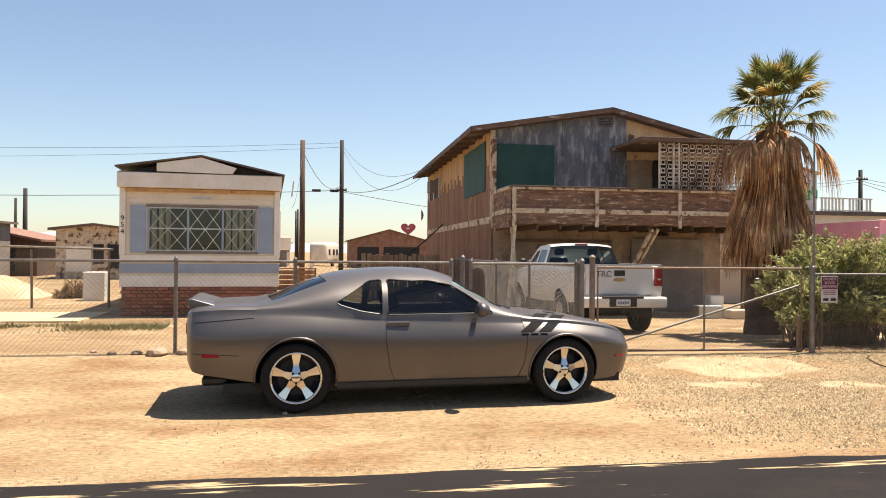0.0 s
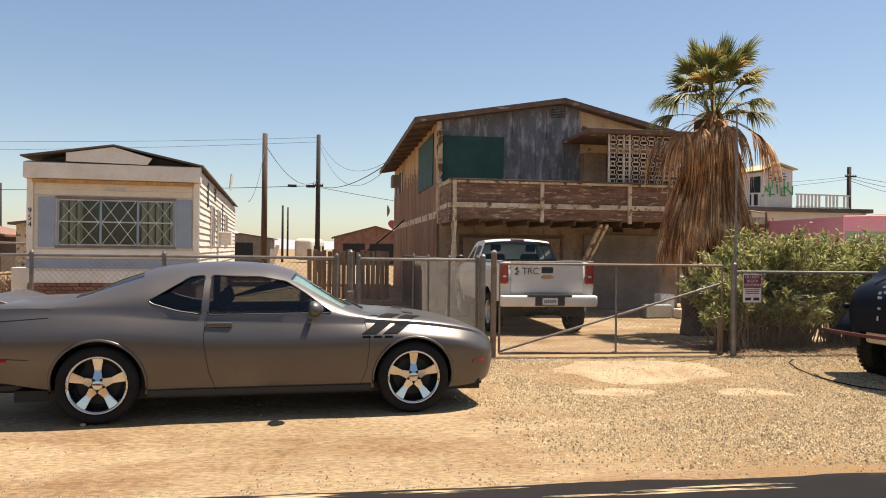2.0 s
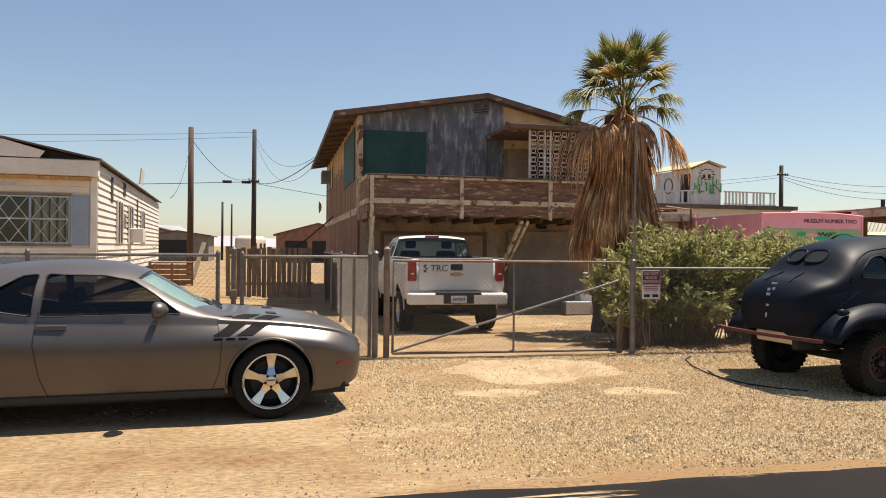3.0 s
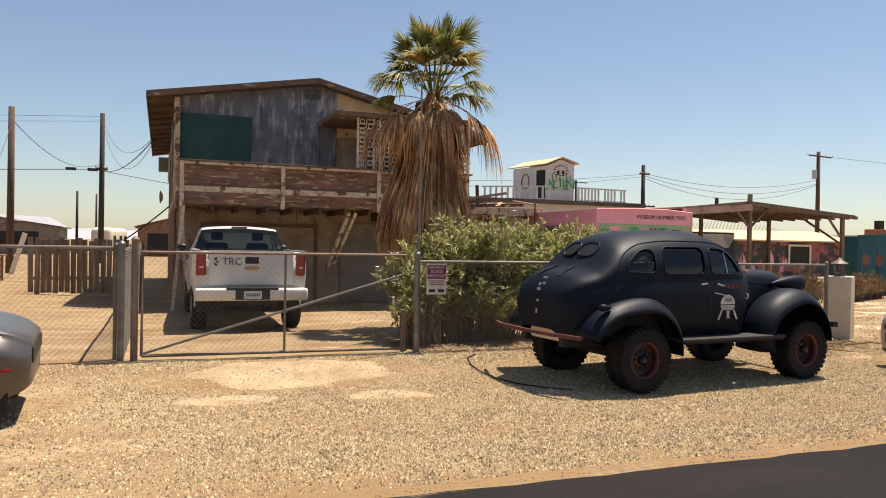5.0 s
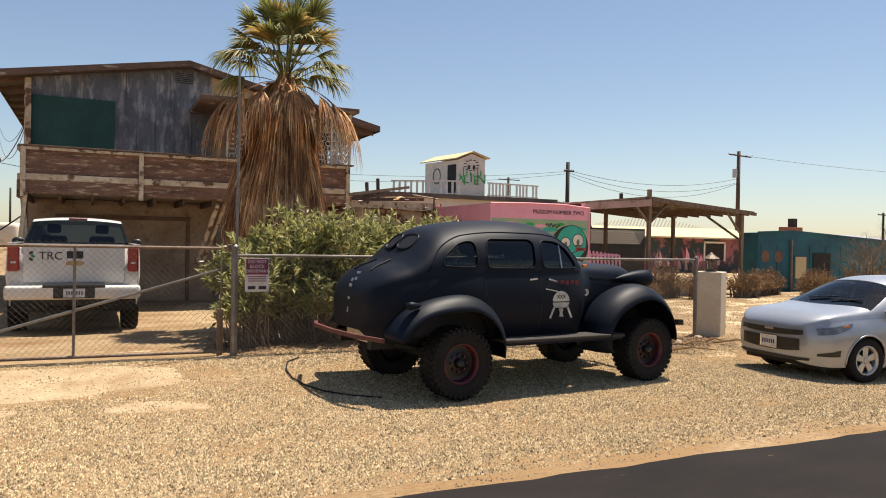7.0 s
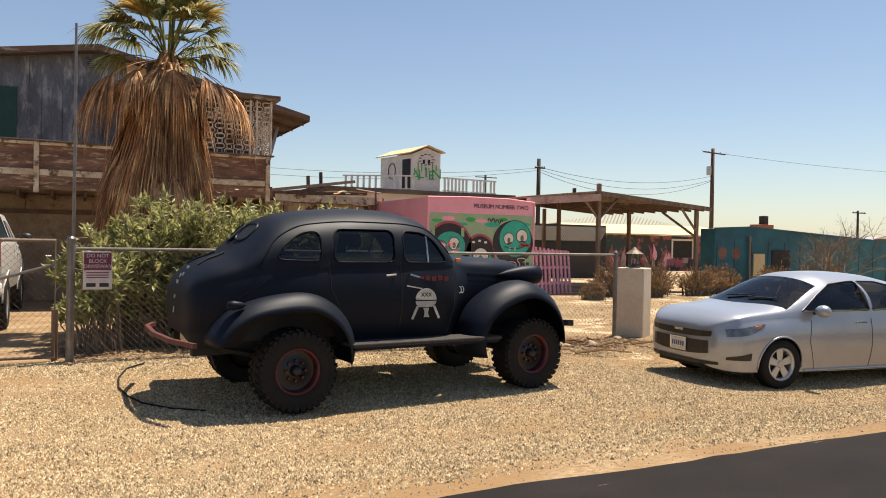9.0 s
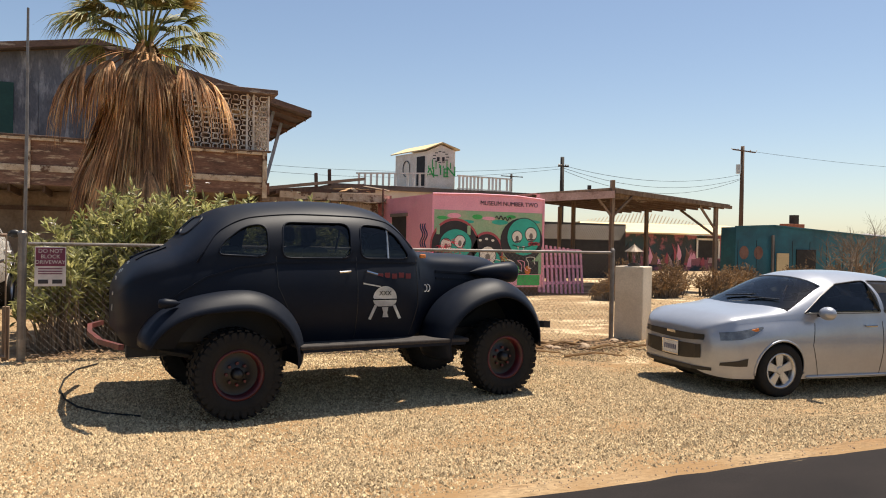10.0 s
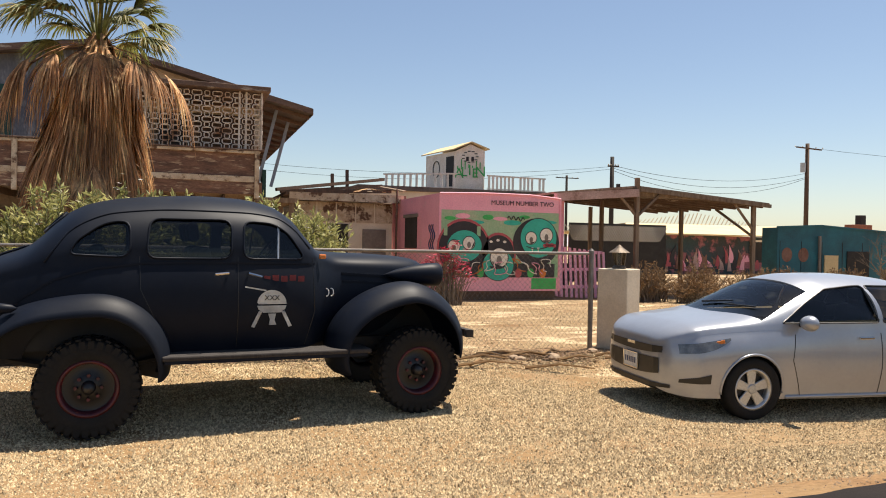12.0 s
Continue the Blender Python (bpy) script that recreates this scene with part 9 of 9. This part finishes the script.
wire((1.42, 52.0, 6.0), (-70.0, 58.0, 7.2), 1.2, 0.025)
wire((1.42, 52.0, 9.3), (-70.0, 58.0, 10.5), 1.3)
wire((1.42, 52.0, 9.0), (-70.0, 62.0, 9.0), 1.0)
wire((1.42, 52.0, 6.0), (4.6, 29.6, 5.2), 0.5, 0.02)
wire((1.42, 52.0, 5.9), (40.0, 80.0, 5.5), 1.0, 0.02)
wire((1.42, 52.0, 9.2), (4.6, 29.4, 5.25), 1.2, 0.010)
wire((1.42, 52.0, 9.0), (4.7, 29.0, 5.2), 1.9, 0.010)
wire((-0.72, 34.9, 6.4), (1.42, 52.0, 6.4), 0.9, 0.014)
wire((-0.72, 34.9, 6.2), (-1.0, 30.8, 3.5), 0.5, 0.012)
wire((44.1, 55.4, 8.2), (68.0, 59.0, 9.0), 1.0, 0.02)
wire((44.1, 55.4, 8.0), (68.0, 59.0, 8.6), 1.3, 0.02)
wire((44.1, 55.4, 7.8), (68.0, 59.0, 8.5), 1.7, 0.02)
wire((44.1, 55.4, 8.1), (10.0, 62.0, 8.0), 1.0, 0.016)
wire((44.1, 55.4, 7.9), (10.0, 62.0, 7.6), 1.2, 0.016)
wire((68.0, 59.0, 11.5), (140.0, 62.0, 13.5), 1.0, 0.018)
wire((5.2, 30.5, 2.9), (3.4, 30.0, 1.4), 0.05, 0.03)
# black splice boxes on the service line
for dx in (-1.73, -0.5):
    whole("cable_box", bx(-0.30, -0.07, -0.09, 0.30, 0.07, 0.09, 0.02), M["cable"], "small black box hung on a cable", "cable box", "cable boxes", loc=(1.42 + dx, 52.0, 5.95), rz=0)

# ---- far hills ----
bm = bmesh.new()
prev = None
for i in range(121):
    a = radians(-70 + 140 * i / 120)
    h = 45 + 55 * noise.noise(Vector((i * 0.11, 0, 0))) + 18 * noise.noise(Vector((i * 0.5, 3, 0))) + (40 if i < 55 else 0)
    x, y = 3200 * math.sin(a), 3200 * math.cos(a)
    cur = (bm.verts.new((x, y, -5)), bm.verts.new((x * 1.05, y * 1.05, max(h, 12))))
    if prev:
        bm.faces.new((prev[0], cur[0], cur[1], prev[1]))
    prev = cur
tagged(part("backdrop", bm, M["grey_haze"], None, smooth=True), "pale hazy desert hills on the horizon", "hills", kind="structure")

# ---- loose things on the ground ----
M["rock"] = mat("rock", (0.30, 0.20, 0.13), (0.40, 0.30, 0.20), rough=0.95, scale=8, fine=50, bump=0.4)


def rock(x, y, r, seed, label="reddish-brown field stone lying on sand", group="loose stones"):
    bm = bmesh.new()
    bmesh.ops.create_icosphere(bm, subdivisions=2, radius=r)
    for v in bm.verts:
        v.co *= 1 + 0.35 * noise.noise(v.co * (2.2 / r) + Vector((seed, 0, 0)))
        v.co.z *= 0.6
    whole("stone", bm, M["rock"], label, "stone", group, loc=(x, y, ground_z(x, y) + r * 0.25))


for k, (x, y, r) in enumerate(((-1.95, 10.85, 0.15), (-1.6, 10.9, 0.11), (-1.35, 11.1, 0.10), (-2.25, 10.95, 0.07), (-2.6, 11.0, 0.06), (-2.9, 11.2, 0.05), (-4.2, 10.6, 0.05), (0.0, 7.55, 0.03))):
    rock(x, y, r, k * 3.1)
rng = random.Random(8)
for k in range(12):
    x, y = 14.2 + rng.random() * 2.4, 10.4 + rng.random() * 0.9
    a, ln = rng.uniform(-0.6, 0.6), rng.uniform(0.3, 0.9)
    z = ground_z(x, y) + 0.03
    ob = part("branch", tb([(0, 0, 0), (ln * 0.5 * math.cos(a), ln * 0.5 * math.sin(a), 0.05), (ln * math.cos(a), ln * math.sin(a), 0.0)], [0.022, 0.016, 0.008], 5), M["dry_brush"], None)
    ob.matrix_basis = Matrix.Translation((x, y, z))
    tagged(ob, "dry fallen branch on the gravel", "branch", "fallen branches")
for k in range(7):
    rock(14.8 + rng.random() * 1.8, 10.9 + rng.random() * 0.4, rng.uniform(0.05, 0.10), 40 + k, "brown clod beside the fence")

loop = [(9.18, 10.75), (8.98, 10.55), (8.88, 10.2), (8.86, 9.8), (8.92, 9.45), (9.04, 9.12), (9.26, 8.84), (9.55, 8.66)]
hose = part("hose", tb([(x - 9.2, y - 9.5, ground_z(x, y) + 0.022) for x, y in loop], 0.009, 6), M["rubber"], None, smooth=True)
hose.matrix_basis = Matrix.Translation((9.2, 9.5, 0.0))
tagged(hose, "thin black hose curled on the gravel", "hose")
# tools and parts in the garage's shade
for k, (x, y, w, h, m) in enumerate(((10.6, 18.6, 0.7, 0.35, "alum"), (11.3, 18.4, 0.5, 0.25, "concrete"), (11.0, 19.0, 0.4, 0.6, "white_trim"))):
    whole("equipment_box", bx(-w / 2, -0.2, 0, w / 2, 0.2, h, 0.03), M[m], "pale equipment box standing in the yard", "box", "yard boxes", loc=(x, y, 0.0))
# white board that lies in the bush
whole("white_board", bx(-0.05, -0.02, 0, 0.05, 0.02, 0.75, 0.008, pose(0, 0, 0, 0, -22, 0)), M["white_paint"], "white painted stick leaning in the bush", "board", loc=(10.2, 12.5, 1.2))
# low grass tufts by the trailer
M["grass"] = mat("grass", (0.12, 0.14, 0.04), (0.26, 0.22, 0.09), rough=0.8, scale=2, fine=20, bump=0.0, grain=0.3)
v, f = [], []
for k in range(5200):
    x, y = rng.uniform(-10.5, -2.6), 14.7 + rng.gauss(0, 0.35)
    if noise.noise(Vector((x * 0.8, y * 0.8, 1))) < -0.05:
        continue
    h, a, w = rng.uniform(0.04, 0.13), rng.uniform(0, 6.3), 0.006
    z = ground_z(x, y)
    b = len(v)
    lean = Vector((math.cos(a), math.sin(a), 0)) * h * 0.5
    v.extend([(x - w, y, z), (x + w, y, z), (x + lean.x, y + lean.y, z + h)])
    f.append((b, b + 1, b + 2))
tagged(part("grass", from_arrays(v, f), M["grass"], None, kind="stuff"), "thin strip of short dry and green grass", "grass", kind="stuff")

# ---- gravel on the verge ----
def stones(count, area, size, seed, mask):
    """Half-sunk chips of stone, four facets each."""
    r = random.Random(seed)
    v, f = [], []
    while count > 0:
        x, y = area(r)
        if not mask(x, y, r):
            count -= 0.2
            continue
        count -= 1
        s = size * (0.55 + 1.1 * r.random() ** 2)
        z = ground_z(x, y) + 0.018 * noise.noise(Vector((x * 0.9, y * 0.9, 0)))
        a = r.uniform(0, 6.3)
        ca, sa = math.cos(a) * s, math.sin(a) * s
        b = len(v)
        k0, k1, k2, k3 = r.uniform(0.7, 1.2), r.uniform(0.7, 1.2), r.uniform(0.5, 1.0), r.uniform(0.5, 1.0)
        lo = z - s * 0.1
        tx, ty = r.uniform(-0.4, 0.4), r.uniform(-0.3, 0.3)
        v.extend([(x + ca * k0, y + sa * k0, lo), (x - sa * k2, y + ca * k2, lo), (x - ca * k1, y - sa * k1, lo), (x + sa * k3, y - ca * k3, lo), (x + ca * tx - sa * ty, y + sa * tx + ca * ty, z + s * r.uniform(0.45, 1.1))])
        f.extend([(b, b + 1, b + 4), (b + 1, b + 2, b + 4), (b + 2, b + 3, b + 4), (b + 3, b, b + 4)])
    return from_arrays(v, f)


def near_area(r):
    return r.uniform(3.0, 20.5), 5.75 + 5.4 * r.random()


def gravel_mask(x, y, r):
    edge = min(1.0, max(0.0, (x - 3.2 - 0.35 * (11 - y) * 0.3) / 2.2))
    n = 0.95 + 0.70 * noise.noise(Vector((x * 0.55, y * 0.8, 2))) - 0.5 * max(0.0, 6.3 - y)
    pad_off = 0.30 if ((x - 6.45) / 1.9) ** 2 + ((y - 10.05) / 0.95) ** 2 < 1 else 1.0
    if ((x - 7.3) / 0.7) ** 2 + ((y - 8.75) / 0.32) ** 2 < 1 or ((x - 5.6) / 0.55) ** 2 + ((y - 8.9) / 0.28) ** 2 < 1:
        pad_off = 0.45
    return r.random() < edge * min(1.0, max(0.08, n)) * pad_off


vary_islands(M["pebble"], 0.45, 1.45)
M["pebble"].node_tree.nodes["Principled BSDF"].inputs["Specular IOR Level"].default_value = 0.2
gravel = part("gravel", stones(370000, near_area, 0.0128, 4, gravel_mask), M["pebble"], None, kind="stuff")
tagged(gravel, "loose pale tan gravel along the verge", "gravel", kind="stuff")
yard = part("gravel", stones(30000, lambda r: (r.uniform(8.5, 30.0), 11.2 + 9.0 * r.random() ** 1.4), 0.018, 9, lambda x, y, r: r.random() < 0.5 + 0.9 * noise.noise(Vector((x * 0.5, y * 0.6, 5)))), M["pebble"], None, kind="stuff")
tagged(yard, "coarse tan gravel strewn over the yard", "gravel", kind="stuff")
scatter = part("pebbles", stones(18000, lambda r: (r.uniform(-14, 16), 5.6 + 5.6 * r.random() ** 2), 0.0085, 6, lambda x, y, r: r.random() < 0.75), M["rock"], None, kind="stuff")
tagged(scatter, "scattered small brown stones on packed dirt", "pebbles", kind="stuff")
